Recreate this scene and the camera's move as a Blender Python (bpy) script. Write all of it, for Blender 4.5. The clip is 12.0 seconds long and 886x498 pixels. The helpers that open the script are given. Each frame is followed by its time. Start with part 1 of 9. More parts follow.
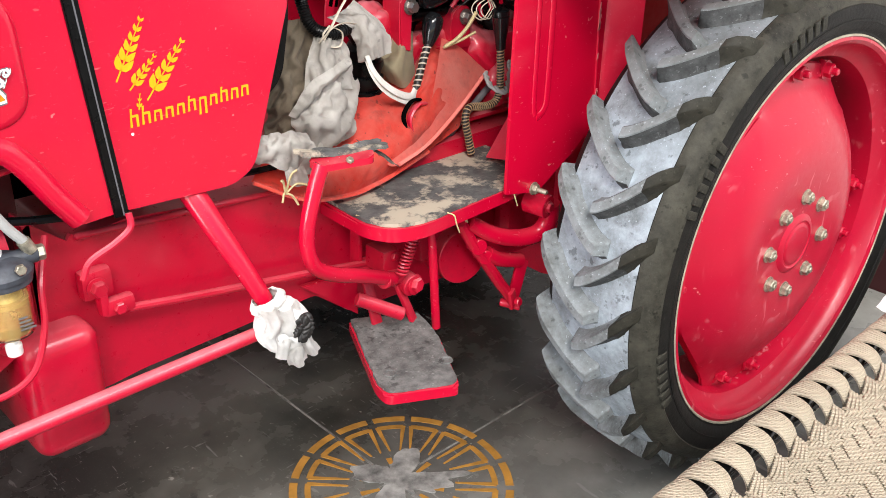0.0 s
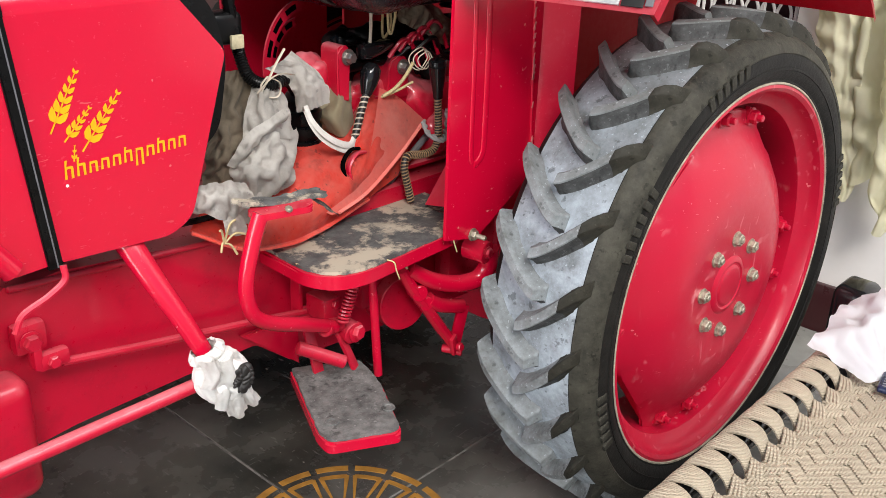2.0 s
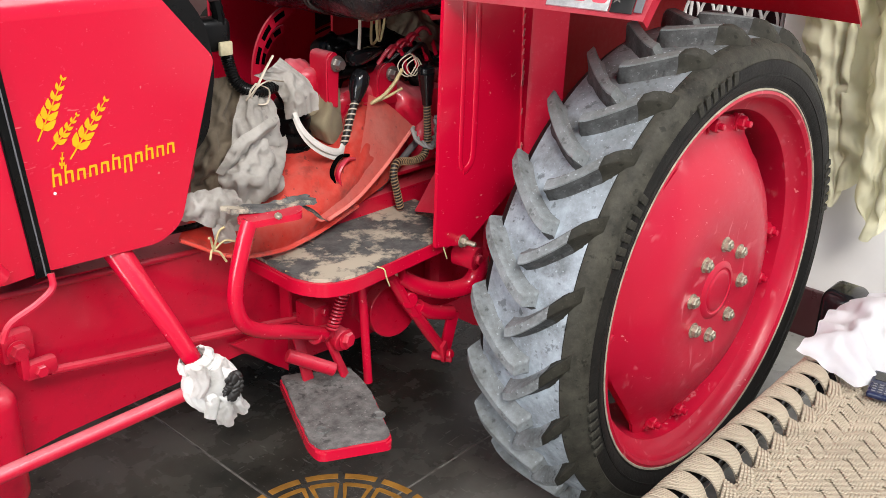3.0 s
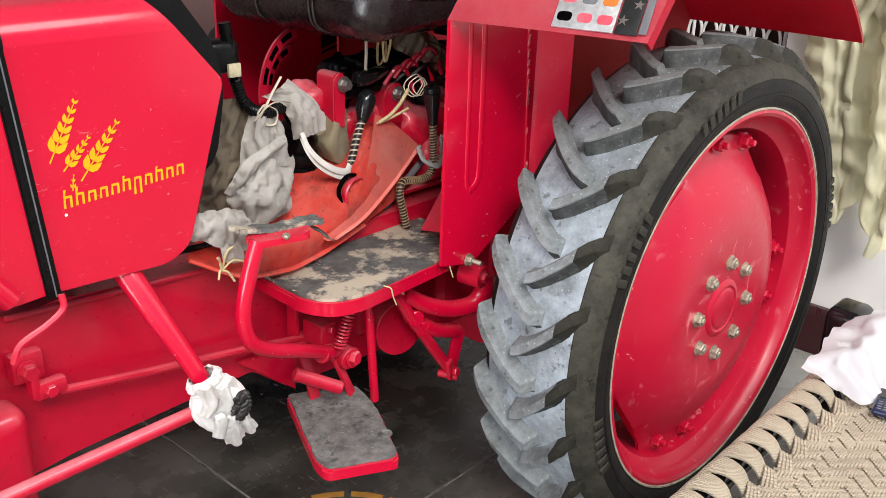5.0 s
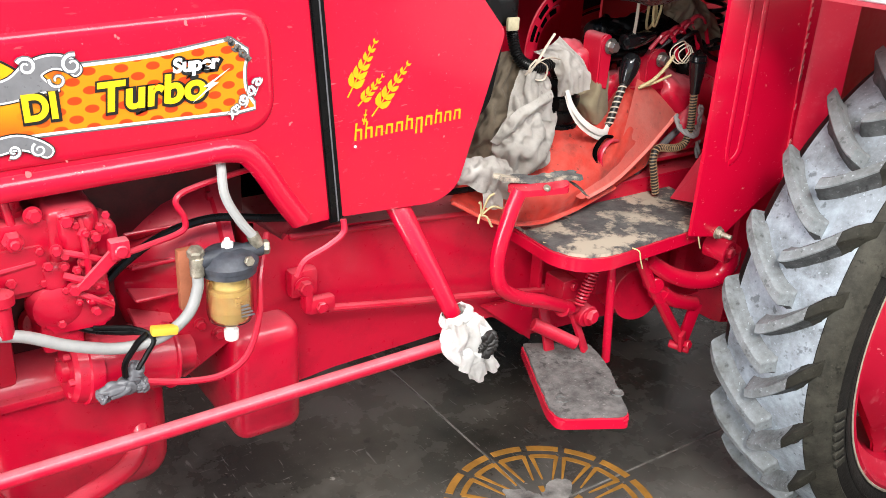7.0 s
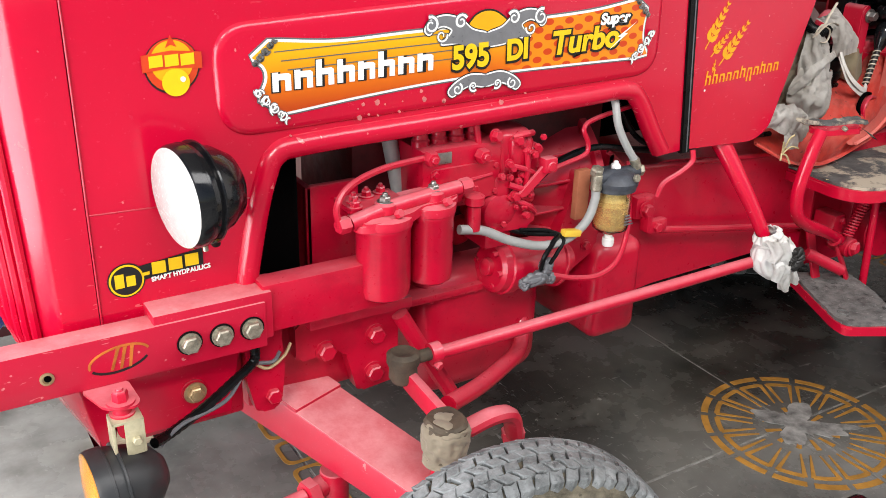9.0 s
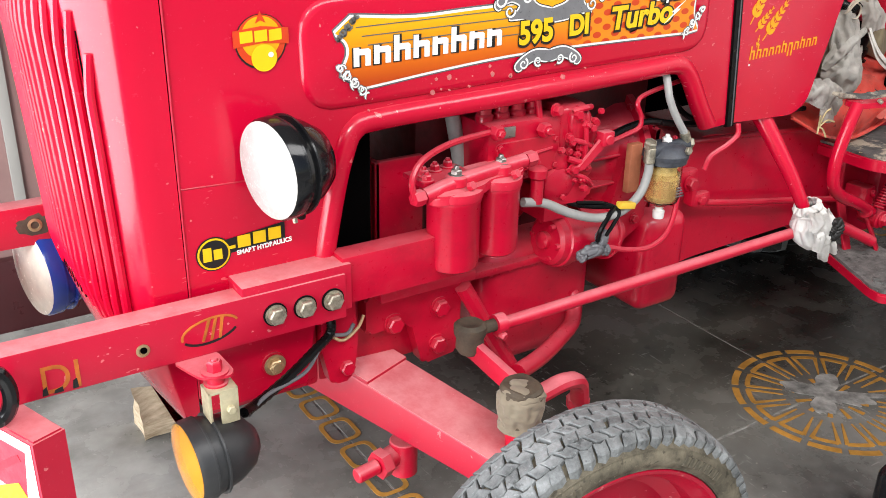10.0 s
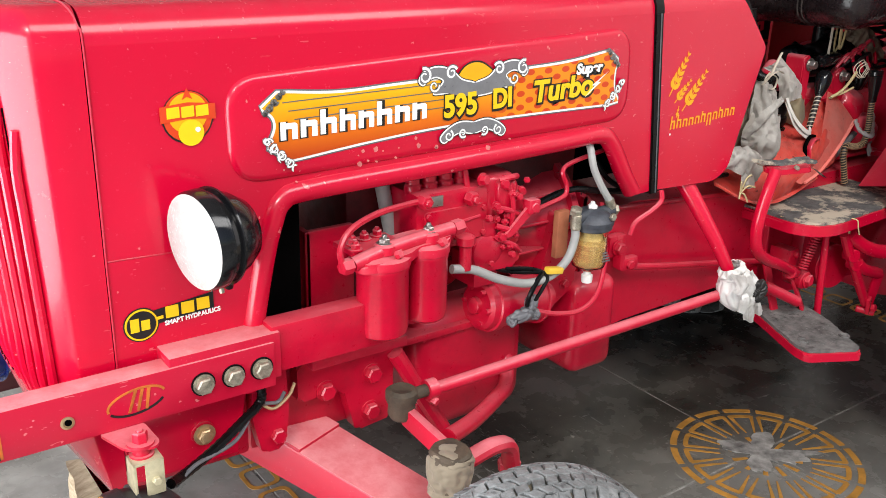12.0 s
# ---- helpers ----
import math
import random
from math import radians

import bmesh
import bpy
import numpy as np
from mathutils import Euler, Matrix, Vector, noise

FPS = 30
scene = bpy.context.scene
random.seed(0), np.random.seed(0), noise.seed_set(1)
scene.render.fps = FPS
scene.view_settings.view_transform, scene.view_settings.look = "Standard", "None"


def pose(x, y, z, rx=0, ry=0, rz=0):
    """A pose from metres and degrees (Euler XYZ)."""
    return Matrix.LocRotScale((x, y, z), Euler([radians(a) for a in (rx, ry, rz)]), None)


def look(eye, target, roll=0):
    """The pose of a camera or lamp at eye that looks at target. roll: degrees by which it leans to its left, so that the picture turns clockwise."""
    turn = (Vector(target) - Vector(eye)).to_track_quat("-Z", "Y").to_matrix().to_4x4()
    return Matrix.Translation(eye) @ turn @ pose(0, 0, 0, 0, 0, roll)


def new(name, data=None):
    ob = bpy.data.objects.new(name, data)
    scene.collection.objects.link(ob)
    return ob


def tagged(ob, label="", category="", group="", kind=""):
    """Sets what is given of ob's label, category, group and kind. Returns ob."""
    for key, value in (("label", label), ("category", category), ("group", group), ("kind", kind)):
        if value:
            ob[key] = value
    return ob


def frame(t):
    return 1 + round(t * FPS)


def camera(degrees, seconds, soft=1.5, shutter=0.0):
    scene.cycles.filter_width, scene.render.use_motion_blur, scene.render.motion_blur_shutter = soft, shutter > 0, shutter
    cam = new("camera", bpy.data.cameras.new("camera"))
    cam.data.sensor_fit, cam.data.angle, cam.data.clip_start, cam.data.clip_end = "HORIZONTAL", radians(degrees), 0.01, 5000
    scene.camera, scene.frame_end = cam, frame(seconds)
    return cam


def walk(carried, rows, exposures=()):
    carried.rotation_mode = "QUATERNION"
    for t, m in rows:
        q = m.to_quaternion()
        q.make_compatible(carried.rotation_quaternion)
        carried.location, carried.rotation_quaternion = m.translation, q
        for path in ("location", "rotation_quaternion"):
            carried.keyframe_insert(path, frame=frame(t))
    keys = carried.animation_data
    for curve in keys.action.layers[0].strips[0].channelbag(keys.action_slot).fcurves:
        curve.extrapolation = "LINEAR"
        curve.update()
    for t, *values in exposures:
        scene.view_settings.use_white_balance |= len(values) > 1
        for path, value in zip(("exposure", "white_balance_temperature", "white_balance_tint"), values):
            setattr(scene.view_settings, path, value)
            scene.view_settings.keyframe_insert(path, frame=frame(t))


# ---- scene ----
cam = camera(50.7, 12.0, soft=0.6)
PATH = [
    (0, (-0.04, 0.169, 1.467), (1.216, 1.448, 0.58), 1.6),
    (0.5, (-0.046, 0.15, 1.479), (1.257, 1.414, 0.638), 1.9),
    (1, (-0.045, 0.154, 1.476), (1.29, 1.402, 0.662), 2.1),
    (1.5, (-0.046, 0.154, 1.473), (1.307, 1.391, 0.673), 2.1),
    (2, (-0.042, 0.154, 1.474), (1.324, 1.38, 0.68), 2.2),
    (2.5, (-0.041, 0.156, 1.472), (1.338, 1.372, 0.686), 2.2),
    (4.5, (-0.051, 0.16, 1.475), (1.343, 1.373, 0.709), 2.2),
    (5, (-0.052, 0.159, 1.485), (1.339, 1.384, 0.733), 2.1),
    (5.5, (-0.051, 0.158, 1.48), (1.34, 1.392, 0.743), 2.1),
    (6, (-0.051, 0.157, 1.471), (1.315, 1.417, 0.732), 2.3),
    (6.5, (-0.064, 0.171, 1.456), (1.104, 1.573, 0.637), 3.1),
    (7, (-0.16, 0.184, 1.466), (0.898, 1.668, 0.643), 3.2),
    (7.5, (-0.37, 0.212, 1.462), (0.635, 1.742, 0.656), 3.3),
    (7.7, (-0.447, 0.217, 1.456), (0.546, 1.754, 0.649), 3.0),
    (9.3, (-0.932, 0.148, 1.413), (0.033, 1.705, 0.612), 1.6),
    (9.5, (-0.979, 0.19, 1.403), (-0.008, 1.741, 0.597), 1.6),
    (10, (-1.003, 0.193, 1.405), (-0.003, 1.724, 0.594), 1.2),
    (10.5, (-0.944, 0.139, 1.423), (0.086, 1.656, 0.626), 0.8),
    (11, (-0.943, 0.124, 1.436), (0.122, 1.648, 0.698), 1.2),
    (11.5, (-0.968, 0.135, 1.431), (0.129, 1.659, 0.744), 1.6),
    (12, (-0.979, 0.141, 1.426), (0.122, 1.664, 0.742), 1.5),
]
walk(cam, [(t, look(eye, target, roll)) for t, eye, target, roll in PATH], exposures=[(0.0, 0.0), (0.5, -0.18), (2.5, -0.25), (5.6, -0.24), (6.05, -0.20), (6.5, 0.0), (7.0, 0.12), (7.6, 0.06), (9.3, -0.58), (10.2, -0.52), (12.0, -0.52)])

# ---- world and light ----
world = bpy.data.worlds.new("world")
scene.world = world
world.use_nodes = True
wn = world.node_tree
bg = wn.nodes["Background"]
sky = wn.nodes.new("ShaderNodeTexSky")
sky.sky_type = "NISHITA"
sky.sun_disc = False
sky.sun_elevation, sky.sun_rotation = radians(38), radians(222)
wn.links.new(sky.outputs[0], bg.inputs[0])
bg.inputs[1].default_value = 0.11

sun_data = bpy.data.lights.new("sun", "SUN")
sun_data.energy, sun_data.angle, sun_data.color = 1.9, radians(14), (1.0, 0.96, 0.9)
sun = new("sun", sun_data)
sun.matrix_world = look((-5.0, -4.2, 6.5), (0, 1.4, 0.6))


def daylight(name, eye, target, w, h, energy, color):
    """An added area lamp that stands in for soft sky light from an open side of the shed."""
    d = bpy.data.lights.new(name, "AREA")
    d.shape, d.size, d.size_y, d.energy, d.color = "RECTANGLE", w, h, energy, color
    ob = new(name, d)
    ob.matrix_world = look(eye, target)
    return ob


# Lamps set for overall brightness; the side one also for the nose highlight.
daylight("daylight_front", (0.75, -1.1, 4.0), (0.85, 1.4, 0.7), 4.2, 1.5, 215, (1.0, 0.985, 0.97))
daylight("daylight_side", (-2.4, 1.35, 0.95), (0.0, 1.35, 0.9), 2.9, 1.7, 190, (0.93, 0.965, 1.0))


# ---- materials ----
def nodes_of(name):
    m = bpy.data.materials.new(name)
    m.use_nodes = True
    nt = m.node_tree
    return m, nt, nt.nodes["Principled BSDF"]


def add(nt, kind, **sets):
    n = nt.nodes.new(kind)
    for k, v in sets.items():
        n.inputs[k.replace("_", " ")].default_value = v
    return n


def ramp_of(nt, fac, stops):
    r = nt.nodes.new("ShaderNodeValToRGB")
    el = r.color_ramp.elements
    while len(el) < len(stops):
        el.new(0.5)
    for e, (p, c) in zip(el, stops):
        e.position, e.color = p, (*c, 1) if len(c) == 3 else c
    nt.links.new(fac, r.inputs[0])
    return r.outputs[0]


def mix_of(nt, fac, a, b):
    m = nt.nodes.new("ShaderNodeMix")
    m.data_type = "RGBA"
    for sock, v in ((m.inputs[0], fac), (m.inputs[6], a), (m.inputs[7], b)):
        if isinstance(v, bpy.types.NodeSocket):
            nt.links.new(v, sock)
        else:
            sock.default_value = v if isinstance(v, float) else (*v, 1)
    return m.outputs[2]


def noise_of(nt, scale, detail=6.0, rough=0.6, coords="Object", stretch=None):
    tc = nt.nodes.new("ShaderNodeTexCoord")
    out = tc.outputs[coords]
    if stretch:
        mp = nt.nodes.new("ShaderNodeMapping")
        mp.inputs["Scale"].default_value = stretch
        nt.links.new(out, mp.inputs[0])
        out = mp.outputs[0]
    n = add(nt, "ShaderNodeTexNoise", Scale=scale, Detail=detail, Roughness=rough)
    nt.links.new(out, n.inputs["Vector"])
    return n.outputs["Fac"]


def bump_on(nt, bsdf, height, strength=0.3, distance=0.002):
    b = add(nt, "ShaderNodeBump", Strength=strength, Distance=distance)
    nt.links.new(height, b.inputs["Height"])
    nt.links.new(b.outputs[0], bsdf.inputs["Normal"])


def paint(name, color, dust, dusty, rough=0.28, chips=0.0, coat=0.35, top_pale=0.0, grime=0.0, drips=0.0):
    """Glossy paint under road dust, with pale scratches and chips; level faces take settled dust and painted-in top
    light.
    """
    m, nt, p = nodes_of(name)
    fine = noise_of(nt, 60.0, 4.0, 0.7)
    tone = mix_of(nt, ramp_of(nt, noise_of(nt, 2.2, 3.0, 0.5), [(0.3, (0.0,) * 3), (0.75, (1.0,) * 3)]), tuple(c * 0.93 for c in color), color)
    film = ramp_of(nt, noise_of(nt, 26.0, 10.0, 0.8), [(0.60 - 0.45 * dusty, (0.0,) * 3), (0.95 - 0.3 * dusty, (dusty,) * 3)])
    out = mix_of(nt, film, tone, dust)
    if grime:
        oil = ramp_of(nt, noise_of(nt, 11.0, 8.0, 0.7), [(0.50, (0.0,) * 3), (0.66, (grime,) * 3)])
        out = mix_of(nt, oil, out, (0.07, 0.004, 0.008))
    # Up-facing faces turn pale: settled dust, with light from above put in.
    if top_pale:
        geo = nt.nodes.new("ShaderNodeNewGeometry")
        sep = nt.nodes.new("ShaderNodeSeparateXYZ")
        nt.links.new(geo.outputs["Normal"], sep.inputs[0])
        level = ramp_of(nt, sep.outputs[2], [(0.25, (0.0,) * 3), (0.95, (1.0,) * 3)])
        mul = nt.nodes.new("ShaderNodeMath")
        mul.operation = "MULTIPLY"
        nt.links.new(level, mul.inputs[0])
        nt.links.new(ramp_of(nt, noise_of(nt, 16.0, 8.0, 0.7), [(0.25, (0.35 * top_pale,) * 3), (0.65, (top_pale,) * 3)]), mul.inputs[1])
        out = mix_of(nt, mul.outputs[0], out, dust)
    grit = ramp_of(nt, noise_of(nt, 210.0, 2.0, 0.5), [(0.66, (0.0,) * 3), (0.74, (0.04 + 0.6 * dusty,) * 3)])
    out = mix_of(nt, grit, out, dust)
    if chips:
        spots = ramp_of(nt, noise_of(nt, 62.0, 2.0, 0.5), [(0.752 - chips * 0.02, (0.0,) * 3), (0.768 - chips * 0.02, (0.38,) * 3)])
        out = mix_of(nt, spots, out, (0.85, 0.42, 0.38))
        where = ramp_of(nt, noise_of(nt, 3.0, 2.0), [(0.5, (0.0,) * 3), (0.62, (0.3,) * 3)])
        scr = ramp_of(nt, noise_of(nt, 34.0, 2.0, 0.6, stretch=(1.0, 1.0, 5.0)), [(0.705, (0.0,) * 3), (0.72, (1.0,) * 3)])
        mul2 = nt.nodes.new("ShaderNodeMath")
        mul2.operation = "MULTIPLY"
        nt.links.new(where, mul2.inputs[0])
        nt.links.new(scr, mul2.inputs[1])
        out = mix_of(nt, mul2.outputs[0], out, (0.85, 0.38, 0.36))
    if drips:
        patchy = ramp_of(nt, noise_of(nt, 5.0, 3.0), [(0.47, (0.0,) * 3), (0.60, (drips,) * 3)])
        for stretch in ((1.0, 1.0, 0.13), (0.25, 1.0, 0.5)):
            runs = ramp_of(nt, noise_of(nt, 46.0, 2.0, 0.5, stretch=stretch), [(0.64, (0.0,) * 3), (0.69, (1.0,) * 3)])
            mul3 = nt.nodes.new("ShaderNodeMath")
            mul3.operation = "MULTIPLY"
            nt.links.new(patchy, mul3.inputs[0])
            nt.links.new(runs, mul3.inputs[1])
            out = mix_of(nt, mul3.outputs[0], out, (0.80, 0.36, 0.38))
    nt.links.new(out, p.inputs["Base Color"])
    nt.links.new(ramp_of(nt, fine, [(0.3, (rough * 0.85,) * 3), (0.8, (min(1, rough + 0.08 + 0.5 * dusty),) * 3)]), p.inputs["Roughness"])
    p.inputs["Coat Weight"].default_value = coat
    p.inputs["Coat Roughness"].default_value = 0.1
    p.inputs["Specular IOR Level"].default_value = 0.4
    bump_on(nt, p, noise_of(nt, 7.0, 2.0), 0.10, 0.004)
    return m


def plain(name, color, rough=0.5, metal=0.0, var=0.15, scale=14.0, bump=0.15, spec=0.5):
    m, nt, p = nodes_of(name)
    f = noise_of(nt, scale, 8.0, 0.65)
    lo, hi = tuple(c * (1 - var) for c in color), tuple(min(1, c * (1 + var)) for c in color)
    nt.links.new(ramp_of(nt, f, [(0.3, lo), (0.72, hi)]), p.inputs["Base Color"])
    nt.links.new(ramp_of(nt, noise_of(nt, scale * 3, 4.0), [(0.3, (max(0.03, rough - 0.1),) * 3), (0.7, (min(1, rough + 0.1),) * 3)]), p.inputs["Roughness"])
    p.inputs["Metallic"].default_value = metal
    p.inputs["Specular IOR Level"].default_value = spec
    if bump:
        bump_on(nt, p, noise_of(nt, scale * 4, 5.0), bump, 0.002)
    return m


RED = (0.58, 0.002, 0.030)
DUST = (0.82, 0.24, 0.28)
M_RED = paint("red_paint", RED, DUST, 0.015, 0.22, chips=1.25, top_pale=0.10)
M_RED2 = paint("red_engine_paint", (0.52, 0.003, 0.028), (0.70, 0.20, 0.23), 0.10, 0.30, top_pale=0.35, grime=0.25)
# Dust, plus the lit pink of fender roof and stiffener put into colour.
M_PINK = paint("dusty_lit_red_paint", (0.58, 0.005, 0.034), (0.78, 0.30, 0.33), 0.18, 0.40, top_pale=0.65)
M_DUSTY = paint("red_paint_under_settled_dust", (0.52, 0.004, 0.032), (0.82, 0.37, 0.38), 0.07, 0.36, chips=0.8, top_pale=0.75)
M_RIM = paint("wheel_red_paint", (0.45, 0.003, 0.028), DUST, 0.03, 0.36, chips=1.0, coat=0.12, drips=0.34)
# Darker red for the fender's inside: its shade put into colour.
M_FENDIN = paint("fender_shade_red", (0.40, 0.002, 0.012), (0.45, 0.05, 0.06), 0.01, 0.7, coat=0.0)
# Darker engine red: the shade under the bonnet put into colour.
M_BAYSHADE = plain("shaded_engine_red", (0.10, 0.006, 0.010), 0.5, 0, 0.6, 16.0, 0.4)
M_BLACK = plain("black_plastic", (0.003, 0.003, 0.0033), 0.32, 0, 0.3, spec=0.2)
M_BLKGLOSS = plain("black_gloss_paint", (0.008, 0.008, 0.009), 0.12, 0, 0.3, 8.0, 0.1)
# Near-black without gloss: the shade inside openings put into colour.
M_DARK = plain("recess_shade_black", (0.002, 0.0018, 0.0018), 0.9, 0, 0.3, spec=0.0)
M_ZINC = plain("zinc_plated_steel", (0.40, 0.365, 0.285), 0.5, 0.75, 0.5, 90.0, 0.5)
M_STEEL = plain("steel", (0.35, 0.33, 0.31), 0.35, 0.85, 0.25, 40.0)
M_WHITE = plain("white_vinyl", (0.85, 0.85, 0.84), 0.35, 0, 0.04, 20.0, 0)
M_YELLOW = plain("yellow_vinyl", (0.86, 0.54, 0.008), 0.35, 0, 0.06, 20.0, 0)
M_GOLD = plain("gold_vinyl", (0.86, 0.38, 0.004), 0.35, 0, 0.08, 20.0, 0)
M_VBLACK = plain("black_vinyl", (0.01, 0.01, 0.01), 0.4, 0, 0.1, 20.0, 0)
M_SILVER = plain("silver_vinyl", (0.20, 0.20, 0.21), 0.35, 0.2, 0.15, 40.0, 0)
M_MARK = plain("worn_orange_paint", (0.50, 0.13, 0.02), 0.5, 0, 0.4, 30.0, 0)
M_REDV = plain("red_vinyl", (0.62, 0.05, 0.01), 0.4, 0, 0.1, 20.0, 0)
M_GREYV = plain("grey_vinyl", (0.12, 0.12, 0.13), 0.4, 0, 0.2, 40.0, 0)
M_SLATE = plain("dark_slate_casting", (0.045, 0.05, 0.062), 0.5, 0, 0.5, 50.0, 0.3)
M_LEATHER = plain("dark_brown_leatherette", (0.014, 0.009, 0.010), 0.27, 0, 0.3, 25.0, 0.35)
M_SEAM = plain("brown_thread", (0.045, 0.035, 0.032), 0.6, 0, 0.2, 60.0)
M_HOSE = plain("grey_rubber_hose", (0.32, 0.32, 0.31), 0.5, 0, 0.15, 30.0)
M_BRASS = plain("dusty_brass", (0.5, 0.36, 0.2), 0.4, 0.7, 0.25, 60.0)
M_BOOT = plain("muddy_rubber", (0.075, 0.055, 0.036), 0.75, 0, 0.6, 22.0, 0.6)
M_MUD = plain("dried_pale_mud", (0.34, 0.30, 0.23), 0.9, 0, 0.4, 40.0, 0.8)
M_SPLASH = plain("dried_pink_splash", (0.60, 0.16, 0.16), 0.9, 0, 0.3, 60.0, 0.3)
M_OLIVE = plain("khaki_metal", (0.52, 0.46, 0.30), 0.5, 0.2, 0.25, 40.0)
M_CLAY = plain("bare_primer", (0.42, 0.14, 0.07), 0.6, 0, 0.2, 30.0)


def rope_mat(name, color):
    """Twisted jute: fine slanting strands, with fibres and grey wear."""
    m, nt, p = nodes_of(name)
    tc = nt.nodes.new("ShaderNodeTexCoord")
    wv = add(nt, "ShaderNodeTexWave", Scale=120.0, Distortion=2.5, Detail=3.0)
    wv.wave_type, wv.bands_direction = "BANDS", "DIAGONAL"
    nt.links.new(tc.outputs["Object"], wv.inputs["Vector"])
    worn = ramp_of(nt, noise_of(nt, 9.0, 6.0, 0.6), [(0.3, tuple(c * 0.78 for c in color)), (0.7, color)])
    strand = ramp_of(nt, wv.outputs["Fac"], [(0.1, (0.5,) * 3), (0.6, (0.0,) * 3)])
    nt.links.new(mix_of(nt, strand, worn, tuple(c * 0.55 for c in color)), p.inputs["Base Color"])
    p.inputs["Roughness"].default_value = 0.88
    bump_on(nt, p, wv.outputs["Fac"], 0.8, 0.002)
    return m


M_ROPE = rope_mat("beige_jute_rope", (0.60, 0.51, 0.38))
M_ROPE2 = rope_mat("beige_jute_rope_dark", (0.54, 0.46, 0.34))
M_BLUE = plain("blue_paint", (0.018, 0.045, 0.28), 0.18, 0, 0.2, 10.0, 0.1)
M_NAVY = plain("navy_plastic", (0.008, 0.014, 0.05), 0.3, 0, 0.2, 20.0, 0.1)
M_YPLUG = plain("yellow_plastic", (0.75, 0.48, 0.05), 0.4, 0, 0.1)
M_TWINE = plain("straw_twine", (0.52, 0.42, 0.22), 0.8, 0, 0.3, 60.0)


def cloth_mat(name, color, dirt, amount=0.5, weave=900.0, soil=0.0):
    m, nt, p = nodes_of(name)
    f = ramp_of(nt, noise_of(nt, 7.0, 10.0, 0.7), [(0.42, (0.0,) * 3), (0.75, (amount,) * 3)])
    out = mix_of(nt, f, color, dirt)
    if soil:
        out = mix_of(nt, ramp_of(nt, noise_of(nt, 15.0, 6.0, 0.6), [(0.52, (0.0,) * 3), (0.68, (soil,) * 3)]), out, (0.07, 0.045, 0.035))
        out = mix_of(nt, ramp_of(nt, noise_of(nt, 70.0, 2.0, 0.5), [(0.68, (0.0,) * 3), (0.73, (soil,) * 3)]), out, (0.05, 0.03, 0.025))
    nt.links.new(out, p.inputs["Base Color"])
    p.inputs["Roughness"].default_value = 0.9
    p.inputs["Sheen Weight"].default_value = 0.15
    bump_on(nt, p, noise_of(nt, min(weave, 110.0), 8.0, 0.7), 0.35, 0.002)
    return m


M_RAG = cloth_mat("dirty_grey_cotton", (0.68, 0.65, 0.605), (0.30, 0.26, 0.21), 0.7, 900.0, 0.3)
M_OLDRAG = cloth_mat("stained_brown_cotton", (0.30, 0.24, 0.17), (0.12, 0.09, 0.06), 0.85)
M_TARPALE = cloth_mat("sun_faded_tarpaulin", (0.80, 0.17, 0.135), (0.80, 0.34, 0.28), 0.8, 300.0, 0.2)
M_WRAP = cloth_mat("white_plastic_wrap", (0.76, 0.745, 0.72), (0.26, 0.22, 0.17), 0.75, 60.0)
M_MUDCLOTH = cloth_mat("muddy_sacking", (0.25, 0.205, 0.145), (0.15, 0.12, 0.08), 0.7)
M_SHIRT = cloth_mat("white_cotton", (0.88, 0.88, 0.90), (0.80, 0.80, 0.83), 0.6)
M_TANCLOTH = cloth_mat("khaki_cloth", (0.44, 0.37, 0.24), (0.3, 0.24, 0.15), 0.8)
M_TARP = cloth_mat("faded_orange_tarpaulin", (0.80, 0.056, 0.034), (0.80, 0.25, 0.20), 0.8, 300.0, 0.5)
M_CURTAIN = cloth_mat("cream_yellow_cloth", (0.90, 0.87, 0.68), (0.82, 0.77, 0.54), 0.5)


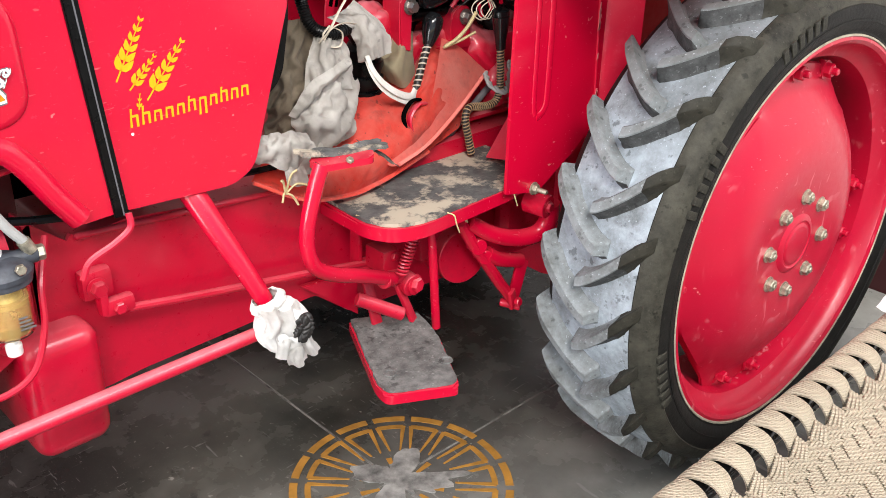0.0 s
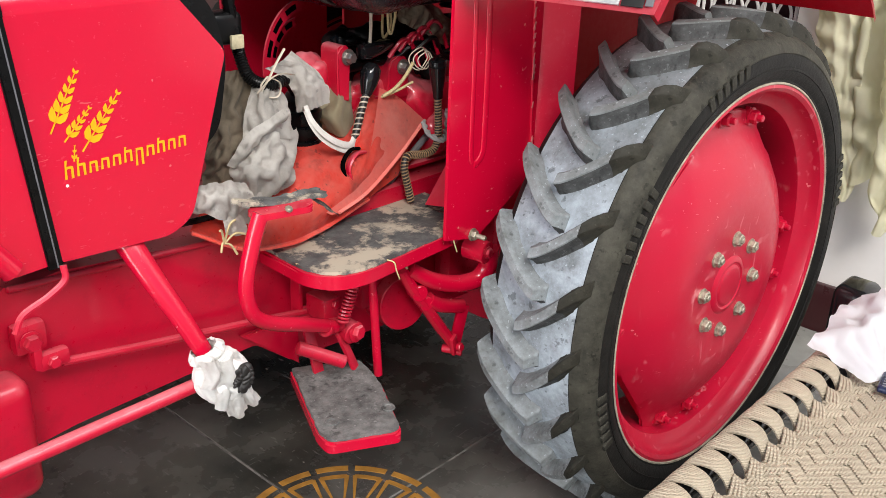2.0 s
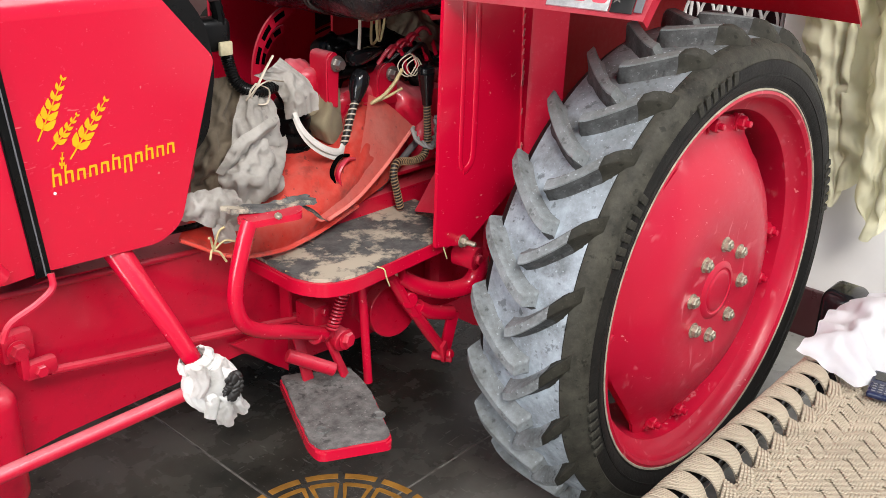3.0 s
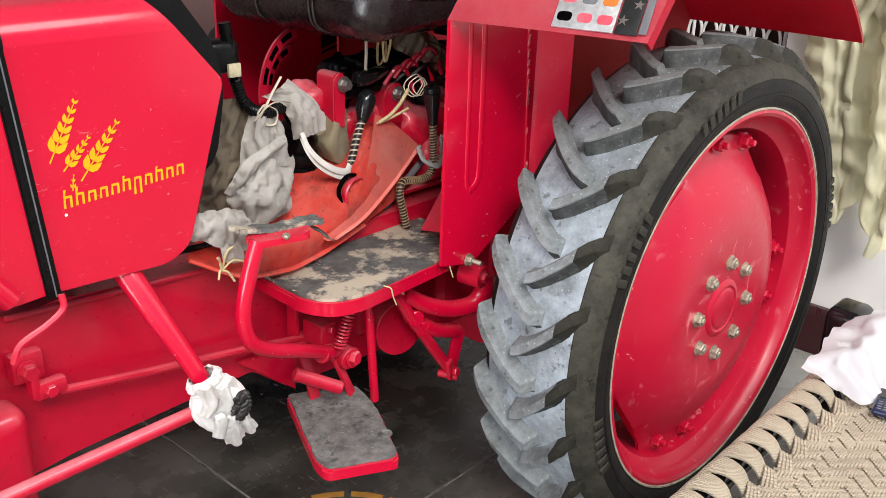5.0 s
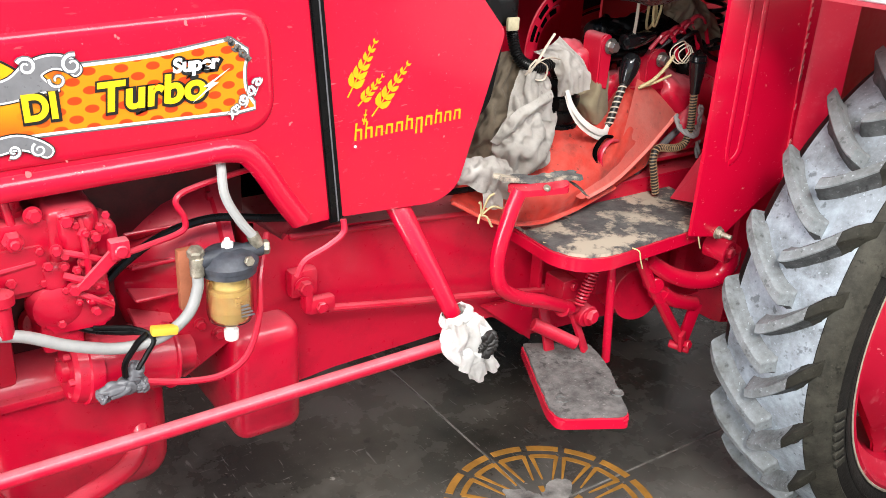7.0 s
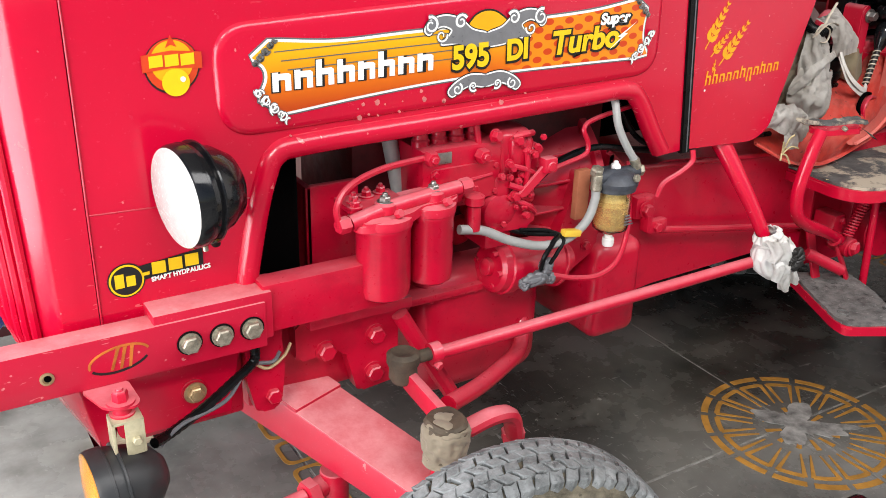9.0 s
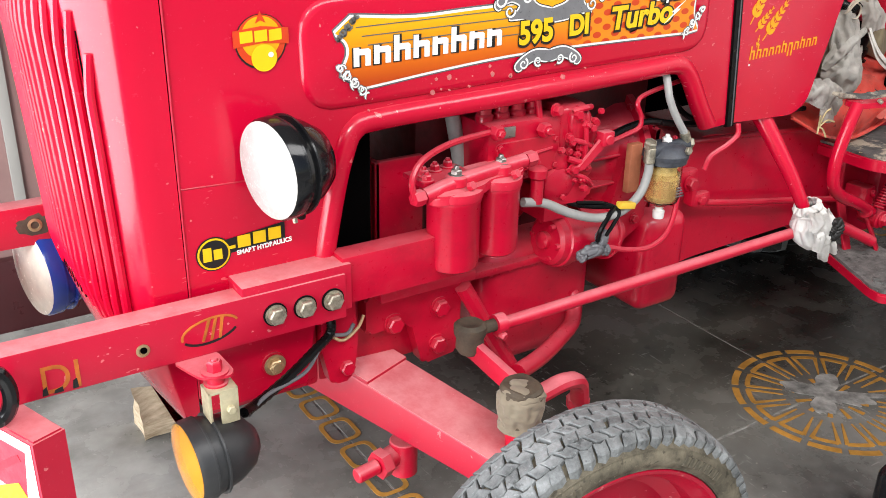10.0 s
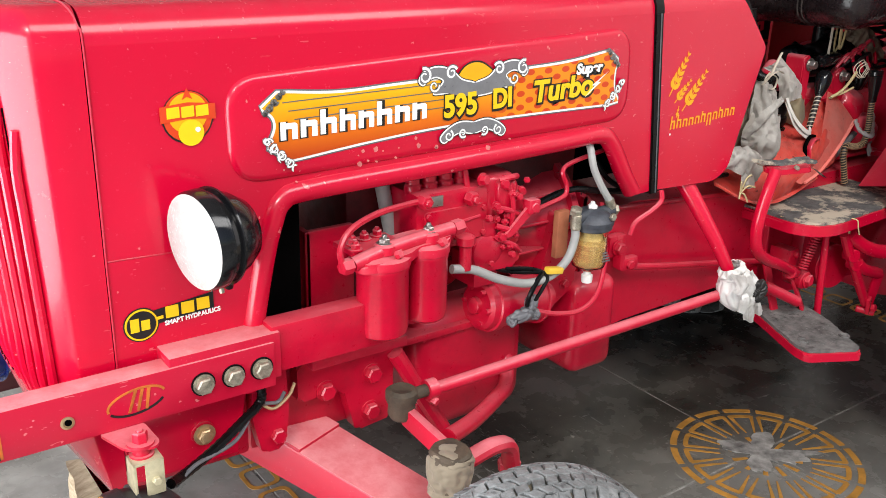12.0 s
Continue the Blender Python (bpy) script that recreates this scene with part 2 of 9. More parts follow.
def rubber(name, base, dust, amount, scale=10.0, shade_z=None):
    """Rubber under dried dust: soft clouds, fine speckle and dark rubbed marks; the dust can fade between two heights,
    as painted shade.
    """
    m, nt, p = nodes_of(name)
    f = ramp_of(nt, noise_of(nt, scale, 10.0, 0.72), [(0.32, (0.15 * amount,) * 3), (0.66, (amount,) * 3)])
    g = ramp_of(nt, noise_of(nt, 2.6, 5.0, 0.6), [(0.36, (0.45,) * 3), (0.58, (1.0,) * 3)])
    mul = nt.nodes.new("ShaderNodeMath")
    mul.operation = "MULTIPLY"
    nt.links.new(f, mul.inputs[0])
    nt.links.new(g, mul.inputs[1])
    film = mul.outputs[0]
    # Dust thins upwards: the fender's shade on the tyre put into colour.
    if shade_z:
        geo = nt.nodes.new("ShaderNodeNewGeometry")
        sep = nt.nodes.new("ShaderNodeSeparateXYZ")
        nt.links.new(geo.outputs["Position"], sep.inputs[0])
        reach = add(nt, "ShaderNodeMapRange", From_Min=shade_z[0], From_Max=shade_z[1], To_Min=1.0, To_Max=0.3)
        nt.links.new(sep.outputs[2], reach.inputs[0])
        thin = nt.nodes.new("ShaderNodeMath")
        thin.operation = "MULTIPLY"
        nt.links.new(film, thin.inputs[0])
        nt.links.new(reach.outputs[0], thin.inputs[1])
        film = thin.outputs[0]
    out = mix_of(nt, film, base, dust)
    rubbed = ramp_of(nt, noise_of(nt, 48.0, 3.0, 0.6), [(0.60, (0.0,) * 3), (0.68, (0.55,) * 3)])
    out = mix_of(nt, rubbed, out, tuple(c * 0.45 for c in base))
    specks = ramp_of(nt, noise_of(nt, 150.0, 2.0, 0.5), [(0.66, (0.0,) * 3), (0.72, (0.5,) * 3)])
    nt.links.new(mix_of(nt, specks, out, dust), p.inputs["Base Color"])
    p.inputs["Roughness"].default_value = 0.58
    p.inputs["Specular IOR Level"].default_value = 0.14
    bump_on(nt, p, noise_of(nt, 90.0, 8.0), 0.6, 0.002)
    return m


# Pale blue holds dust and the sky's sheen; it fades upwards for shade.
M_TREAD = rubber("dusty_sheen_tread_rubber", (0.085, 0.087, 0.080), (0.49, 0.54, 0.575), 0.97, 22.0, (0.80, 1.15))
M_TBASE = rubber("dusty_sheen_floor_rubber", (0.055, 0.055, 0.047), (0.46, 0.52, 0.58), 0.97, 9.0, (0.80, 1.15))
# Dark rubber for one lug flank: its shade put into colour.
M_TFLANK = rubber("shaded_tread_flank_rubber", (0.018, 0.018, 0.0175), (0.15, 0.155, 0.155), 0.85, 34.0)
M_SHOULDER = rubber("tyre_shoulder_rubber", (0.010, 0.0095, 0.008), (0.066, 0.062, 0.048), 0.9, 20.0)
M_SIDE = rubber("sidewall_rubber", (0.004, 0.0039, 0.0038), (0.026, 0.024, 0.021), 0.6)
M_FTREAD = rubber("front_tread_rubber", (0.055, 0.058, 0.058), (0.37, 0.385, 0.385), 0.95, 26.0)
M_FSIDE = rubber("front_sidewall_rubber", (0.020, 0.019, 0.017), (0.27, 0.235, 0.17), 0.9, 22.0)


def mat_rubber():
    m, nt, p = nodes_of("black_rubber_mat_with_dried_mud")
    f = ramp_of(nt, noise_of(nt, 13.0, 12.0, 0.68), [(0.47, (0.0,) * 3), (0.545, (1.0,) * 3)])
    h = ramp_of(nt, noise_of(nt, 3.5, 3.0), [(0.28, (0.1,) * 3), (0.46, (0.95,) * 3)])
    mul = nt.nodes.new("ShaderNodeMath")
    mul.operation = "MULTIPLY"
    nt.links.new(f, mul.inputs[0])
    nt.links.new(h, mul.inputs[1])
    base = ramp_of(nt, noise_of(nt, 40.0, 6.0, 0.7), [(0.3, (0.04, 0.04, 0.04)), (0.7, (0.13, 0.128, 0.122))])
    nt.links.new(mix_of(nt, mul.outputs[0], base, (0.45, 0.39, 0.30)), p.inputs["Base Color"])
    p.inputs["Roughness"].default_value = 0.75
    bump_on(nt, p, f, 0.5, 0.002)
    return m


M_MAT = mat_rubber()
M_STEPMAT = rubber("grey_rubber_tread_with_scuffs", (0.034, 0.034, 0.033), (0.34, 0.335, 0.32), 0.62, 30.0)


def floor_mat():
    """Dark trowelled concrete: polished patches, painted-in daylight towards the open sides, grit, scuffs and dried
    drips.
    """
    m, nt, p = nodes_of("dark_trowelled_concrete")
    a = noise_of(nt, 1.5, 5.0, 0.55)
    b = noise_of(nt, 6.0, 8.0, 0.62)
    c1 = ramp_of(nt, a, [(0.34, (0.011, 0.011, 0.0105)), (0.47, (0.032, 0.031, 0.026)), (0.58, (0.085, 0.081, 0.068)), (0.70, (0.19, 0.184, 0.16))])
    out = mix_of(nt, ramp_of(nt, b, [(0.52, (0.0,) * 3), (0.72, (0.5,) * 3)]), c1, (0.13, 0.126, 0.112))
    spots = ramp_of(nt, noise_of(nt, 55.0, 2.0, 0.5), [(0.70, (0.0,) * 3), (0.74, (0.6,) * 3)])
    out = mix_of(nt, spots, out, (0.36, 0.34, 0.30))
    blots = ramp_of(nt, noise_of(nt, 17.0, 3.0, 0.5), [(0.64, (0.0,) * 3), (0.70, (0.55,) * 3)])
    out = mix_of(nt, blots, out, (0.012, 0.0125, 0.012))
    grit = ramp_of(nt, noise_of(nt, 190.0, 3.0, 0.6), [(0.62, (0.0,) * 3), (0.72, (0.22,) * 3)])
    out = mix_of(nt, grit, out, (0.24, 0.23, 0.21))
    for stretch in ((1.0, 9.0, 1.0), (8.0, 1.0, 1.0), (3.0, 0.6, 1.0)):
        scratch = ramp_of(nt, noise_of(nt, 14.0, 3.0, 0.6, stretch=stretch), [(0.665, (0.0,) * 3), (0.70, (0.42,) * 3)])
        out = mix_of(nt, scratch, out, (0.31, 0.30, 0.28))
    # paler towards the open end and side: reflected daylight put into the colour
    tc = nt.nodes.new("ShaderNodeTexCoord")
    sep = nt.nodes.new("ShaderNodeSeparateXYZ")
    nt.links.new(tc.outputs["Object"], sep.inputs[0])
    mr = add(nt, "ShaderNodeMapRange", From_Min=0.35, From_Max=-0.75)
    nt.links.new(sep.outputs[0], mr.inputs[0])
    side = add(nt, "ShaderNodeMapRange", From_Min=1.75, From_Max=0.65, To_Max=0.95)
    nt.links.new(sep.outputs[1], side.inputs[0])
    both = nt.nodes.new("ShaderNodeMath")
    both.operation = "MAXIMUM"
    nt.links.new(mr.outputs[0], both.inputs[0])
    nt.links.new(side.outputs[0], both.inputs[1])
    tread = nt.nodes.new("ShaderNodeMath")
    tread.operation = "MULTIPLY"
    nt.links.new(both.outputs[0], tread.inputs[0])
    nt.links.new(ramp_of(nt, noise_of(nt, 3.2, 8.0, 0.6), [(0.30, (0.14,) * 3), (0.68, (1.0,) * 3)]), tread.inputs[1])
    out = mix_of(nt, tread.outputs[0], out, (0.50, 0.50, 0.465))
    nt.links.new(out, p.inputs["Base Color"])
    nt.links.new(ramp_of(nt, b, [(0.3, (0.10,) * 3), (0.7, (0.42,) * 3)]), p.inputs["Roughness"])
    p.inputs["Specular IOR Level"].default_value = 0.36
    bump_on(nt, p, noise_of(nt, 30.0, 8.0), 0.14, 0.002)
    return m


M_FLOOR = floor_mat()
M_ORANGE = plain("orange_floor_paint", (0.42, 0.205, 0.035), 0.6, 0, 0.35, 18.0, 0.1)
M_CEMENT = plain("pale_cement_patch", (0.26, 0.255, 0.24), 0.7, 0, 0.75, 20.0, 0.4)
M_GROUT = plain("crumbled_grout", (0.22, 0.215, 0.20), 0.8, 0, 0.85, 26.0)
M_WALLW = plain("white_distemper_wall", (0.86, 0.83, 0.81), 0.8, 0, 0.05, 3.0, 0.1)
M_SKIRT = plain("maroon_skirting_paint", (0.045, 0.008, 0.01), 0.35, 0, 0.2, 6.0, 0.05)
M_BROWN = plain("brown_painted_wall", (0.25, 0.15, 0.14), 0.45, 0, 0.12, 4.0, 0.1)
M_SLAB = plain("bare_slab", (0.26, 0.25, 0.24), 0.9, 0, 0.2, 2.0, 0.2)
M_CEIL = plain("bare_concrete_ceiling", (0.30, 0.29, 0.27), 0.9, 0, 0.06, 2.0, 0.1)
M_GROUND = plain("pale_unseen_ground", (0.52, 0.48, 0.41), 0.9, 0, 0.25, 3.0, 0.4)
M_IRON = plain("white_painted_iron", (0.75, 0.74, 0.72), 0.4, 0, 0.1)


def wood_mat():
    m, nt, p = nodes_of("rough_sawn_wood")
    f = noise_of(nt, 24.0, 8.0, 0.6, stretch=(1.0, 1.0, 6.0))
    nt.links.new(ramp_of(nt, f, [(0.3, (0.32, 0.23, 0.14)), (0.7, (0.66, 0.54, 0.38))]), p.inputs["Base Color"])
    p.inputs["Roughness"].default_value = 0.85
    bump_on(nt, p, f, 0.5, 0.002)
    return m


M_WOOD = wood_mat()


def glass_mat(name, color, rough=0.05, ior=1.45):
    m, nt, p = nodes_of(name)
    p.inputs["Base Color"].default_value = (*color, 1)
    p.inputs["Transmission Weight"].default_value = 1.0
    p.inputs["Roughness"].default_value = rough
    p.inputs["IOR"].default_value = ior
    return m


M_LENS = plain("frosted_headlamp_glass", (0.42, 0.41, 0.39), 0.22, 0, 0.12, 60.0, 0.25, 0.6)
# Cream glass, made brighter in colour because its lens faces away from light.
M_CREAM = plain("cream_lamp_glass", (0.86, 0.82, 0.70), 0.2, 0, 0.12, 30.0, 0.1, 0.6)
M_AMBER = glass_mat("amber_lens", (1.0, 0.47, 0.008), 0.15)
M_AMBER.node_tree.nodes["Principled BSDF"].inputs["Transmission Weight"].default_value = 0.6
M_LAMP = plain("dull_black_lamp_paint", (0.030, 0.030, 0.031), 0.42, 0, 0.3, 20.0, 0.1)
M_PERF = plain("worn_silver_plate", (0.62, 0.62, 0.62), 0.38, 0.7, 0.25, 60.0, 0.2)
M_CORE = plain("black_taped_lever", (0.012, 0.010, 0.009), 0.5)
M_CORD = plain("brown_waxed_cord", (0.30, 0.20, 0.11), 0.6, 0, 0.35, 70.0)
M_PALECORD = plain("pale_cord", (0.60, 0.52, 0.42), 0.7, 0, 0.2, 70.0)
M_BOWL = glass_mat("amber_sediment_bowl", (0.90, 0.82, 0.60), 0.08)
M_CHROME = plain("chrome_reflector", (0.85, 0.83, 0.8), 0.12, 1.0, 0.05, 30.0, 0)
M_FUEL = plain("amber_fuel", (0.78, 0.60, 0.33), 0.2, 0, 0.15, 10.0, 0)
M_FUEL.node_tree.nodes["Principled BSDF"].inputs["Transmission Weight"].default_value = 0.7


def decal_mat():
    """Yellow to orange print, with a dotted end."""
    m, nt, p = nodes_of("orange_print")
    tc = nt.nodes.new("ShaderNodeTexCoord")
    sep = nt.nodes.new("ShaderNodeSeparateXYZ")
    nt.links.new(tc.outputs["Object"], sep.inputs[0])
    mr = add(nt, "ShaderNodeMapRange", From_Min=1.055, From_Max=1.15)
    nt.links.new(sep.outputs[2], mr.inputs[0])
    left = ramp_of(nt, mr.outputs[0], [(0.0, (0.50, 0.06, 0.004)), (0.30, (0.68, 0.14, 0.004)), (0.55, (0.76, 0.26, 0.004)), (0.9, (0.84, 0.42, 0.006))])
    mp = nt.nodes.new("ShaderNodeMapping")
    mp.inputs["Scale"].default_value = (33.0, 0.0, 56.0)
    mp.inputs["Rotation"].default_value = (0.0, radians(45), 0.0)
    nt.links.new(tc.outputs["Object"], mp.inputs[0])
    vo = add(nt, "ShaderNodeTexVoronoi", Scale=1.0, Randomness=0.0)
    nt.links.new(mp.outputs[0], vo.inputs["Vector"])
    dots = ramp_of(nt, vo.outputs["Distance"], [(0.29, (0.58, 0.045, 0.004)), (0.34, (0.80, 0.24, 0.004))])
    step = add(nt, "ShaderNodeMapRange", From_Min=0.05, From_Max=0.12)
    nt.links.new(sep.outputs[0], step.inputs[0])
    nt.links.new(mix_of(nt, step.outputs[0], left, dots), p.inputs["Base Color"])
    p.inputs["Roughness"].default_value = 0.28
    return m


M_PRINT = decal_mat()


# ---- building helpers ----
PLACE = {}


def thing(name, at, label, category, group="", kind=""):
    ob = new(name)
    ob.location = at
    ob.empty_display_size = 0.1
    PLACE[ob] = Matrix.Translation(at)
    return tagged(ob, label, category, group, kind)


def mesh_of(name, bm, material, angle=35.0):
    me = bpy.data.meshes.new(name)
    bmesh.ops.recalc_face_normals(bm, faces=bm.faces)
    bm.to_mesh(me)
    bm.free()
    me.materials.append(material)
    me.polygons.foreach_set("use_smooth", [True] * len(me.polygons))
    me.set_sharp_from_angle(angle=radians(angle))
    return me


def part(name, bm, material, parent=None, label="", m=None, angle=35.0):
    """One mesh object, at the top or under a thing or part; bm may be a mesh that is shared."""
    me = bm if isinstance(bm, bpy.types.Mesh) else mesh_of(name, bm, material, angle)
    ob = new(name, me)
    m = m or Matrix.Identity(4)
    if parent is not None:
        ob.parent = parent
        ob.matrix_parent_inverse = PLACE[parent].inverted()
    ob.matrix_basis = m
    PLACE[ob] = m
    if label:
        ob["label"] = label
    return ob


def box(bm, lo, hi, bevel=0.004, m=None, segs=2):
    lo, hi = Vector(lo), Vector(hi)
    mm = Matrix.Translation((lo + hi) / 2) @ Matrix.Diagonal((*(hi - lo), 1))
    got = bmesh.ops.create_cube(bm, size=1.0, matrix=(m or Matrix.Identity(4)) @ mm)
    if bevel:
        edges = list({e for v in got["verts"] for e in v.link_edges})
        bmesh.ops.bevel(bm, geom=edges, offset=bevel, segments=segs, affect="EDGES", profile=0.6)
    return bm


def frame_along(a, b):
    """A matrix at a whose z runs towards b."""
    a, b = Vector(a), Vector(b)
    return Matrix.Translation(a) @ (b - a).to_track_quat("Z", "Y").to_matrix().to_4x4()


def turned(bm, profile, m, n=32, caps=True):
    """A turned solid: profile of (radius, height) along the local z of m."""
    rings = []
    for r, h in profile:
        if r < 1e-5:
            rings.append([bm.verts.new(m @ Vector((0, 0, h)))])
        else:
            rings.append([bm.verts.new(m @ Vector((r * math.cos(2 * math.pi * i / n), r * math.sin(2 * math.pi * i / n), h))) for i in range(n)])
    for a, b in zip(rings, rings[1:]):
        for i in range(n):
            q = [a[i % len(a)], a[(i + 1) % len(a)], b[(i + 1) % len(b)], b[i % len(b)]]
            q = list(dict.fromkeys(q))
            if len(q) > 2:
                bm.faces.new(q)
    if not caps:
        bmesh.ops.remove_doubles(bm, verts=rings[0] + rings[-1], dist=1e-5)
        return bm
    for ring in (rings[0], rings[-1]):
        if len(ring) > 2:
            bm.faces.new(ring)
    return bm


def rod(bm, a, b, r, n=16, bevel=0.002):
    L = (Vector(b) - Vector(a)).length
    k = min(bevel, r * 0.4)
    return turned(bm, [(r - k, 0), (r, k), (r, L - k), (r - k, L)], frame_along(a, b), n)


def smooth_path(pts, steps=8):
    pts = [Vector(p) for p in pts]
    if len(pts) < 3:
        return pts
    ext = [2 * pts[0] - pts[1], *pts, 2 * pts[-1] - pts[-2]]
    out = []
    for i in range(1, len(ext) - 2):
        p0, p1, p2, p3 = ext[i - 1:i + 3]
        for s in range(steps):
            t = s / steps
            out.append(0.5 * (2 * p1 + (p2 - p0) * t + (2 * p0 - 5 * p1 + 4 * p2 - p3) * t * t + (3 * p1 - p0 - 3 * p2 + p3) * t ** 3))
    return out + [pts[-1]]


def tube(bm, pts, r, n=12, steps=8, flat=1.0, ridge=0.0, pitch=3):
    """A pipe along a smooth path. flat squashes it, ridge corrugates it."""
    path = smooth_path(pts, steps)
    up = Vector((0, 0, 1))
    rings, side = [], None
    for i, p in enumerate(path):
        d = (path[min(i + 1, len(path) - 1)] - path[max(i - 1, 0)]).normalized()
        if side is None:
            side = d.cross(up) if abs(d.z) < 0.95 else d.cross(Vector((1, 0, 0)))
        side = (side - d * side.dot(d)).normalized()
        top = side.cross(d).normalized()
        rr = (r[0] + (r[1] - r[0]) * i / (len(path) - 1)) if isinstance(r, tuple) else r
        rr *= 1 + (ridge if i % pitch == 0 else 0)
        rings.append([bm.verts.new(p + rr * (math.cos(2 * math.pi * k / n) * side + flat * math.sin(2 * math.pi * k / n) * top)) for k in range(n)])
    for a, b in zip(rings, rings[1:]):
        for k in range(n):
            bm.faces.new((a[k], a[(k + 1) % n], b[(k + 1) % n], b[k]))
    bm.faces.new(rings[0])
    bm.faces.new(rings[-1])
    return bm


def coil(bm, a, b, r, wire, turns, n=5):
    m = frame_along(a, b)
    L = (Vector(b) - Vector(a)).length
    k = turns * 10
    pts = [m @ Vector((r * math.cos(2 * math.pi * i / 10), r * math.sin(2 * math.pi * i / 10), L * i / k)) for i in range(k + 1)]
    return tube(bm, pts, wire, n, 1)


def slab(bm, poly, y0, y1, bevel=0.0, m=None):
    """A plate: a polygon of (x, z) from y0 to y1."""
    m = m or Matrix.Identity(4)
    a = [bm.verts.new(m @ Vector((x, y0, z))) for x, z in poly]
    b = [bm.verts.new(m @ Vector((x, y1, z))) for x, z in poly]
    faces = [bm.faces.new(a), bm.faces.new(b[::-1])]
    for i in range(len(poly)):
        j = (i + 1) % len(poly)
        faces.append(bm.faces.new((a[j], a[i], b[i], b[j])))
    if bevel:
        bmesh.ops.bevel(bm, geom=list({e for f in faces[:1] for e in f.edges}), offset=bevel, segments=2, affect="EDGES")
    return bm


def plate_xy(bm, poly, z0, z1, bevel=0.0):
    """A plate: a polygon of (x, y) or (x, y, z) points, z0 under and z1 over."""
    p3 = [(q[0], q[1], q[2] if len(q) > 2 else 0.0) for q in poly]
    a = [bm.verts.new((x, y, z + z1)) for x, y, z in p3]
    b = [bm.verts.new((x, y, z + z0)) for x, y, z in p3]
    faces = [bm.faces.new(a), bm.faces.new(b[::-1])]
    for i in range(len(p3)):
        j = (i + 1) % len(p3)
        faces.append(bm.faces.new((a[j], a[i], b[i], b[j])))
    if bevel:
        bmesh.ops.bevel(bm, geom=list(faces[0].edges), offset=bevel, segments=2, affect="EDGES")
    return bm


def rounded(poly, r, n=5):
    """Rounds the corners of a polygon in two dimensions; r is one radius or one for each corner."""
    out = []
    k = len(poly)
    for i in range(k):
        a, p, b = (Vector(poly[(i + d) % k]) for d in (-1, 0, 1))
        rr = r[i] if isinstance(r, (list, tuple)) else r
        u, v = (a - p), (b - p)
        d = min(rr, u.length * 0.45, v.length * 0.45)
        if d < 1e-5:
            out.append(tuple(p))
            continue
        s, e = p + u.normalized() * d, p + v.normalized() * d
        for j in range(n + 1):
            t = j / n
            out.append(tuple((1 - t) ** 2 * s + 2 * t * (1 - t) * p + t * t * e))
    return out


def grow_poly(poly, d):
    """The polygon, grown outwards by d."""
    k = len(poly)
    area = sum(poly[i][0] * poly[(i + 1) % k][1] - poly[(i + 1) % k][0] * poly[i][1] for i in range(k))
    out = []
    for i in range(k):
        a, p, b = (Vector(poly[(i + s) % k]) for s in (-1, 0, 1))
        t = (b - a).normalized()
        n = Vector((t.y, -t.x)) * (1 if area > 0 else -1)
        out.append(tuple(p + n * d))
    return out


def soft_box(bm, lo, hi, r, n=6, m=None):
    """A box with round edges and corners of radius r."""
    lo, hi = Vector(lo), Vector(hi)
    m = m or Matrix.Identity(4)

    def stops(a, b):
        q = [a + r * (1 - math.cos(math.pi / 2 * i / n)) for i in range(n + 1)]
        return q + [a + b - v for v in reversed(q)]

    ax = [stops(lo[i], hi[i]) for i in range(3)]
    cache = {}

    def vert(p):
        key = tuple(round(v, 6) for v in p)
        if key not in cache:
            p = Vector(p)
            c = Vector([min(max(p[i], lo[i] + r), hi[i] - r) for i in range(3)])
            d = p - c
            q = c + d.normalized() * r if d.length > 1e-9 else p
            cache[key] = bm.verts.new(m @ q)
        return cache[key]

    for axis in range(3):
        u, v = [i for i in range(3) if i != axis]
        for side in (lo[axis], hi[axis]):
            for i in range(len(ax[u]) - 1):
                for j in range(len(ax[v]) - 1):
                    quad = []
                    for a, b in ((i, j), (i + 1, j), (i + 1, j + 1), (i, j + 1)):
                        p = [0, 0, 0]
                        p[axis], p[u], p[v] = side, ax[u][a], ax[v][b]
                        quad.append(vert(p))
                    quad = list(dict.fromkeys(quad))
                    if len(quad) > 2:
                        try:
                            bm.faces.new(quad)
                        except ValueError:
                            pass
    return bm


def hexbolt(bm, at, axis, r=0.014, h=0.012, washer=0.0, stud=0.0, dome=False):
    """A hexagon head that faces along axis, with washer and threaded end."""
    at, axis = Vector(at), Vector(axis).normalized()
    m = frame_along(at, at + axis)
    z = 0.0
    if washer:
        turned(bm, [(washer, 0), (washer, 0.0025), (r * 0.6, 0.003)], m, 20)
        z = 0.002
    turned(bm, [(r, z), (r, z + h * 0.8), (r * 0.82, z + h)], m, 6)
    if dome:
        turned(bm, [(r * 0.7, z + h * 0.9), (r * 0.6, z + h * 1.2), (0, z + h * 1.35)], m, 12)
    if stud:
        turned(bm, [(r * 0.5, z + h * 0.9), (r * 0.5, z + h + stud - 0.002), (r * 0.38, z + h + stud)], m, 10)
    return bm


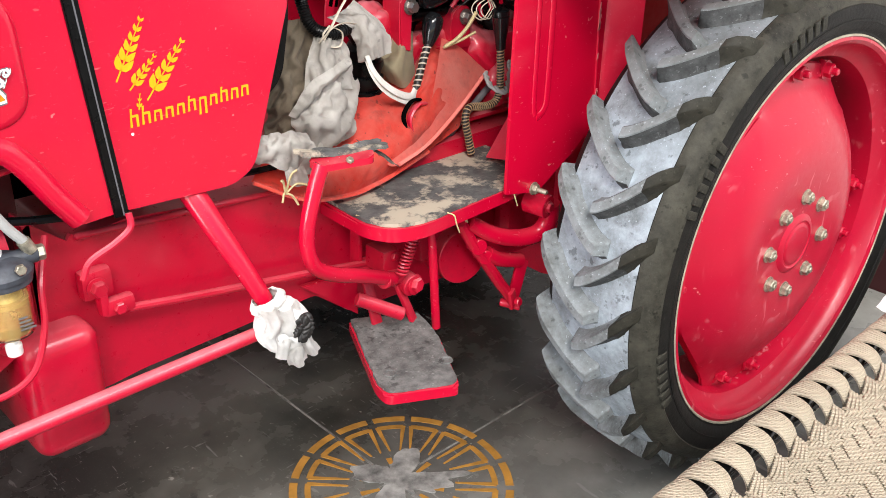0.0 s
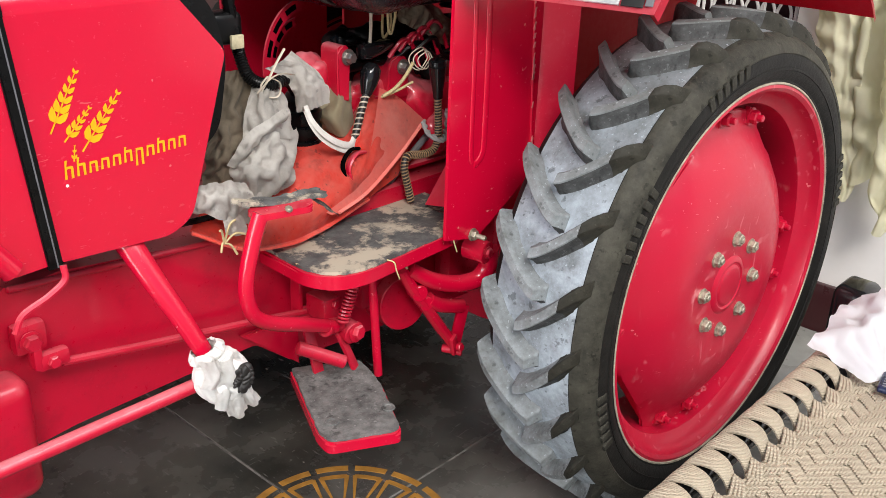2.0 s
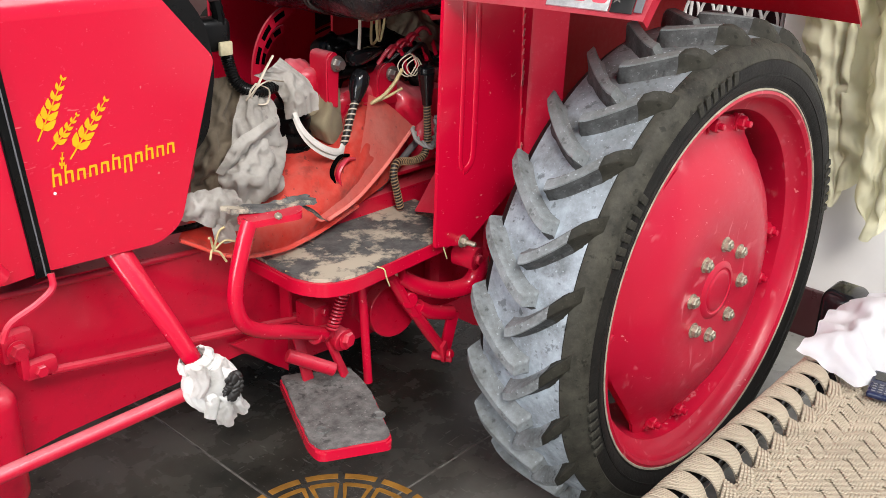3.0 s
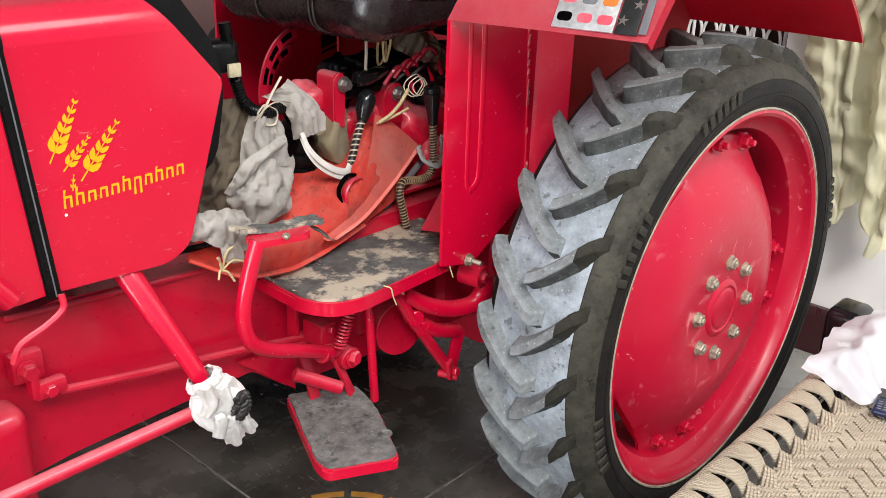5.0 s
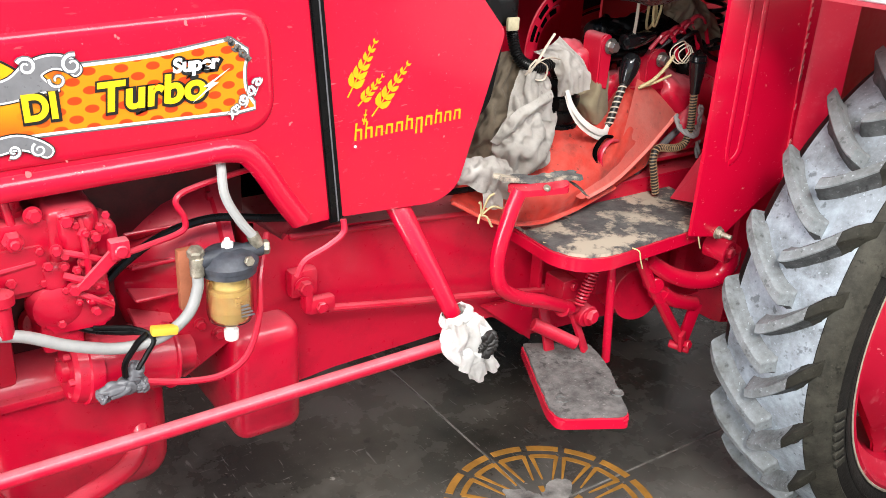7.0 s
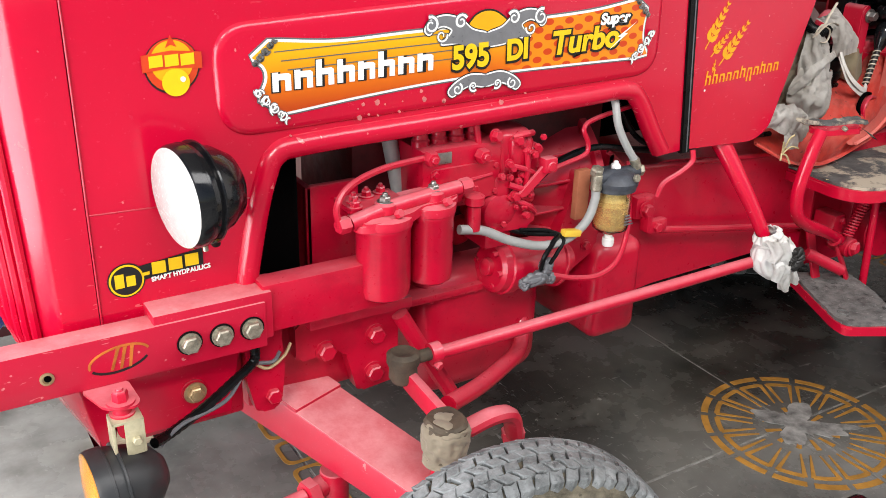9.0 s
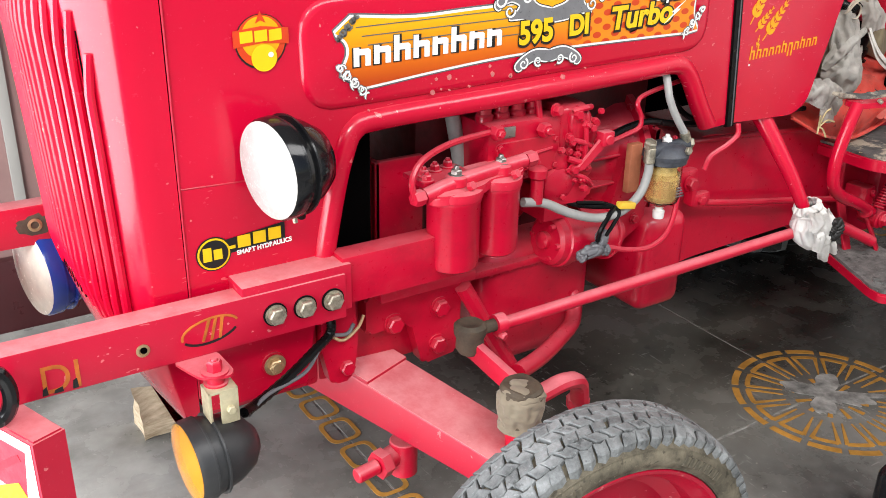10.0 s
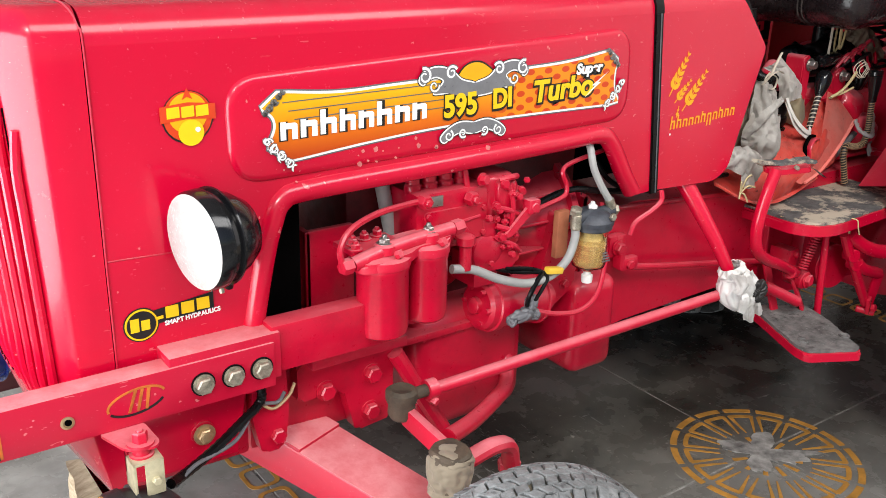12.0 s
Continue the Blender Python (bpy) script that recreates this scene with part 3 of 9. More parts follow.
def crumpled(bm, origin, u, v, nu=44, nv=44, amp=0.03, scale=9.0, seed=0.0, droop=0.0, ragged=0.12, thick=0.003, fold=(1.0, 1.0), warp=(0, 0, 0)):
    """A creased cloth over the parallelogram origin + s*u + t*v, bulging along its normal."""
    origin, u, v = Vector(origin), Vector(u), Vector(v)
    nrm = u.cross(v).normalized()
    off = Vector((seed * 3.7, seed * 1.9, seed * 5.3))
    grid = []
    for j in range(nv + 1):
        row = []
        for i in range(nu + 1):
            s, t = i / nu, j / nv
            es = s + ragged * noise.noise(Vector((t * 3, seed, 2.0))) * (2 * abs(s - 0.5)) ** 2
            et = t + ragged * noise.noise(Vector((s * 3, seed, 7.0))) * (2 * abs(t - 0.5)) ** 2
            p = origin + u * es + v * et + Vector(warp) * (es * et)
            q = Vector((s * u.length * fold[0], t * v.length * fold[1], 0)) * scale + off
            q += 0.5 * noise.noise_vector(q * 0.6)
            a = 1 - abs(noise.noise(q))
            b = 1 - abs(noise.noise(q * 2.1 + Vector((5, 1, 2))))
            h = amp * ((a ** 3 - 0.45) + 0.45 * (b ** 3 - 0.4) + 0.5 * noise.noise(q * 0.35))
            h -= droop * ((2 * s - 1) ** 2 + (2 * t - 1) ** 2) / 2
            row.append(bm.verts.new(p + nrm * h + 0.35 * amp * noise.noise_vector(q * 0.8)))
        grid.append(row)
    for j in range(nv):
        for i in range(nu):
            bm.faces.new((grid[j][i], grid[j][i + 1], grid[j + 1][i + 1], grid[j + 1][i]))
    bmesh.ops.solidify(bm, geom=bm.faces[:], thickness=thick)
    return bm


def heap(bm, at, radii, turn, amp, freq, seed, along=(1.0, 1.0, 1.0), subdiv=5):
    """A bundle of cloth or a lumpy casting: a lump with round-backed folds that meet in sharp valleys."""
    R = Euler([radians(a) for a in turn]).to_matrix()
    bmesh.ops.create_icosphere(bm, subdivisions=subdiv, radius=1.0)
    off = Vector((seed * 2.3, seed * 7.1, seed * 4.7))
    for v in bm.verts:
        d = v.co.copy()
        w = noise.noise_vector(d * 0.9 + off)
        q = Vector((d.x * along[0], d.y * along[1], d.z * along[2])) * freq + 2.2 * w
        k = abs(math.sin(q.x + 0.6 * q.y + 0.25 * q.z))
        k2 = abs(math.sin(1.7 * q.z - 0.9 * q.x + 3.0 * w.y + seed))
        big = noise.noise(d * 1.2 + off)
        crease = noise.noise(d * 5.0 + off)
        grow = 1 + 0.30 * big + amp * (k ** 0.8 - 0.6) + 0.45 * amp * (k2 ** 0.8 - 0.6) + 0.10 * amp * crease
        v.co = Vector(at) + R @ Vector((d.x * radii[0], d.y * radii[1], d.z * radii[2])) * grow
    return bm


def drape(rows, nu=56, nv=56, slack=(1.2, 1.2), seed=1, thick=0.002, rounds=130, keep=0.02, reach=3, ring=False, long=6, coarse=3):
    """Cloth with real creases: a sheet over a few rows of points that holds more cloth than its outline, and so buckles into folds."""
    def sampled(pts, n):
        pts = np.asarray(pts, float)
        x = np.linspace(0, len(pts) - 1, n)
        i = np.minimum(x.astype(int), len(pts) - 2)
        f = (x - i).reshape((-1,) + (1,) * (pts.ndim - 1))
        q = np.concatenate([2 * pts[:1] - pts[1:2], pts, 2 * pts[-1:] - pts[-2:-1]])
        p0, p1, p2, p3 = q[i], q[i + 1], q[i + 2], q[i + 3]
        return 0.5 * (2 * p1 + (p2 - p0) * f + (2 * p0 - 5 * p1 + 4 * p2 - p3) * f ** 2 + (3 * p1 - p0 - 3 * p2 + p3) * f ** 3)

    fine_u, fine_v = nu + 1, nv + 1
    nu, nv = max(8, nu // coarse), max(8, nv // coarse)
    base = sampled(np.stack([sampled(r, nu + 1) for r in rows]), nv + 1)
    rs = np.random.RandomState(seed)
    cell = np.linalg.norm(base[:, 1:] - base[:, :-1], axis=2).mean()
    soft = rs.normal(size=base.shape)
    soft[1:-1, 1:-1] = (soft[1:-1, 1:-1] + soft[2:, 1:-1] + soft[:-2, 1:-1] + soft[1:-1, 2:] + soft[1:-1, :-2]) / 5
    for _ in range(long):
        soft[1:-1] = (soft[1:-1] + soft[2:] + soft[:-2]) / 2.4
    P = base + 1.1 * cell * soft
    links = []
    for dj, di, k, extra in ((0, 1, 1.0, 1.0), (1, 0, 1.0, 1.0), (1, 1, 0.6, 1.0), (1, -1, 0.6, 1.0), (0, 2, 0.35, 0.985), (2, 0, 0.35, 0.985), (0, reach, 0.25, 0.96), (reach, 0, 0.25, 0.96)):
        a = (slice(0, nv + 1 - dj), slice(0, nu + 1 - di) if di >= 0 else slice(-di, nu + 1))
        b = (slice(dj, nv + 1), slice(di, nu + 1) if di >= 0 else slice(0, nu + 1 + di))
        links.append((a, b, np.maximum(np.linalg.norm(base[b] - base[a], axis=2), 1e-6) * ((slack[0] if di else slack[1]) if not (di and dj) else (slack[0] + slack[1]) / 2) * extra, k))
    for _ in range(rounds):
        acc = np.zeros_like(P)
        for a, b, rest, k in links:
            d = P[b] - P[a]
            c = d * (0.5 * k * (1 - rest / np.maximum(np.linalg.norm(d, axis=2), 1e-6)))[..., None]
            acc[a] += c
            acc[b] -= c
        P = P + 0.2 * acc + keep * (base - P)
        if ring:
            P[:, 0] = P[:, -1] = (P[:, 0] + P[:, -1]) / 2
    P = sampled(np.stack([sampled(line, fine_u) for line in P]), fine_v)
    nu, nv = fine_u - 1, fine_v - 1
    bm = bmesh.new()
    grid = [[bm.verts.new(p) for p in line] for line in P]
    for j in range(nv):
        for i in range(nu):
            bm.faces.new((grid[j][i], grid[j][i + 1], grid[j + 1][i + 1], grid[j + 1][i]))
    if ring:
        bmesh.ops.remove_doubles(bm, verts=bm.verts[:], dist=1e-5)
    bmesh.ops.solidify(bm, geom=bm.faces[:], thickness=thick)
    return bm


def text_mesh(body, size, m, material, parent, name, extrude=0.0004, offset=0.0, squeeze=1.0, shear=0.0, label=""):
    cu = bpy.data.curves.new(name, "FONT")
    cu.body, cu.size, cu.extrude, cu.offset, cu.shear = body, size, extrude, offset, shear
    tmp = bpy.data.objects.new(name, cu)
    scene.collection.objects.link(tmp)
    bpy.context.view_layer.update()
    me = bpy.data.meshes.new_from_object(tmp.evaluated_get(bpy.context.evaluated_depsgraph_get()))
    bpy.data.objects.remove(tmp)
    bpy.data.curves.remove(cu)
    me.name = name
    me.transform(m @ Matrix.Rotation(radians(90), 4, "X") @ Matrix.Diagonal((squeeze, 1, 1, 1)))
    me.materials.clear()
    me.materials.append(material)
    return part(name, me, material, parent, label)


def B():
    return bmesh.new()


# ---- the shed ----
def ring_sector(bm, cx, cy, r0, r1, a0, a1, z0, z1, n=6):
    pts = [(cx + r1 * math.cos(a0 + (a1 - a0) * i / n), cy + r1 * math.sin(a0 + (a1 - a0) * i / n)) for i in range(n + 1)]
    pts += [(cx + r0 * math.cos(a1 + (a0 - a1) * i / n), cy + r0 * math.sin(a1 + (a0 - a1) * i / n)) for i in range(n + 1)]
    return plate_xy(bm, pts, z0, z1)


PITCH, JX, JY = 1.22, 1.10, 1.477
# Unseen ground, kept pale to bounce light and mirror in the nose.
ground = part("ground", box(B(), (-400, -400, -0.35), (400, 400, -0.12), 0), M_GROUND)
tagged(ground, "unseen ground around the shed, pale to bounce light", "ground", kind="structure")
floor = part("floor", box(B(), (-2.4, -2.2, -0.12), (3.4, 3.3, -0.0016), 0), M_GROUT)
tagged(floor, "dark trowelled concrete floor cast in square panels", "floor", kind="structure")
wall_back = part("wall_back", box(B(), (-1.62, 3.02, -0.005), (3.4, 3.24, 3.2), 0), M_BROWN)
tagged(wall_back, "brown painted wall behind the tractor", "wall", kind="structure")
wall_side = part("wall_side", box(B(), (2.94, -2.2, -0.005), (3.16, 1.36, 3.2), 0), M_WALLW)
tagged(wall_side, "white distempered wall at the end of the shed", "wall", kind="structure")
wall_side_far = part("wall_side_far", box(B(), (2.94, 2.35, -0.005), (3.16, 3.018, 3.2), 0), M_WALLW)
tagged(wall_side_far, "white distempered wall beyond the grilled opening", "wall", kind="structure")
wall_side_low = part("wall_side_low", box(B(), (2.94, 1.362, -0.005), (3.16, 2.348, 0.86), 0), M_SKIRT)
tagged(wall_side_low, "maroon painted sill wall under the grille", "wall", kind="structure")
baseboard = part("baseboard", box(B(), (2.915, -2.2, -0.004), (2.938, 1.36, 0.17), 0.004), M_SKIRT)
tagged(baseboard, "dark maroon painted skirting along the white wall", "skirting", kind="structure")
baseboard_back = part("baseboard_back", box(B(), (-1.62, 2.985, -0.004), (2.9, 3.018, 0.23), 0.004), M_SKIRT)
tagged(baseboard_back, "dark maroon painted skirting along the brown wall", "skirting", kind="structure")
# Unseen ceiling; its edges are set to block light from the shed's back.
ceiling = part("ceiling", box(B(), (-1.0, 0.25, 3.2), (3.4, 3.24, 3.35), 0), M_SLAB)
tagged(ceiling, "unseen grey slab ceiling, its edges set to limit the daylight", "ceiling", kind="structure")
# Added backing, no known wall: makes the grilled opening look dark.
wall_beyond = part("wall_beyond", box(B(), (3.75, 0.6, -0.005), (3.9, 3.24, 3.2), 0), M_SKIRT)
tagged(wall_beyond, "dark maroon backing wall added behind the grille", "wall", kind="structure")
trim = part("trim", box(B(), (-0.66, 3.006, 0.232), (-0.63, 3.019, 2.4), 0.002), M_CEIL)
tagged(trim, "chipped whitish edge strip on the brown wall", "trim", kind="structure")

# painted ornament on the floor
mandala = thing("floor_ornament", (JX + 0.005, 1.45, 0), "worn orange stencilled wheel ornament painted on the floor", "floor painting", kind="structure")
CX, CY = JX + 0.005, 1.45
for i in range(16):
    a = 2 * math.pi * i / 16
    part("petal_rim", ring_sector(B(), CX, CY, 0.243, 0.262, a + 0.035, a + 0.36, 0.0002, 0.0016), M_ORANGE, mandala)
for i in range(16):
    a = 2 * math.pi * (i + 0.5) / 16
    ca, sa = math.cos(a), math.sin(a)
    bm = B()
    ring_sector(bm, CX, CY, 0.212, 0.226, a - 0.15, a + 0.15, 0.0002, 0.0016)
    for s in (-1, 1):
        p0 = Vector((CX + 0.222 * math.cos(a + s * 0.15), CY + 0.222 * math.sin(a + s * 0.15)))
        p1 = Vector((CX + 0.125 * math.cos(a + s * 0.10), CY + 0.125 * math.sin(a + s * 0.10)))
        side = Vector((-(p1 - p0).y, (p1 - p0).x)).normalized()
        plate_xy(bm, [tuple(p0 + side * 0.006), tuple(p1 + side * 0.002), tuple(p1 - side * 0.002), tuple(p0 - side * 0.006)], 0.0002, 0.0018)
    part("petal", bm, M_ORANGE, mandala)
for i in range(12):
    a = 2 * math.pi * i / 12
    part("inner_petal", ring_sector(B(), CX, CY, 0.055, 0.10, a + 0.06, a + 0.2, 0.0002, 0.0016, 3), M_ORANGE, mandala)
rng = random.Random(4)
star = []
for i in range(110):
    a = 2 * math.pi * i / 110
    r = 0.045 + 0.075 * abs(math.cos(2 * (a - 0.6))) ** 2.2 + 0.030 * noise.noise(Vector((3 * math.cos(a), 3 * math.sin(a), 4))) + 0.016 * noise.noise(Vector((9 * math.cos(a), 9 * math.sin(a), 7))) + rng.uniform(-0.003, 0.003)
    if abs(a - 2 * math.pi + 0.62) < 0.14:
        r += 0.10 * math.cos((a - 2 * math.pi + 0.62) / 0.14 * math.pi / 2)
    star.append((CX + 0.01 + r * math.cos(a), CY + 0.02 + r * math.sin(a)))
part("cement_patch", plate_xy(B(), star, 0.0006, 0.003), M_CEMENT, mandala, "pale cement smear over the middle")


def chain(x, y0, count, dx, dy, parent):
    for i in range(count):
        y = y0 - i * (dy + 0.018)
        outer = rounded([(x - dx, y), (x + dx, y), (x + dx, y - dy), (x - dx, y - dy)], 0.028)
        inner = rounded([(x - dx + 0.011, y - 0.011), (x + dx - 0.011, y - 0.011), (x + dx - 0.011, y - dy + 0.011), (x - dx + 0.011, y - dy + 0.011)], 0.022)
        bm = B()
        k = len(outer)
        for j in range(k):
            q = [outer[j], outer[(j + 1) % k], inner[(j + 1) % k], inner[j]]
            if (Vector(q[0]) - Vector(q[1])).length > 1e-6:
                plate_xy(bm, q, 0.0002, 0.0016)
        part("chain_link", bm, M_ORANGE, parent)


border = thing("floor_border", (-0.12, 2.0, 0), "worn orange chain pattern stencilled along a floor joint", "floor painting", kind="structure")
chain(-0.121, 2.662, 11, 0.044, 0.102, border)
border2 = thing("floor_border", (2.32, 2.0, 0), "faded orange chain pattern stencilled along a floor joint", "floor painting", kind="structure")
chain(2.32, 2.662, 11, 0.044, 0.102, border2)


# ---- the tractor ----
YC, YN, YF, ZT = 1.69, 1.453, 1.927, 1.29
tractor = thing("tractor", (0.7, YC, 0), "red parked farm tractor, dusty, with black headlamp and lugged tyres", "tractor")


def top_profile(grow=0.0, zlow=1.24, r=0.05, n=8):
    pts = []
    for i in range(n + 1):
        a = math.pi / 2 * i / n
        pts.append((YN - grow + r * (1 - math.cos(a)), zlow + (ZT + grow - zlow) * math.sin(a)))
    for k in range(1, 8):
        t = k / 8
        pts.append((YN + r + (YF - YN - 2 * r) * t, ZT + grow + 0.012 * math.sin(math.pi * t)))
    for i in range(n, -1, -1):
        a = math.pi / 2 * i / n
        pts.append((YF + grow - r * (1 - math.cos(a)), zlow + (ZT + grow - zlow) * math.sin(a)))
    return pts


def top_shell(bm, x0, x1, grow=0.0, thick=0.01, lean=0.0):
    """The bonnet's roof: rounded shoulders, run from x0 to x1; lean rakes the rear end."""
    outer, inner = top_profile(grow), top_profile(grow - thick)
    loops = []
    for x in (x0, x1):
        for prof in (outer, inner):
            loops.append([bm.verts.new((x + (lean * (1.24 - z) if x == x1 else 0.0), y, z)) for y, z in prof])
    a, ai, b, bi = loops
    k = len(a)
    for i in range(k - 1):
        bm.faces.new((a[i], a[i + 1], b[i + 1], b[i]))
        bm.faces.new((ai[i], bi[i], bi[i + 1], ai[i + 1]))
        bm.faces.new((a[i], ai[i], ai[i + 1], a[i + 1]))
        bm.faces.new((b[i], b[i + 1], bi[i + 1], bi[i]))
    for i in (0, k - 1):
        bm.faces.new((a[i], b[i], bi[i], ai[i]))
    return bm


# bonnet: side sheets with the engine opening, roof, nose
cut = [(0.512, 0.866), (0.46, 0.863), (0.372, 1.004), (-0.352, 0.984), (-0.383, 0.896), (-0.413, 0.752), (-0.45, 0.55)]
side_poly = rounded([(-0.632, 1.24), (0.475, 1.24), *cut, (-0.632, 0.55)], [0, 0, 0, 0.006, 0.03, 0.05, 0.01, 0, 0, 0.02])
bm = B()
slab(bm, side_poly, YN, YN + 0.012)
slab(bm, side_poly, YF - 0.012, YF)
top_shell(bm, -0.632, 0.475)
hood = part("bonnet", bm, M_RED, tractor, "glossy red bonnet with chips and dust", angle=28)
lip = [(0.46, 0.0, 0.872), (0.43, 0, 0.915), (0.385, 0, 0.985), (0.345, 0, 1.006), (0.25, 0, 1.003), (-0.05, 0, 0.995), (-0.3, 0, 0.989), (-0.35, 0, 0.978), (-0.37, 0, 0.94), (-0.388, 0, 0.875), (-0.413, 0, 0.752), (-0.43, 0, 0.66)]
part("rolled_edge", tube(B(), [(x, YN + 0.004, z + 0.002) for x, _, z in lip], 0.019, 16, 6), M_RED, hood, angle=80)
emb = rounded([(-0.438, 1.180), (0.410, 1.215), (0.416, 1.036), (-0.432, 1.019)], 0.055, 9)
bm = B()
loops = []
for d, y in ((0.004, 0.003), (0.003, -0.0008), (0.0, -0.0042), (-0.004, -0.0064), (-0.010, -0.0075)):
    loops.append([bm.verts.new((x, YN + y, z)) for x, z in grow_poly(emb, d)])
for a, b in zip(loops, loops[1:]):
    for i in range(len(a)):
        bm.faces.new((a[i], a[(i + 1) % len(a)], b[(i + 1) % len(a)], b[i]))
bm.faces.new(loops[-1])
part("embossed_panel", bm, M_RED, hood, angle=80)
rg = random.Random(31)
for k in range(20):
    # dried splashes below the name plate and on the rolled edge
    x, z = rg.gauss(-0.12, 0.13), rg.gauss(1.032, 0.016)
    r = 0.0014 + 0.0036 * rg.random() ** 2
    blob = [(x + r * rg.uniform(0.75, 1.2) * math.cos(2 * math.pi * i / 9), z + r * rg.uniform(0.75, 1.2) * math.sin(2 * math.pi * i / 9)) for i in range(9)]
    part("mud_splash", slab(B(), blob, YN - 0.0082, YN - 0.0040), M_SPLASH, hood)
def nose_lean(z):
    """How far the nose front stands back at height z: raked, with a receding chin."""
    return 0.055 * (1.2 - z) + 0.10 * max(0.0, (0.76 - z) / 0.25) ** 2


def nose_outline(inset, n=40):
    """Plan of the nose, from the near seam round the bowed front to the far seam; w marks how far forward a point is."""
    hw, pts = (YF - YN) / 2 - inset, []
    for x in (-0.6365, -0.66):
        pts.append((x, YC - hw, 0.0))
    for i in range(n + 1):
        u = -math.cos(math.pi * i / n)
        f = max(0.0, 1 - abs(u) ** 2.7) ** 0.75
        pts.append((-0.695 - (0.088 - inset) * f, YC + hw * u, 0.35 + 0.65 * f))
    for x in (-0.66, -0.6365):
        pts.append((x, YC + hw, 0.0))
    return pts


levels = [(0.035 * (1 - math.sin(math.pi / 2 * i / 4)), 0.505 + 0.035 * (1 - math.cos(math.pi / 2 * i / 4))) for i in range(5)]
levels += [(0.0, 0.56 + 0.05 * i) for i in range(14)] + [(0.05 * (1 - math.cos(math.pi / 2 * i / 6)), ZT + 0.003 - 0.05 + 0.05 * math.sin(math.pi / 2 * i / 6)) for i in range(1, 7)]
bm = B()
rings = [[bm.verts.new((x + w * nose_lean(z), y, z)) for x, y, w in nose_outline(ins)] for ins, z in levels]
for r0, r1 in zip(rings, rings[1:]):
    for i in range(len(r0) - 1):
        bm.faces.new((r0[i], r0[i + 1], r1[i + 1], r1[i]))
bm.faces.new(rings[0])
bm.faces.new(rings[-1])
nose = part("nose", bm, M_RED, tractor, "red nose shell with vertical grille ribs")
seam = [(-0.634, YN - 0.001, 0.58), (-0.634, YN - 0.001, 0.9), (-0.634, YN - 0.001, 1.22), (-0.637, YN + 0.008, 1.268), (-0.645, YN + 0.04, 1.293), (-0.66, YN + 0.1, 1.3), (-0.66, YC, 1.303)]
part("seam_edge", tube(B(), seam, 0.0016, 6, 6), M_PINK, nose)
part("seam_edge", tube(B(), [(-0.632, YN - 0.0002, 0.931), (-0.5, YN - 0.0002, 0.926), (-0.395, YN - 0.0002, 0.918)], 0.0013, 6, 3), M_RED2, nose)
plan = [Vector((x, y, w)) for x, y, w in nose_outline(0.0, 400)]
run, marks = 0.0, []
for p0, p1 in zip(plan, plan[1:]):
    run += (p1.xy - p0.xy).length
    if abs(p0.y - YC) < 0.205 and run > 0.021:
        marks.append(p0)
        run = 0.0
for i, p in enumerate(marks):
    near_edge = min(i, len(marks) - 1 - i)
    top_z, low_z = (1.13, 1.185, 1.20, 1.21)[min(3, near_edge)], 0.66 + 0.012 * min(near_edge, 8)
    zs = [low_z + (top_z - low_z) * k / 9 for k in range(10)]
    pts = [(p.x + p.z * nose_lean(z) - (0.0035 if 0 < k < 9 else -0.004), p.y - (0.003 if near_edge == i else -0.003) * (1 if near_edge < 3 else 0), z) for k, z in enumerate(zs)]
    part("grille_rib", tube(B(), pts, 0.0072, 8, 2), M_RED, nose)
for p0, p1 in zip(marks, marks[1:]):
    p = p0.lerp(p1, 0.5)
    part("grille_slit", tube(B(), [(p.x + p.z * nose_lean(z) + 0.0008, p.y, z) for z in (0.72, 0.8, 0.9, 1.0, 1.1, 1.16)], 0.0020, 6, 3), M_DARK, nose)
# badge on the nose front
part("front_badge", turned(B(), [(0.028, 0), (0.028, 0.003), (0.0, 0.004)], frame_along((-0.778, YN + 0.15, 1.252), (-0.9, YN + 0.15, 1.27)), 24), M_YELLOW, nose, "small yellow round sticker")

# cowl behind the black strip
cowl_poly = rounded([(0.498, 1.24), (0.772, 1.24), (0.852, 1.150), (0.768, 0.88), (0.725, 0.858), (0.535, 0.866)], [0, 0.0, 0.014, 0.035, 0.02, 0.004])
bm = B()
slab(bm, cowl_poly, YN, YN + 0.012)
slab(bm, cowl_poly, YF - 0.012, YF)
top_shell(bm, 0.498, 0.772, lean=0.87)
cowl = part("cowl", bm, M_RED, tractor, "red rear bonnet panel with yellow wheat print", angle=28)
bm = B()
slab(bm, [(0.475, 1.24), (0.498, 1.24), (0.535, 0.86), (0.512, 0.86)], YN - 0.005, YN + 0.004, 0.002)
slab(bm, [(0.475, 1.24), (0.498, 1.24), (0.535, 0.86), (0.512, 0.86)], YF - 0.004, YF + 0.005, 0.002)
top_shell(bm, 0.475, 0.498, 0.005, 0.012)
strip = part("rubber_strip", bm, M_BLACK, tractor, "black rubber strip across the bonnet")
part("strip_bead", slab(B(), [(0.4885, 1.24), (0.4905, 1.24), (0.5265, 0.862), (0.5245, 0.862)], YN - 0.0065, YN - 0.004), M_GREYV, strip)
dash_poly = rounded([(0.70, 1.312), (0.79, 1.308), (0.872, 1.20), (0.888, 1.12), (0.865, 1.0), (0.80, 0.96), (0.74, 1.0)], 0.03)
part("dashboard", slab(B(), dash_poly, YN + 0.05, YF - 0.05, 0.02), M_BLACK, tractor, "black plastic instrument housing")
bm = B()
rod(bm, (0.80, 1.62, 1.25), (1.0, 1.69, 1.55), 0.02)
part("steering_column", bm, M_BLACK, tractor)
bm = B()
ring = []
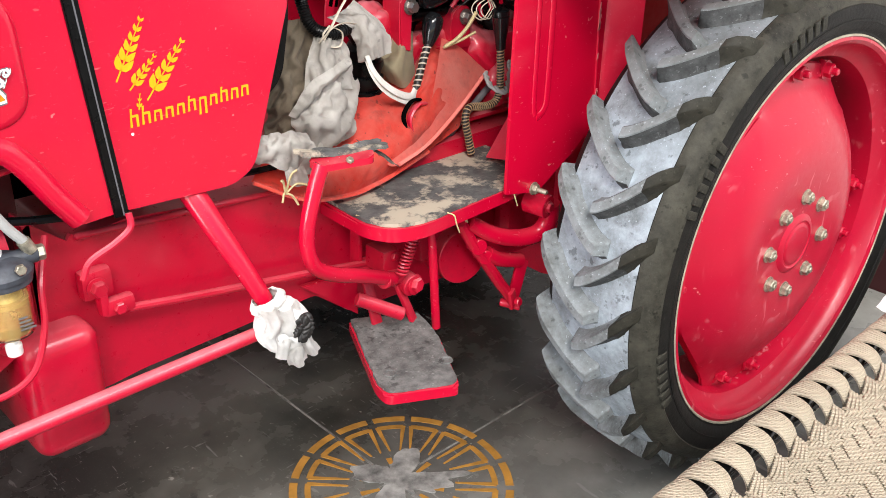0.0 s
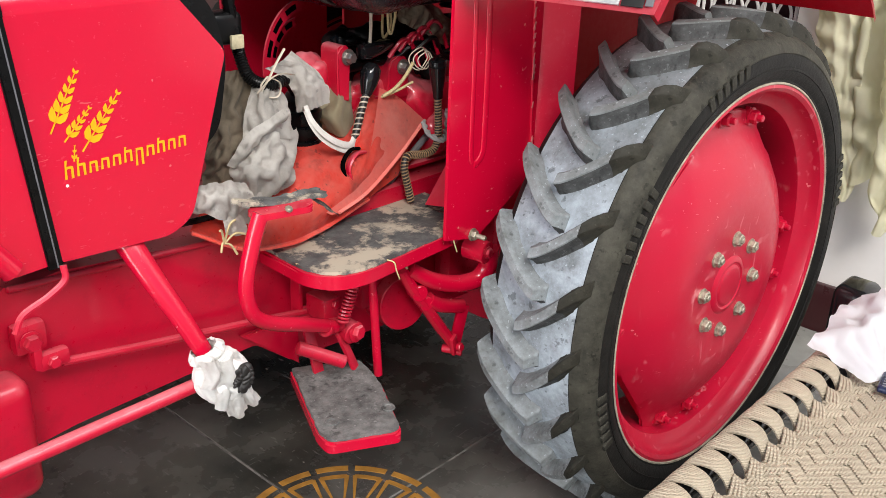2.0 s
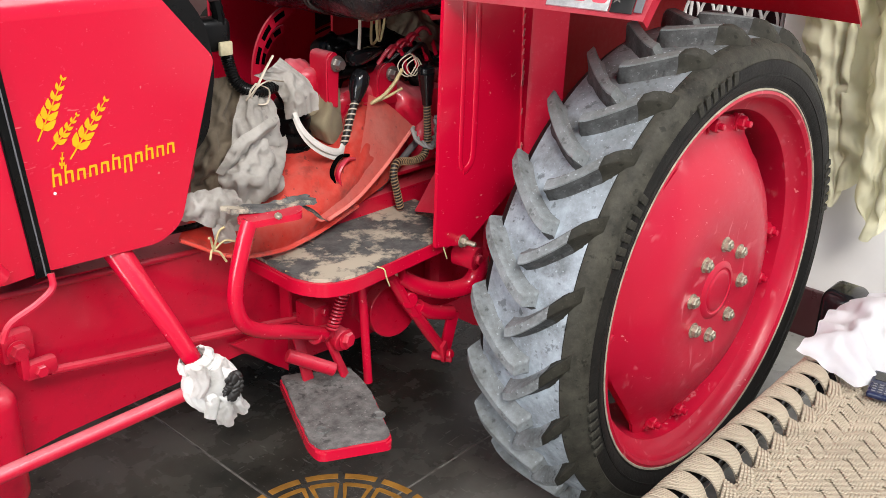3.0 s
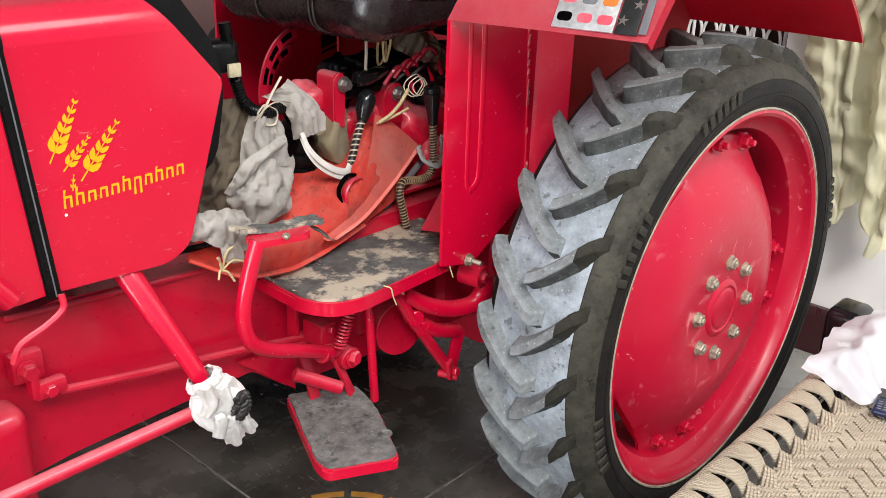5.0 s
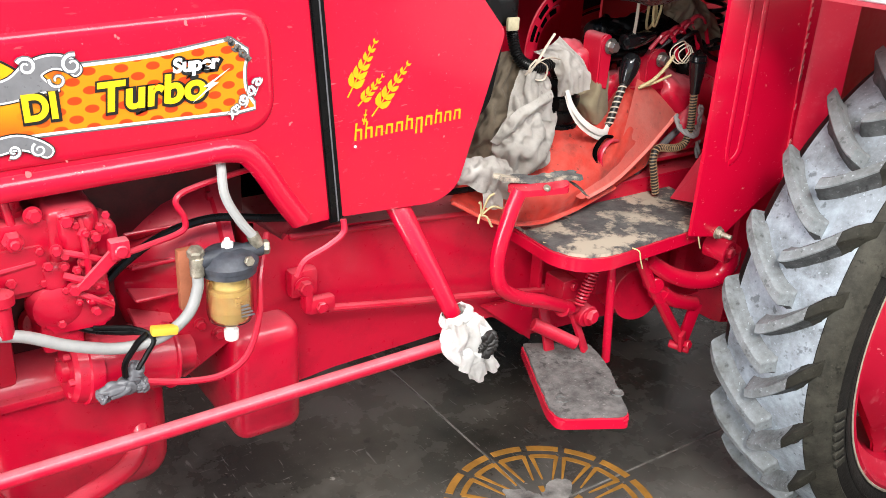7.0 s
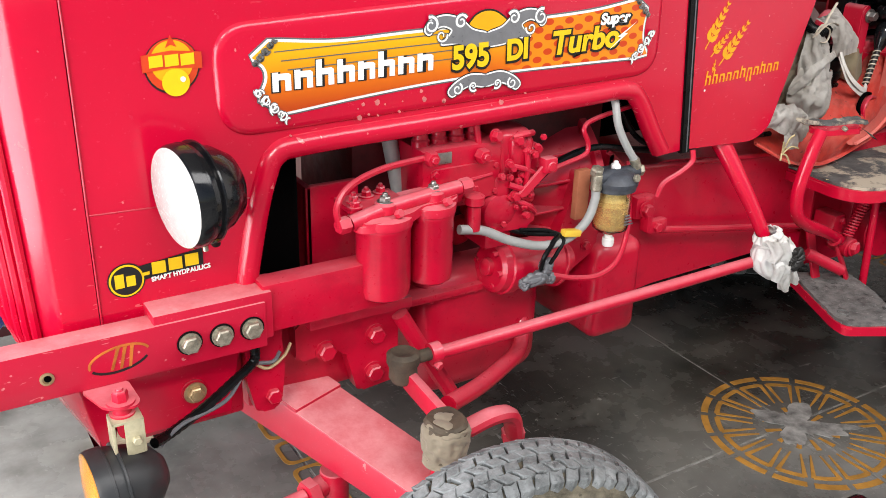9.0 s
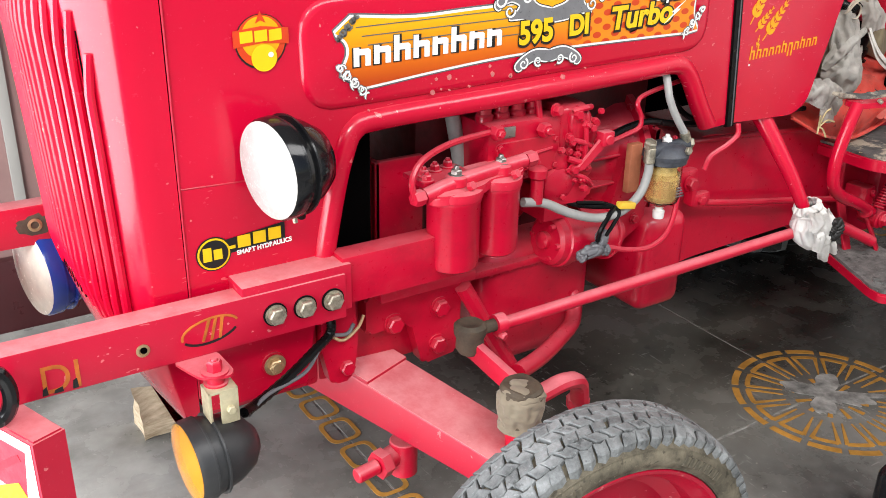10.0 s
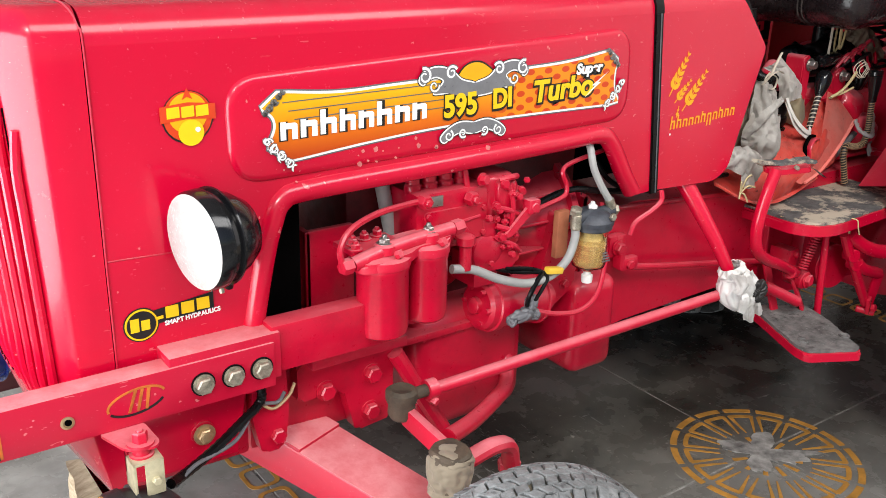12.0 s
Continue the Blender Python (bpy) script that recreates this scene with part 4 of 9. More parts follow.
mm = frame_along((1.0, YC, 1.56), (1.06, YC, 1.66))
tube(bm, [mm @ Vector((0.2 * math.cos(2 * math.pi * i / 24), 0.2 * math.sin(2 * math.pi * i / 24), 0)) for i in range(25)], 0.014, 10, 2)
for i in range(3):
    a = 2 * math.pi * i / 3
    rod(bm, mm @ Vector((0, 0, -0.02)), mm @ Vector((0.2 * math.cos(a), 0.2 * math.sin(a), 0)), 0.008)
part("steering_wheel", bm, M_BLACK, tractor, "black steering wheel")


# ---- prints on the bonnet ----
DY = YN - 0.0078


def flat(name, poly, y, material, parent, thick=0.0006, label=""):
    return part(name, slab(B(), poly, y - thick, y), material, parent, label)


def curve2(pts, n=6):
    return [(p.x, p.y) for p in smooth_path([(x, z, 0) for x, z in pts], n)]


badge_poly = (curve2([(-0.357, 1.155), (-0.25, 1.146), (-0.136, 1.149), (0.0, 1.152), (0.105, 1.154), (0.24, 1.160), (0.348, 1.174)])
              + curve2([(0.372, 1.157), (0.366, 1.13), (0.368, 1.10), (0.382, 1.075)])
              + curve2([(0.36, 1.072), (0.22, 1.073), (0.071, 1.073), (-0.066, 1.070), (-0.2, 1.061), (-0.337, 1.048)])
              + curve2([(-0.375, 1.072), (-0.362, 1.10), (-0.366, 1.12), (-0.384, 1.134)]))
decal = flat("name_plate", grow_poly(badge_poly, 0.0065), DY, M_GREYV, hood, label="orange and yellow printed name plate with silver scrolls")
flat("plate_edge", grow_poly(badge_poly, 0.0042), DY - 0.0008, M_WHITE, hood)
flat("plate_print", badge_poly, DY - 0.0016, M_PRINT, hood)
for k in range(4):
    z = 1.139 - k * 0.014
    flat("plate_line", [(-0.35 + 0.01 * k, z), (-0.02, z + 0.006), (-0.02, z + 0.0075), (-0.35 + 0.01 * k, z + 0.0015)], DY - 0.0024, M_GREYV, hood)


def bars_word(parent, name, x0, x1, z0, z1, y, heights, material, slope=0.0, drop=0.0, fill=0.72, skew=0.0, stroke=0.0):
    """A name as plain shapes: one block or arch for each letter, of its height."""
    k = len(heights)
    w = (x1 - x0) / k
    for i, h in enumerate(heights):
        a = x0 + i * w
        b = a + w * fill
        lo = z0 + slope * (a - x0) + (drop if h < 0 else 0)
        hi = z0 + slope * (a - x0) + (z1 - z0) * abs(h)
        if not stroke:
            flat(name, [(a, lo), (b, lo), (b + skew, hi), (a + skew, hi)], y, material, parent)
        elif (b - a) < 3 * stroke:
            flat(name, [(a, lo), (a + stroke * 1.2, lo), (a + stroke * 1.2 + skew, hi), (a + skew, hi)], y, material, parent)
        else:
            s = stroke
            mid = z0 + slope * (a - x0) + (z1 - z0) * min(abs(h), 0.66)
            flat(name, [(a, lo), (a + s, lo), (a + s, mid - s), (b - s, mid - s), (b - s, lo), (b, lo), (b, mid - s * 0.3), (b - s * 0.4, mid), (a + s, mid), (a + s + skew, hi), (a + skew, hi)], y, material, parent)


NAME_H = [0.72, 0.72, 1.0, 0.9, 0.72, 1.0, 0.72, 0.72]
bars_word(hood, "name_block_shadow", -0.357, -0.073, 1.079, 1.122, DY - 0.0026, NAME_H, M_VBLACK, 0.03, fill=0.88, stroke=0.0125)
bars_word(hood, "name_block", -0.355, -0.075, 1.081, 1.121, DY - 0.0034, NAME_H, M_WHITE, 0.03, fill=0.84, stroke=0.0095)


def word(body, x, z, size, y, material, back, parent, name, slope=1.5, squeeze=1.0, shear=0.0, offset=0.0):
    m = Matrix.Translation((x, y, z)) @ Matrix.Rotation(radians(-slope), 4, "Y")
    text_mesh(body, size, Matrix.Translation((0.0012, 0.0008, -0.0012)) @ m, back, parent, name + "_outline", 0.0003, offset + 0.0034, squeeze, shear)
    text_mesh(body, size, m, material, parent, name, 0.0004, offset, squeeze, shear)


word("595", -0.045, 1.086, 0.053, DY - 0.0044, M_YELLOW, M_VBLACK, hood, "number", squeeze=0.92, offset=0.0020)
word("DI", 0.062, 1.092, 0.048, DY - 0.0044, M_YELLOW, M_VBLACK, hood, "number_letters", squeeze=0.95, offset=0.0020)
word("Turbo", 0.156, 1.093, 0.056, DY - 0.0044, M_YELLOW, M_VBLACK, hood, "word", squeeze=1.06, shear=0.12, offset=0.0018)
word("Super", 0.262, 1.137, 0.027, DY - 0.0044, M_WHITE, M_VBLACK, hood, "small_word", squeeze=1.05, shear=0.12, offset=0.0012)
flat("bolt_flash", [(0.345, 1.137), (0.318, 1.118), (0.327, 1.118), (0.287, 1.092), (0.312, 1.112), (0.304, 1.113)], DY - 0.0056, M_WHITE, hood)


def scroll(cx, cz, r, turns, a0, w, mirror=1, y=DY - 0.0022, material=M_SILVER, name="scroll"):
    pts = []
    k = int(14 * turns)
    for i in range(k + 1):
        a = a0 + 2 * math.pi * turns * i / k
        rr = r * (1 - 0.75 * i / k)
        pts.append((cx + mirror * rr * math.cos(a), y, cz + rr * math.sin(a)))
    bm = B()
    tube(bm, pts, (w, w * 0.55), 6, 1, 1.0)
    for v in bm.verts:
        v.co.y = y + (v.co.y - y) * 0.18
    back = B()
    tube(back, pts, (w * 1.8, w * 1.2), 6, 1, 1.0)
    for v in back.verts:
        v.co.y = y + 0.0005 + (v.co.y - y) * 0.05
    part(name + "_edge", back, M_GREYV, hood)
    return part(name, bm, material, hood)


def wing(pts, name="scroll_wing", y=DY - 0.0031, material=M_SILVER):
    flat(name, grow_poly(pts, 0.0042), y + 0.0006, M_VBLACK, hood)
    flat(name, grow_poly(pts, 0.0026), y + 0.0001, M_WHITE, hood)
    flat(name, pts, y - 0.0004, material, hood)


for s in (-1, 1):
    c = 0.022
    wing(curve2([(c + s * x, z) for x, z in ((0.0, 1.140), (0.030, 1.148), (0.052, 1.165), (0.080, 1.173), (0.106, 1.168), (0.118, 1.154), (0.111, 1.146), (0.102, 1.153), (0.085, 1.158), (0.068, 1.150), (0.076, 1.138), (0.088, 1.129), (0.062, 1.128), (0.035, 1.121), (0.0, 1.118))], 4))
    scroll(c + s * 0.108, 1.160, 0.014, 1.2, 1.2, 0.0026, s, DY - 0.0043, M_WHITE)
    scroll(c + s * 0.052, 1.162, 0.012, 1.3, 0.5, 0.0026, -s, DY - 0.0043, M_WHITE)
    scroll(c + s * 0.088, 1.142, 0.011, 1.1, 3.0, 0.0020, s, DY - 0.0043, M_WHITE)
    wing(curve2([(c + s * x, z) for x, z in ((0.0, 1.070), (0.030, 1.073), (0.055, 1.064), (0.071, 1.050), (0.064, 1.041), (0.050, 1.049), (0.030, 1.056), (0.0, 1.051))], 4))
    scroll(c + s * 0.055, 1.052, 0.010, 1.2, 2.0, 0.0020, s, DY - 0.0043, M_WHITE)
    scroll(c + s * 0.024, 1.054, 0.009, 1.2, 4.0, 0.0020, s, DY - 0.0043, M_WHITE)
flat("crest", grow_poly(curve2([(-0.02, 1.150), (0.0, 1.170), (0.022, 1.176), (0.044, 1.170), (0.064, 1.150), (0.022, 1.14)]), 0.003), DY - 0.0019, M_VBLACK, hood)
flat("crest", curve2([(-0.02, 1.150), (0.0, 1.170), (0.022, 1.176), (0.044, 1.170), (0.064, 1.150), (0.022, 1.14), (-0.02, 1.150)]), DY - 0.0024, M_GOLD, hood)


def leaf(x, z, ang, length, width, bend, material):
    """One curled leaf of a corner ornament, with a dark edge."""
    spine, side = [], []
    for i in range(8):
        t = i / 7
        a = ang + bend * t
        spine.append((x + length * t * math.cos(a), z + length * t * math.sin(a)))
        side.append((math.sin(a) * -1, math.cos(a), width * math.sin(math.pi * min(1.0, 0.12 + 0.88 * t)) ** 0.8))
    for grow, y, mat_ in ((0.0012, DY - 0.0030, M_GREYV), (0.0, DY - 0.0038, material)):
        up = [(p[0] + q[0] * (q[2] + grow), p[1] + q[1] * (q[2] + grow)) for p, q in zip(spine, side)]
        dn = [(p[0] - q[0] * (q[2] + grow), p[1] - q[1] * (q[2] + grow)) for p, q in zip(spine, side)]
        flat("corner_leaf", up + dn[::-1], y, mat_, hood)


for cx, cz, mir, mat_ in ((-0.372, 1.138, 1, M_STEEL), (-0.370, 1.064, 1, M_WHITE), (0.366, 1.160, -1, M_STEEL), (0.380, 1.094, -1, M_WHITE)):
    low = cz < 1.12
    a, b = (Vector((cx - mir * 0.012, cz + 0.022)), Vector((cx + mir * 0.036, cz - 0.026))) if low else (Vector((cx - mir * 0.010, cz - 0.014)), Vector((cx + mir * 0.022, cz + 0.018)))
    base = math.atan2((b - a).y, (b - a).x)
    for k in range(9):
        p = a.lerp(b, k / 8)
        for side in (-1, 1):
            size = (0.017 if low else 0.011) * (1 - 0.45 * abs(k / 4 - 1)) * (1.0 if side * mir < 0 else 0.6)
            leaf(p.x, p.y, base + side * (1.2 + 0.25 * (k % 3)), size, 0.0016 if low else 0.0020, side * (1.6 if k % 2 else -0.8), mat_)
    if low:
        for k in range(4):
            p = a.lerp(b, 0.12 + 0.25 * k)
            scroll(p.x, p.y, 0.0075, 1.1, 1.3 * k, 0.0016, mir, DY - 0.0046, M_WHITE, "corner_scroll")

# round oil sticker
sx, sz = -0.497, 1.131
circle = lambda cx, cz, r, n=28: [(cx + r * math.cos(2 * math.pi * i / n), cz + r * math.sin(2 * math.pi * i / n)) for i in range(n)]
SY = YN - 0.0006
sticker = flat("oil_sticker", circle(sx, sz, 0.039), SY, M_VBLACK, hood, label="round orange sticker with a yellow oil drop")
flat("sticker_face", circle(sx, sz + 0.001, 0.037), SY - 0.0007, M_REDV, hood)
flat("sticker_face", circle(sx, sz + 0.006, 0.030), SY - 0.0014, M_GOLD, hood)
flat("sticker_star", [(sx - 0.008, sz + 0.026), (sx, sz + 0.043), (sx + 0.008, sz + 0.026), (sx, sz + 0.03)], SY - 0.002, M_REDV, hood)
flat("sticker_band", [(sx - 0.042, sz + 0.018), (sx, sz + 0.022), (sx + 0.042, sz + 0.017), (sx + 0.042, sz - 0.006), (sx, sz - 0.002), (sx - 0.042, sz - 0.006)], SY - 0.0021, M_REDV, hood)
for k in range(3):
    flat("sticker_block", [(sx - 0.032 + k * 0.022, sz), (sx - 0.013 + k * 0.022, sz + 0.001), (sx - 0.013 + k * 0.022, sz + 0.017), (sx - 0.032 + k * 0.022, sz + 0.016)], SY - 0.0028, M_YELLOW, hood)
flat("oil_drop", circle(sx + 0.003, sz - 0.023, 0.0195), SY - 0.0028, M_YELLOW, hood)
flat("drop_glint", circle(sx + 0.013, sz - 0.019, 0.004, 10), SY - 0.0036, M_WHITE, hood)

# black and yellow sticker low on the side
hx, hz = -0.592, 0.8215
flat("round_sticker", circle(hx, hz, 0.0275), SY, M_VBLACK, hood, label="black and yellow sticker")
flat("sticker_ring", circle(hx, hz, 0.0255), SY - 0.0007, M_YELLOW, hood)
flat("sticker_disc", circle(hx, hz, 0.0225), SY - 0.0013, M_VBLACK, hood)
flat("sticker_bar", [(hx + 0.01, hz - 0.005), (hx + 0.116, hz + 0.002), (hx + 0.116, hz + 0.03), (hx + 0.01, hz + 0.018)], SY - 0.0003, M_VBLACK, hood)
bars_word(hood, "sticker_block", hx - 0.017, hx + 0.016, hz - 0.010, hz + 0.012, SY - 0.002, [1.0, 0.75], M_YELLOW, 0.05, fill=0.8)
flat("sticker_dash", [(hx + 0.022, hz + 0.003), (hx + 0.034, hz + 0.004), (hx + 0.034, hz + 0.009), (hx + 0.022, hz + 0.008)], SY - 0.002, M_YELLOW, hood)
bars_word(hood, "sticker_block", hx + 0.038, hx + 0.113, hz + 0.0025, hz + 0.022, SY - 0.002, [1.0, 1.0, 1.0], M_YELLOW, 0.05, fill=0.82)
text_mesh("SMART HYDRAULICS", 0.0105, Matrix.Translation((hx + 0.036, SY - 0.002, hz - 0.009)) @ Matrix.Rotation(radians(-3), 4, "Y"), M_WHITE, hood, "sticker_words", 0.0003, 0.0004, 0.92)

# wheat ears and the name on the cowl
CYF = YN - 0.0006


def wheat(x0, z0, x1, z1, leaves, size):
    a, b = Vector((x0, z0)), Vector((x1, z1))
    d = (b - a).normalized()
    n = Vector((-d.y, d.x))
    L = (b - a).length
    polys = [[tuple(a + n * 0.0012), tuple(a - n * 0.0012), tuple(b - n * 0.0006), tuple(b + n * 0.0006)]]
    for i in range(leaves):
        t = 0.18 + 0.78 * i / (leaves - 1)
        p = a + d * L * t
        k = size * (1.15 - 0.85 * t)
        for s in (-1, 1):
            e = d * 0.85 + n * s * 0.55
            tip = p + e * k * 1.5
            polys.append([tuple(p), tuple(p + n * s * k * 0.50 + d * k * 0.05), tuple(p + n * s * k * 0.85 + d * k * 0.45), tuple(p + n * s * k * 0.88 + d * k * 0.9), tuple(tip), tuple(p + n * s * k * 0.42 + d * k * 0.95), tuple(p + n * s * k * 0.1 + d * k * 0.55)])
    bm = B()
    for q in polys:
        slab(bm, q, CYF - 0.0006, CYF)
    part("wheat_ear", bm, M_GOLD, cowl, "golden yellow wheat ear print")


wheat(0.543, 1.068, 0.592, 1.154, 6, 0.0165)
wheat(0.562, 1.052, 0.607, 1.097, 5, 0.0115)
wheat(0.588, 1.032, 0.655, 1.113, 6, 0.0165)
wheat(0.573, 1.020, 0.577, 1.044, 3, 0.005)
bars_word(cowl, "name_block", 0.556, 0.770, 0.995, 1.024, CYF, [1.0, 1.0, 0.6, 0.6, 0.6, 0.85, -0.62, 0.6, 0.85, 0.62, 0.62], M_GOLD, 0.06, -0.010, 0.74, 0.002, 0.0038)
part("dot", slab(B(), circle(0.558, 0.985, 0.0025, 8), CYF - 0.0006, CYF), M_WHITE, cowl)


# ---- wheels ----
def wheel_frame(c, yaw):
    return Matrix.Translation(c) @ Matrix.Rotation(yaw, 4, "Z")


OUT = Matrix.Rotation(radians(90), 4, "X")


def lug_mesh(name, side, R0, R1, mid, half, sweep, width, curve=0.35):
    """One tread bar: side +1 runs to the outer shoulder, -1 to the inner; swept back towards the shoulder, with wide hollow flanks."""
    bm = B()
    rows = []
    for i in range(-1, 11):
        t = max(0.0, i / 10)
        h = mid + side * ((half + 0.012) * t - 0.015 * (1 - t)) - (side * 0.010 if i < 0 else 0.0)
        edge = max(0.0, (t - 0.74) / 0.26)
        top = R1 - 0.006 * t ** 2 - (0.030 if side > 0 else 0.012) * edge ** 2
        base = R0 - 0.004 - 0.05 * edge ** 2
        if i < 0:
            top = base + 0.35 * (top - base)
        ang = -sweep * (t ** (1 + curve))
        w = width * (0.95 + 0.25 * t)
        row = []
        for off, up in ((-0.5 * w - 0.022, 0.0), (-0.5 * w - 0.011, 0.16), (-0.5 * w - 0.005, 0.50), (-0.5 * w - 0.0015, 0.90), (-0.5 * w + 0.0025, 1.0),
                        (0.5 * w - 0.0015, 1.0), (0.5 * w + 0.001, 0.93), (0.5 * w + 0.005, 0.50), (0.5 * w + 0.012, 0.16), (0.5 * w + 0.026, 0.0)):
            a = math.pi / 2 + ang + off / R1
            rad = base + (top - base) * up
            row.append(bm.verts.new((rad * math.cos(a), -h, rad * math.sin(a))))
        rows.append(row)
    n = len(rows[0])
    for a, b in zip(rows, rows[1:]):
        # Faces 6 to 8, the flank turned from the light, get shade colour.
        for k in range(n - 1):
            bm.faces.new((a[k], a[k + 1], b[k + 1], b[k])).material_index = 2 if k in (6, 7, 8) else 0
        bm.faces.new((a[n - 1], a[0], b[0], b[n - 1]))
    bm.faces.new(rows[0])
    bm.faces.new(rows[-1])
    me = mesh_of(name, bm, M_TREAD, 48)
    me.materials.append(M_SHOULDER)
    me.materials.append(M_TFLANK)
    for p in me.polygons:
        if side > 0 and abs(-p.center.y - mid) > half - 0.028:
            p.material_index = 1
    return me


def rear_wheel(c, yaw, flip, label):
    W = wheel_frame(c, yaw) @ Matrix.Rotation(math.pi if flip else 0, 4, "Z")
    O = W @ OUT
    tyre_prof = [(0.436, -0.010), (0.444, 0.004), (0.455, 0.014), (0.475, 0.024), (0.50, 0.026), (0.525, 0.018), (0.542, 0.004), (0.551, -0.012), (0.556, -0.05), (0.558, -0.114), (0.556, -0.178),
                 (0.551, -0.216), (0.542, -0.232), (0.525, -0.246), (0.50, -0.254), (0.475, -0.252), (0.455, -0.242), (0.44, -0.23), (0.42, -0.22), (0.418, -0.114), (0.42, -0.02), (0.436, -0.010)]
    wheel = part("rear_wheel", turned(B(), tyre_prof, O, 96, False), M_SIDE, tractor, label)
    for k, (r, h) in enumerate(((0.4555, 0.0135), (0.482, 0.0245), (0.528, 0.0155))):
        part("sidewall_rib", turned(B(), [(r - 0.004, h - 0.004), (r - 0.002, h + 0.0015), (r + 0.002, h + 0.0015), (r + 0.004, h - 0.005), (r - 0.004, h - 0.004)], O, 96, False), M_SIDE, wheel)
    # raised lettering as plain blocks
    shoulder = [(0.5528, -0.018), (0.5518, -0.011), (0.5425, 0.0052), (0.5295, 0.0175), (0.515, 0.0235)]
    part("tyre_shoulder", turned(B(), shoulder + [(r - 0.005, h - 0.003) for r, h in shoulder[::-1]] + shoulder[:1], O, 96, False), M_SHOULDER, wheel, "olive-grey scuffed shoulder")
    letter = mesh_of("raised_letter", box(B(), (-0.014, -0.008, -0.004), (0.014, 0.008, 0.0032), 0.001, None, 1), M_SHOULDER)
    for a0 in (2.75, 2.05, 3.6, 0.4, 5.2):
        for k in range(6):
            part("raised_letter", letter, M_SHOULDER, wheel, "", O @ Matrix.Rotation(a0 - k * 0.052, 4, "Z") @ Matrix.Translation((0.505, 0, 0.0245)))
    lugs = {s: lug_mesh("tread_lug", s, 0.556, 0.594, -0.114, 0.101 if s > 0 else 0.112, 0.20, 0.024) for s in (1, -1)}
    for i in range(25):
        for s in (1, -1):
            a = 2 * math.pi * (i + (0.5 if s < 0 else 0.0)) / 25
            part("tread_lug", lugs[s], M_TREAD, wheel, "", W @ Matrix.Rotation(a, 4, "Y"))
    tread_prof = [(0.5525, -0.020), (0.5552, -0.030), (0.5572, -0.05), (0.5592, -0.114), (0.5572, -0.178), (0.5515, -0.216)]
    part("tread_base", turned(B(), tread_prof + [(r - 0.006, h) for r, h in tread_prof[::-1]] + tread_prof[:1], O, 96, False), M_TBASE, wheel)
    rim_prof = [(0.450, 0.004), (0.447, 0.013), (0.440, 0.015), (0.432, 0.009), (0.428, -0.006), (0.418, -0.020), (0.398, -0.032), (0.396, -0.046), (0.394, -0.065), (0.392, -0.085), (0.391, -0.11), (0.391, -0.15),
                (0.385, -0.19), (0.41, -0.21), (0.43, -0.225), (0.436, -0.235), (0.444, -0.225), (0.42, -0.2), (0.399, -0.18), (0.401, -0.15), (0.401, -0.11), (0.402, -0.085), (0.404, -0.06), (0.408, -0.042), (0.43, -0.022), (0.44, -0.004), (0.450, 0.004)]
    rim = part("rim", turned(B(), rim_prof, O, 96, False), M_RIM, wheel, "red painted steel rim")
    disc = [(0.0, 0.006), (0.040, 0.006), (0.046, 0.005), (0.049, 0.0025), (0.053, 0.0025), (0.056, 0.005), (0.064, 0.004), (0.070, -0.001), (0.145, -0.001), (0.175, 0.003), (0.225, -0.002), (0.27, -0.018), (0.305, -0.038), (0.335, -0.060), (0.355, -0.070), (0.385, -0.074), (0.389, -0.078), (0.385, -0.082), (0.350, -0.080), (0.30, -0.050), (0.22, -0.014), (0.0, -0.010)]
    part("bead_line", turned(B(), [(0.4445, 0.0085), (0.4480, 0.0155), (0.4520, 0.0150), (0.4530, 0.009), (0.4445, 0.0085)], O, 96, False), M_MUD, wheel, "thin line of dried mud along the bead")
    O2 = O @ Matrix.Translation((-0.011, -0.008, 0.012))
    bm = turned(B(), disc, Matrix.Identity(4), 120)
    for v in bm.verts:
        # straight cuts in the disc's edge between the bolted pairs
        r, a = math.hypot(v.co.x, v.co.y), math.degrees(math.atan2(v.co.y, v.co.x))
        d = (a - 218 + 45) % 90 - 45
        if abs(d) < 28 and r > 0.2:
            most = 0.385 * math.cos(radians(31)) / math.cos(radians(d))
            v.co.xy *= min(1.0, most / r)
    bm.transform(O2)
    part("wheel_disc", bm, M_RIM, wheel, "dished red wheel disc, scratched")
    nut = B()
    hexbolt(nut, (0, 0, 0), (0, 0, 1), 0.0150, 0.013, 0.018, 0.004)
    nut = mesh_of("wheel_nut", nut, M_ZINC)
    for i in range(8):
        a = radians(45 * i - 4)
        part("wheel_nut", nut, M_ZINC, wheel, "", O2 @ Matrix.Translation((0.111 * math.cos(a), 0.111 * math.sin(a), -0.001)) @ Matrix.Rotation(a, 4, "Z"))
    lugb = B()
    hexbolt(lugb, (0, 0, 0), (0, 0, 1), 0.016, 0.016, 0.021, 0.012)
    box(lugb, (-0.02, -0.018, -0.014), (0.02, 0.018, 0.001), 0.005)
    lugb = mesh_of("rim_bolt", lugb, M_RIM)
    for i in range(8):
        a = radians(90 * (i // 2) + (-10 if i % 2 else 10) + 83)
        part("rim_bolt", lugb, M_RIM, wheel, "", O @ Matrix.Translation((0.366 * math.cos(a), 0.366 * math.sin(a), -0.056)) @ Matrix.Rotation(a, 4, "Z"))
    return wheel


rear_wheel((1.834, 0.969, 0.588), -0.035, False, "large rear wheel with grey dusty lugged tyre")
rear_wheel((1.834, 2 * YC - 0.969, 0.588), 0.0, True, "large rear wheel with lugged tyre, far side")


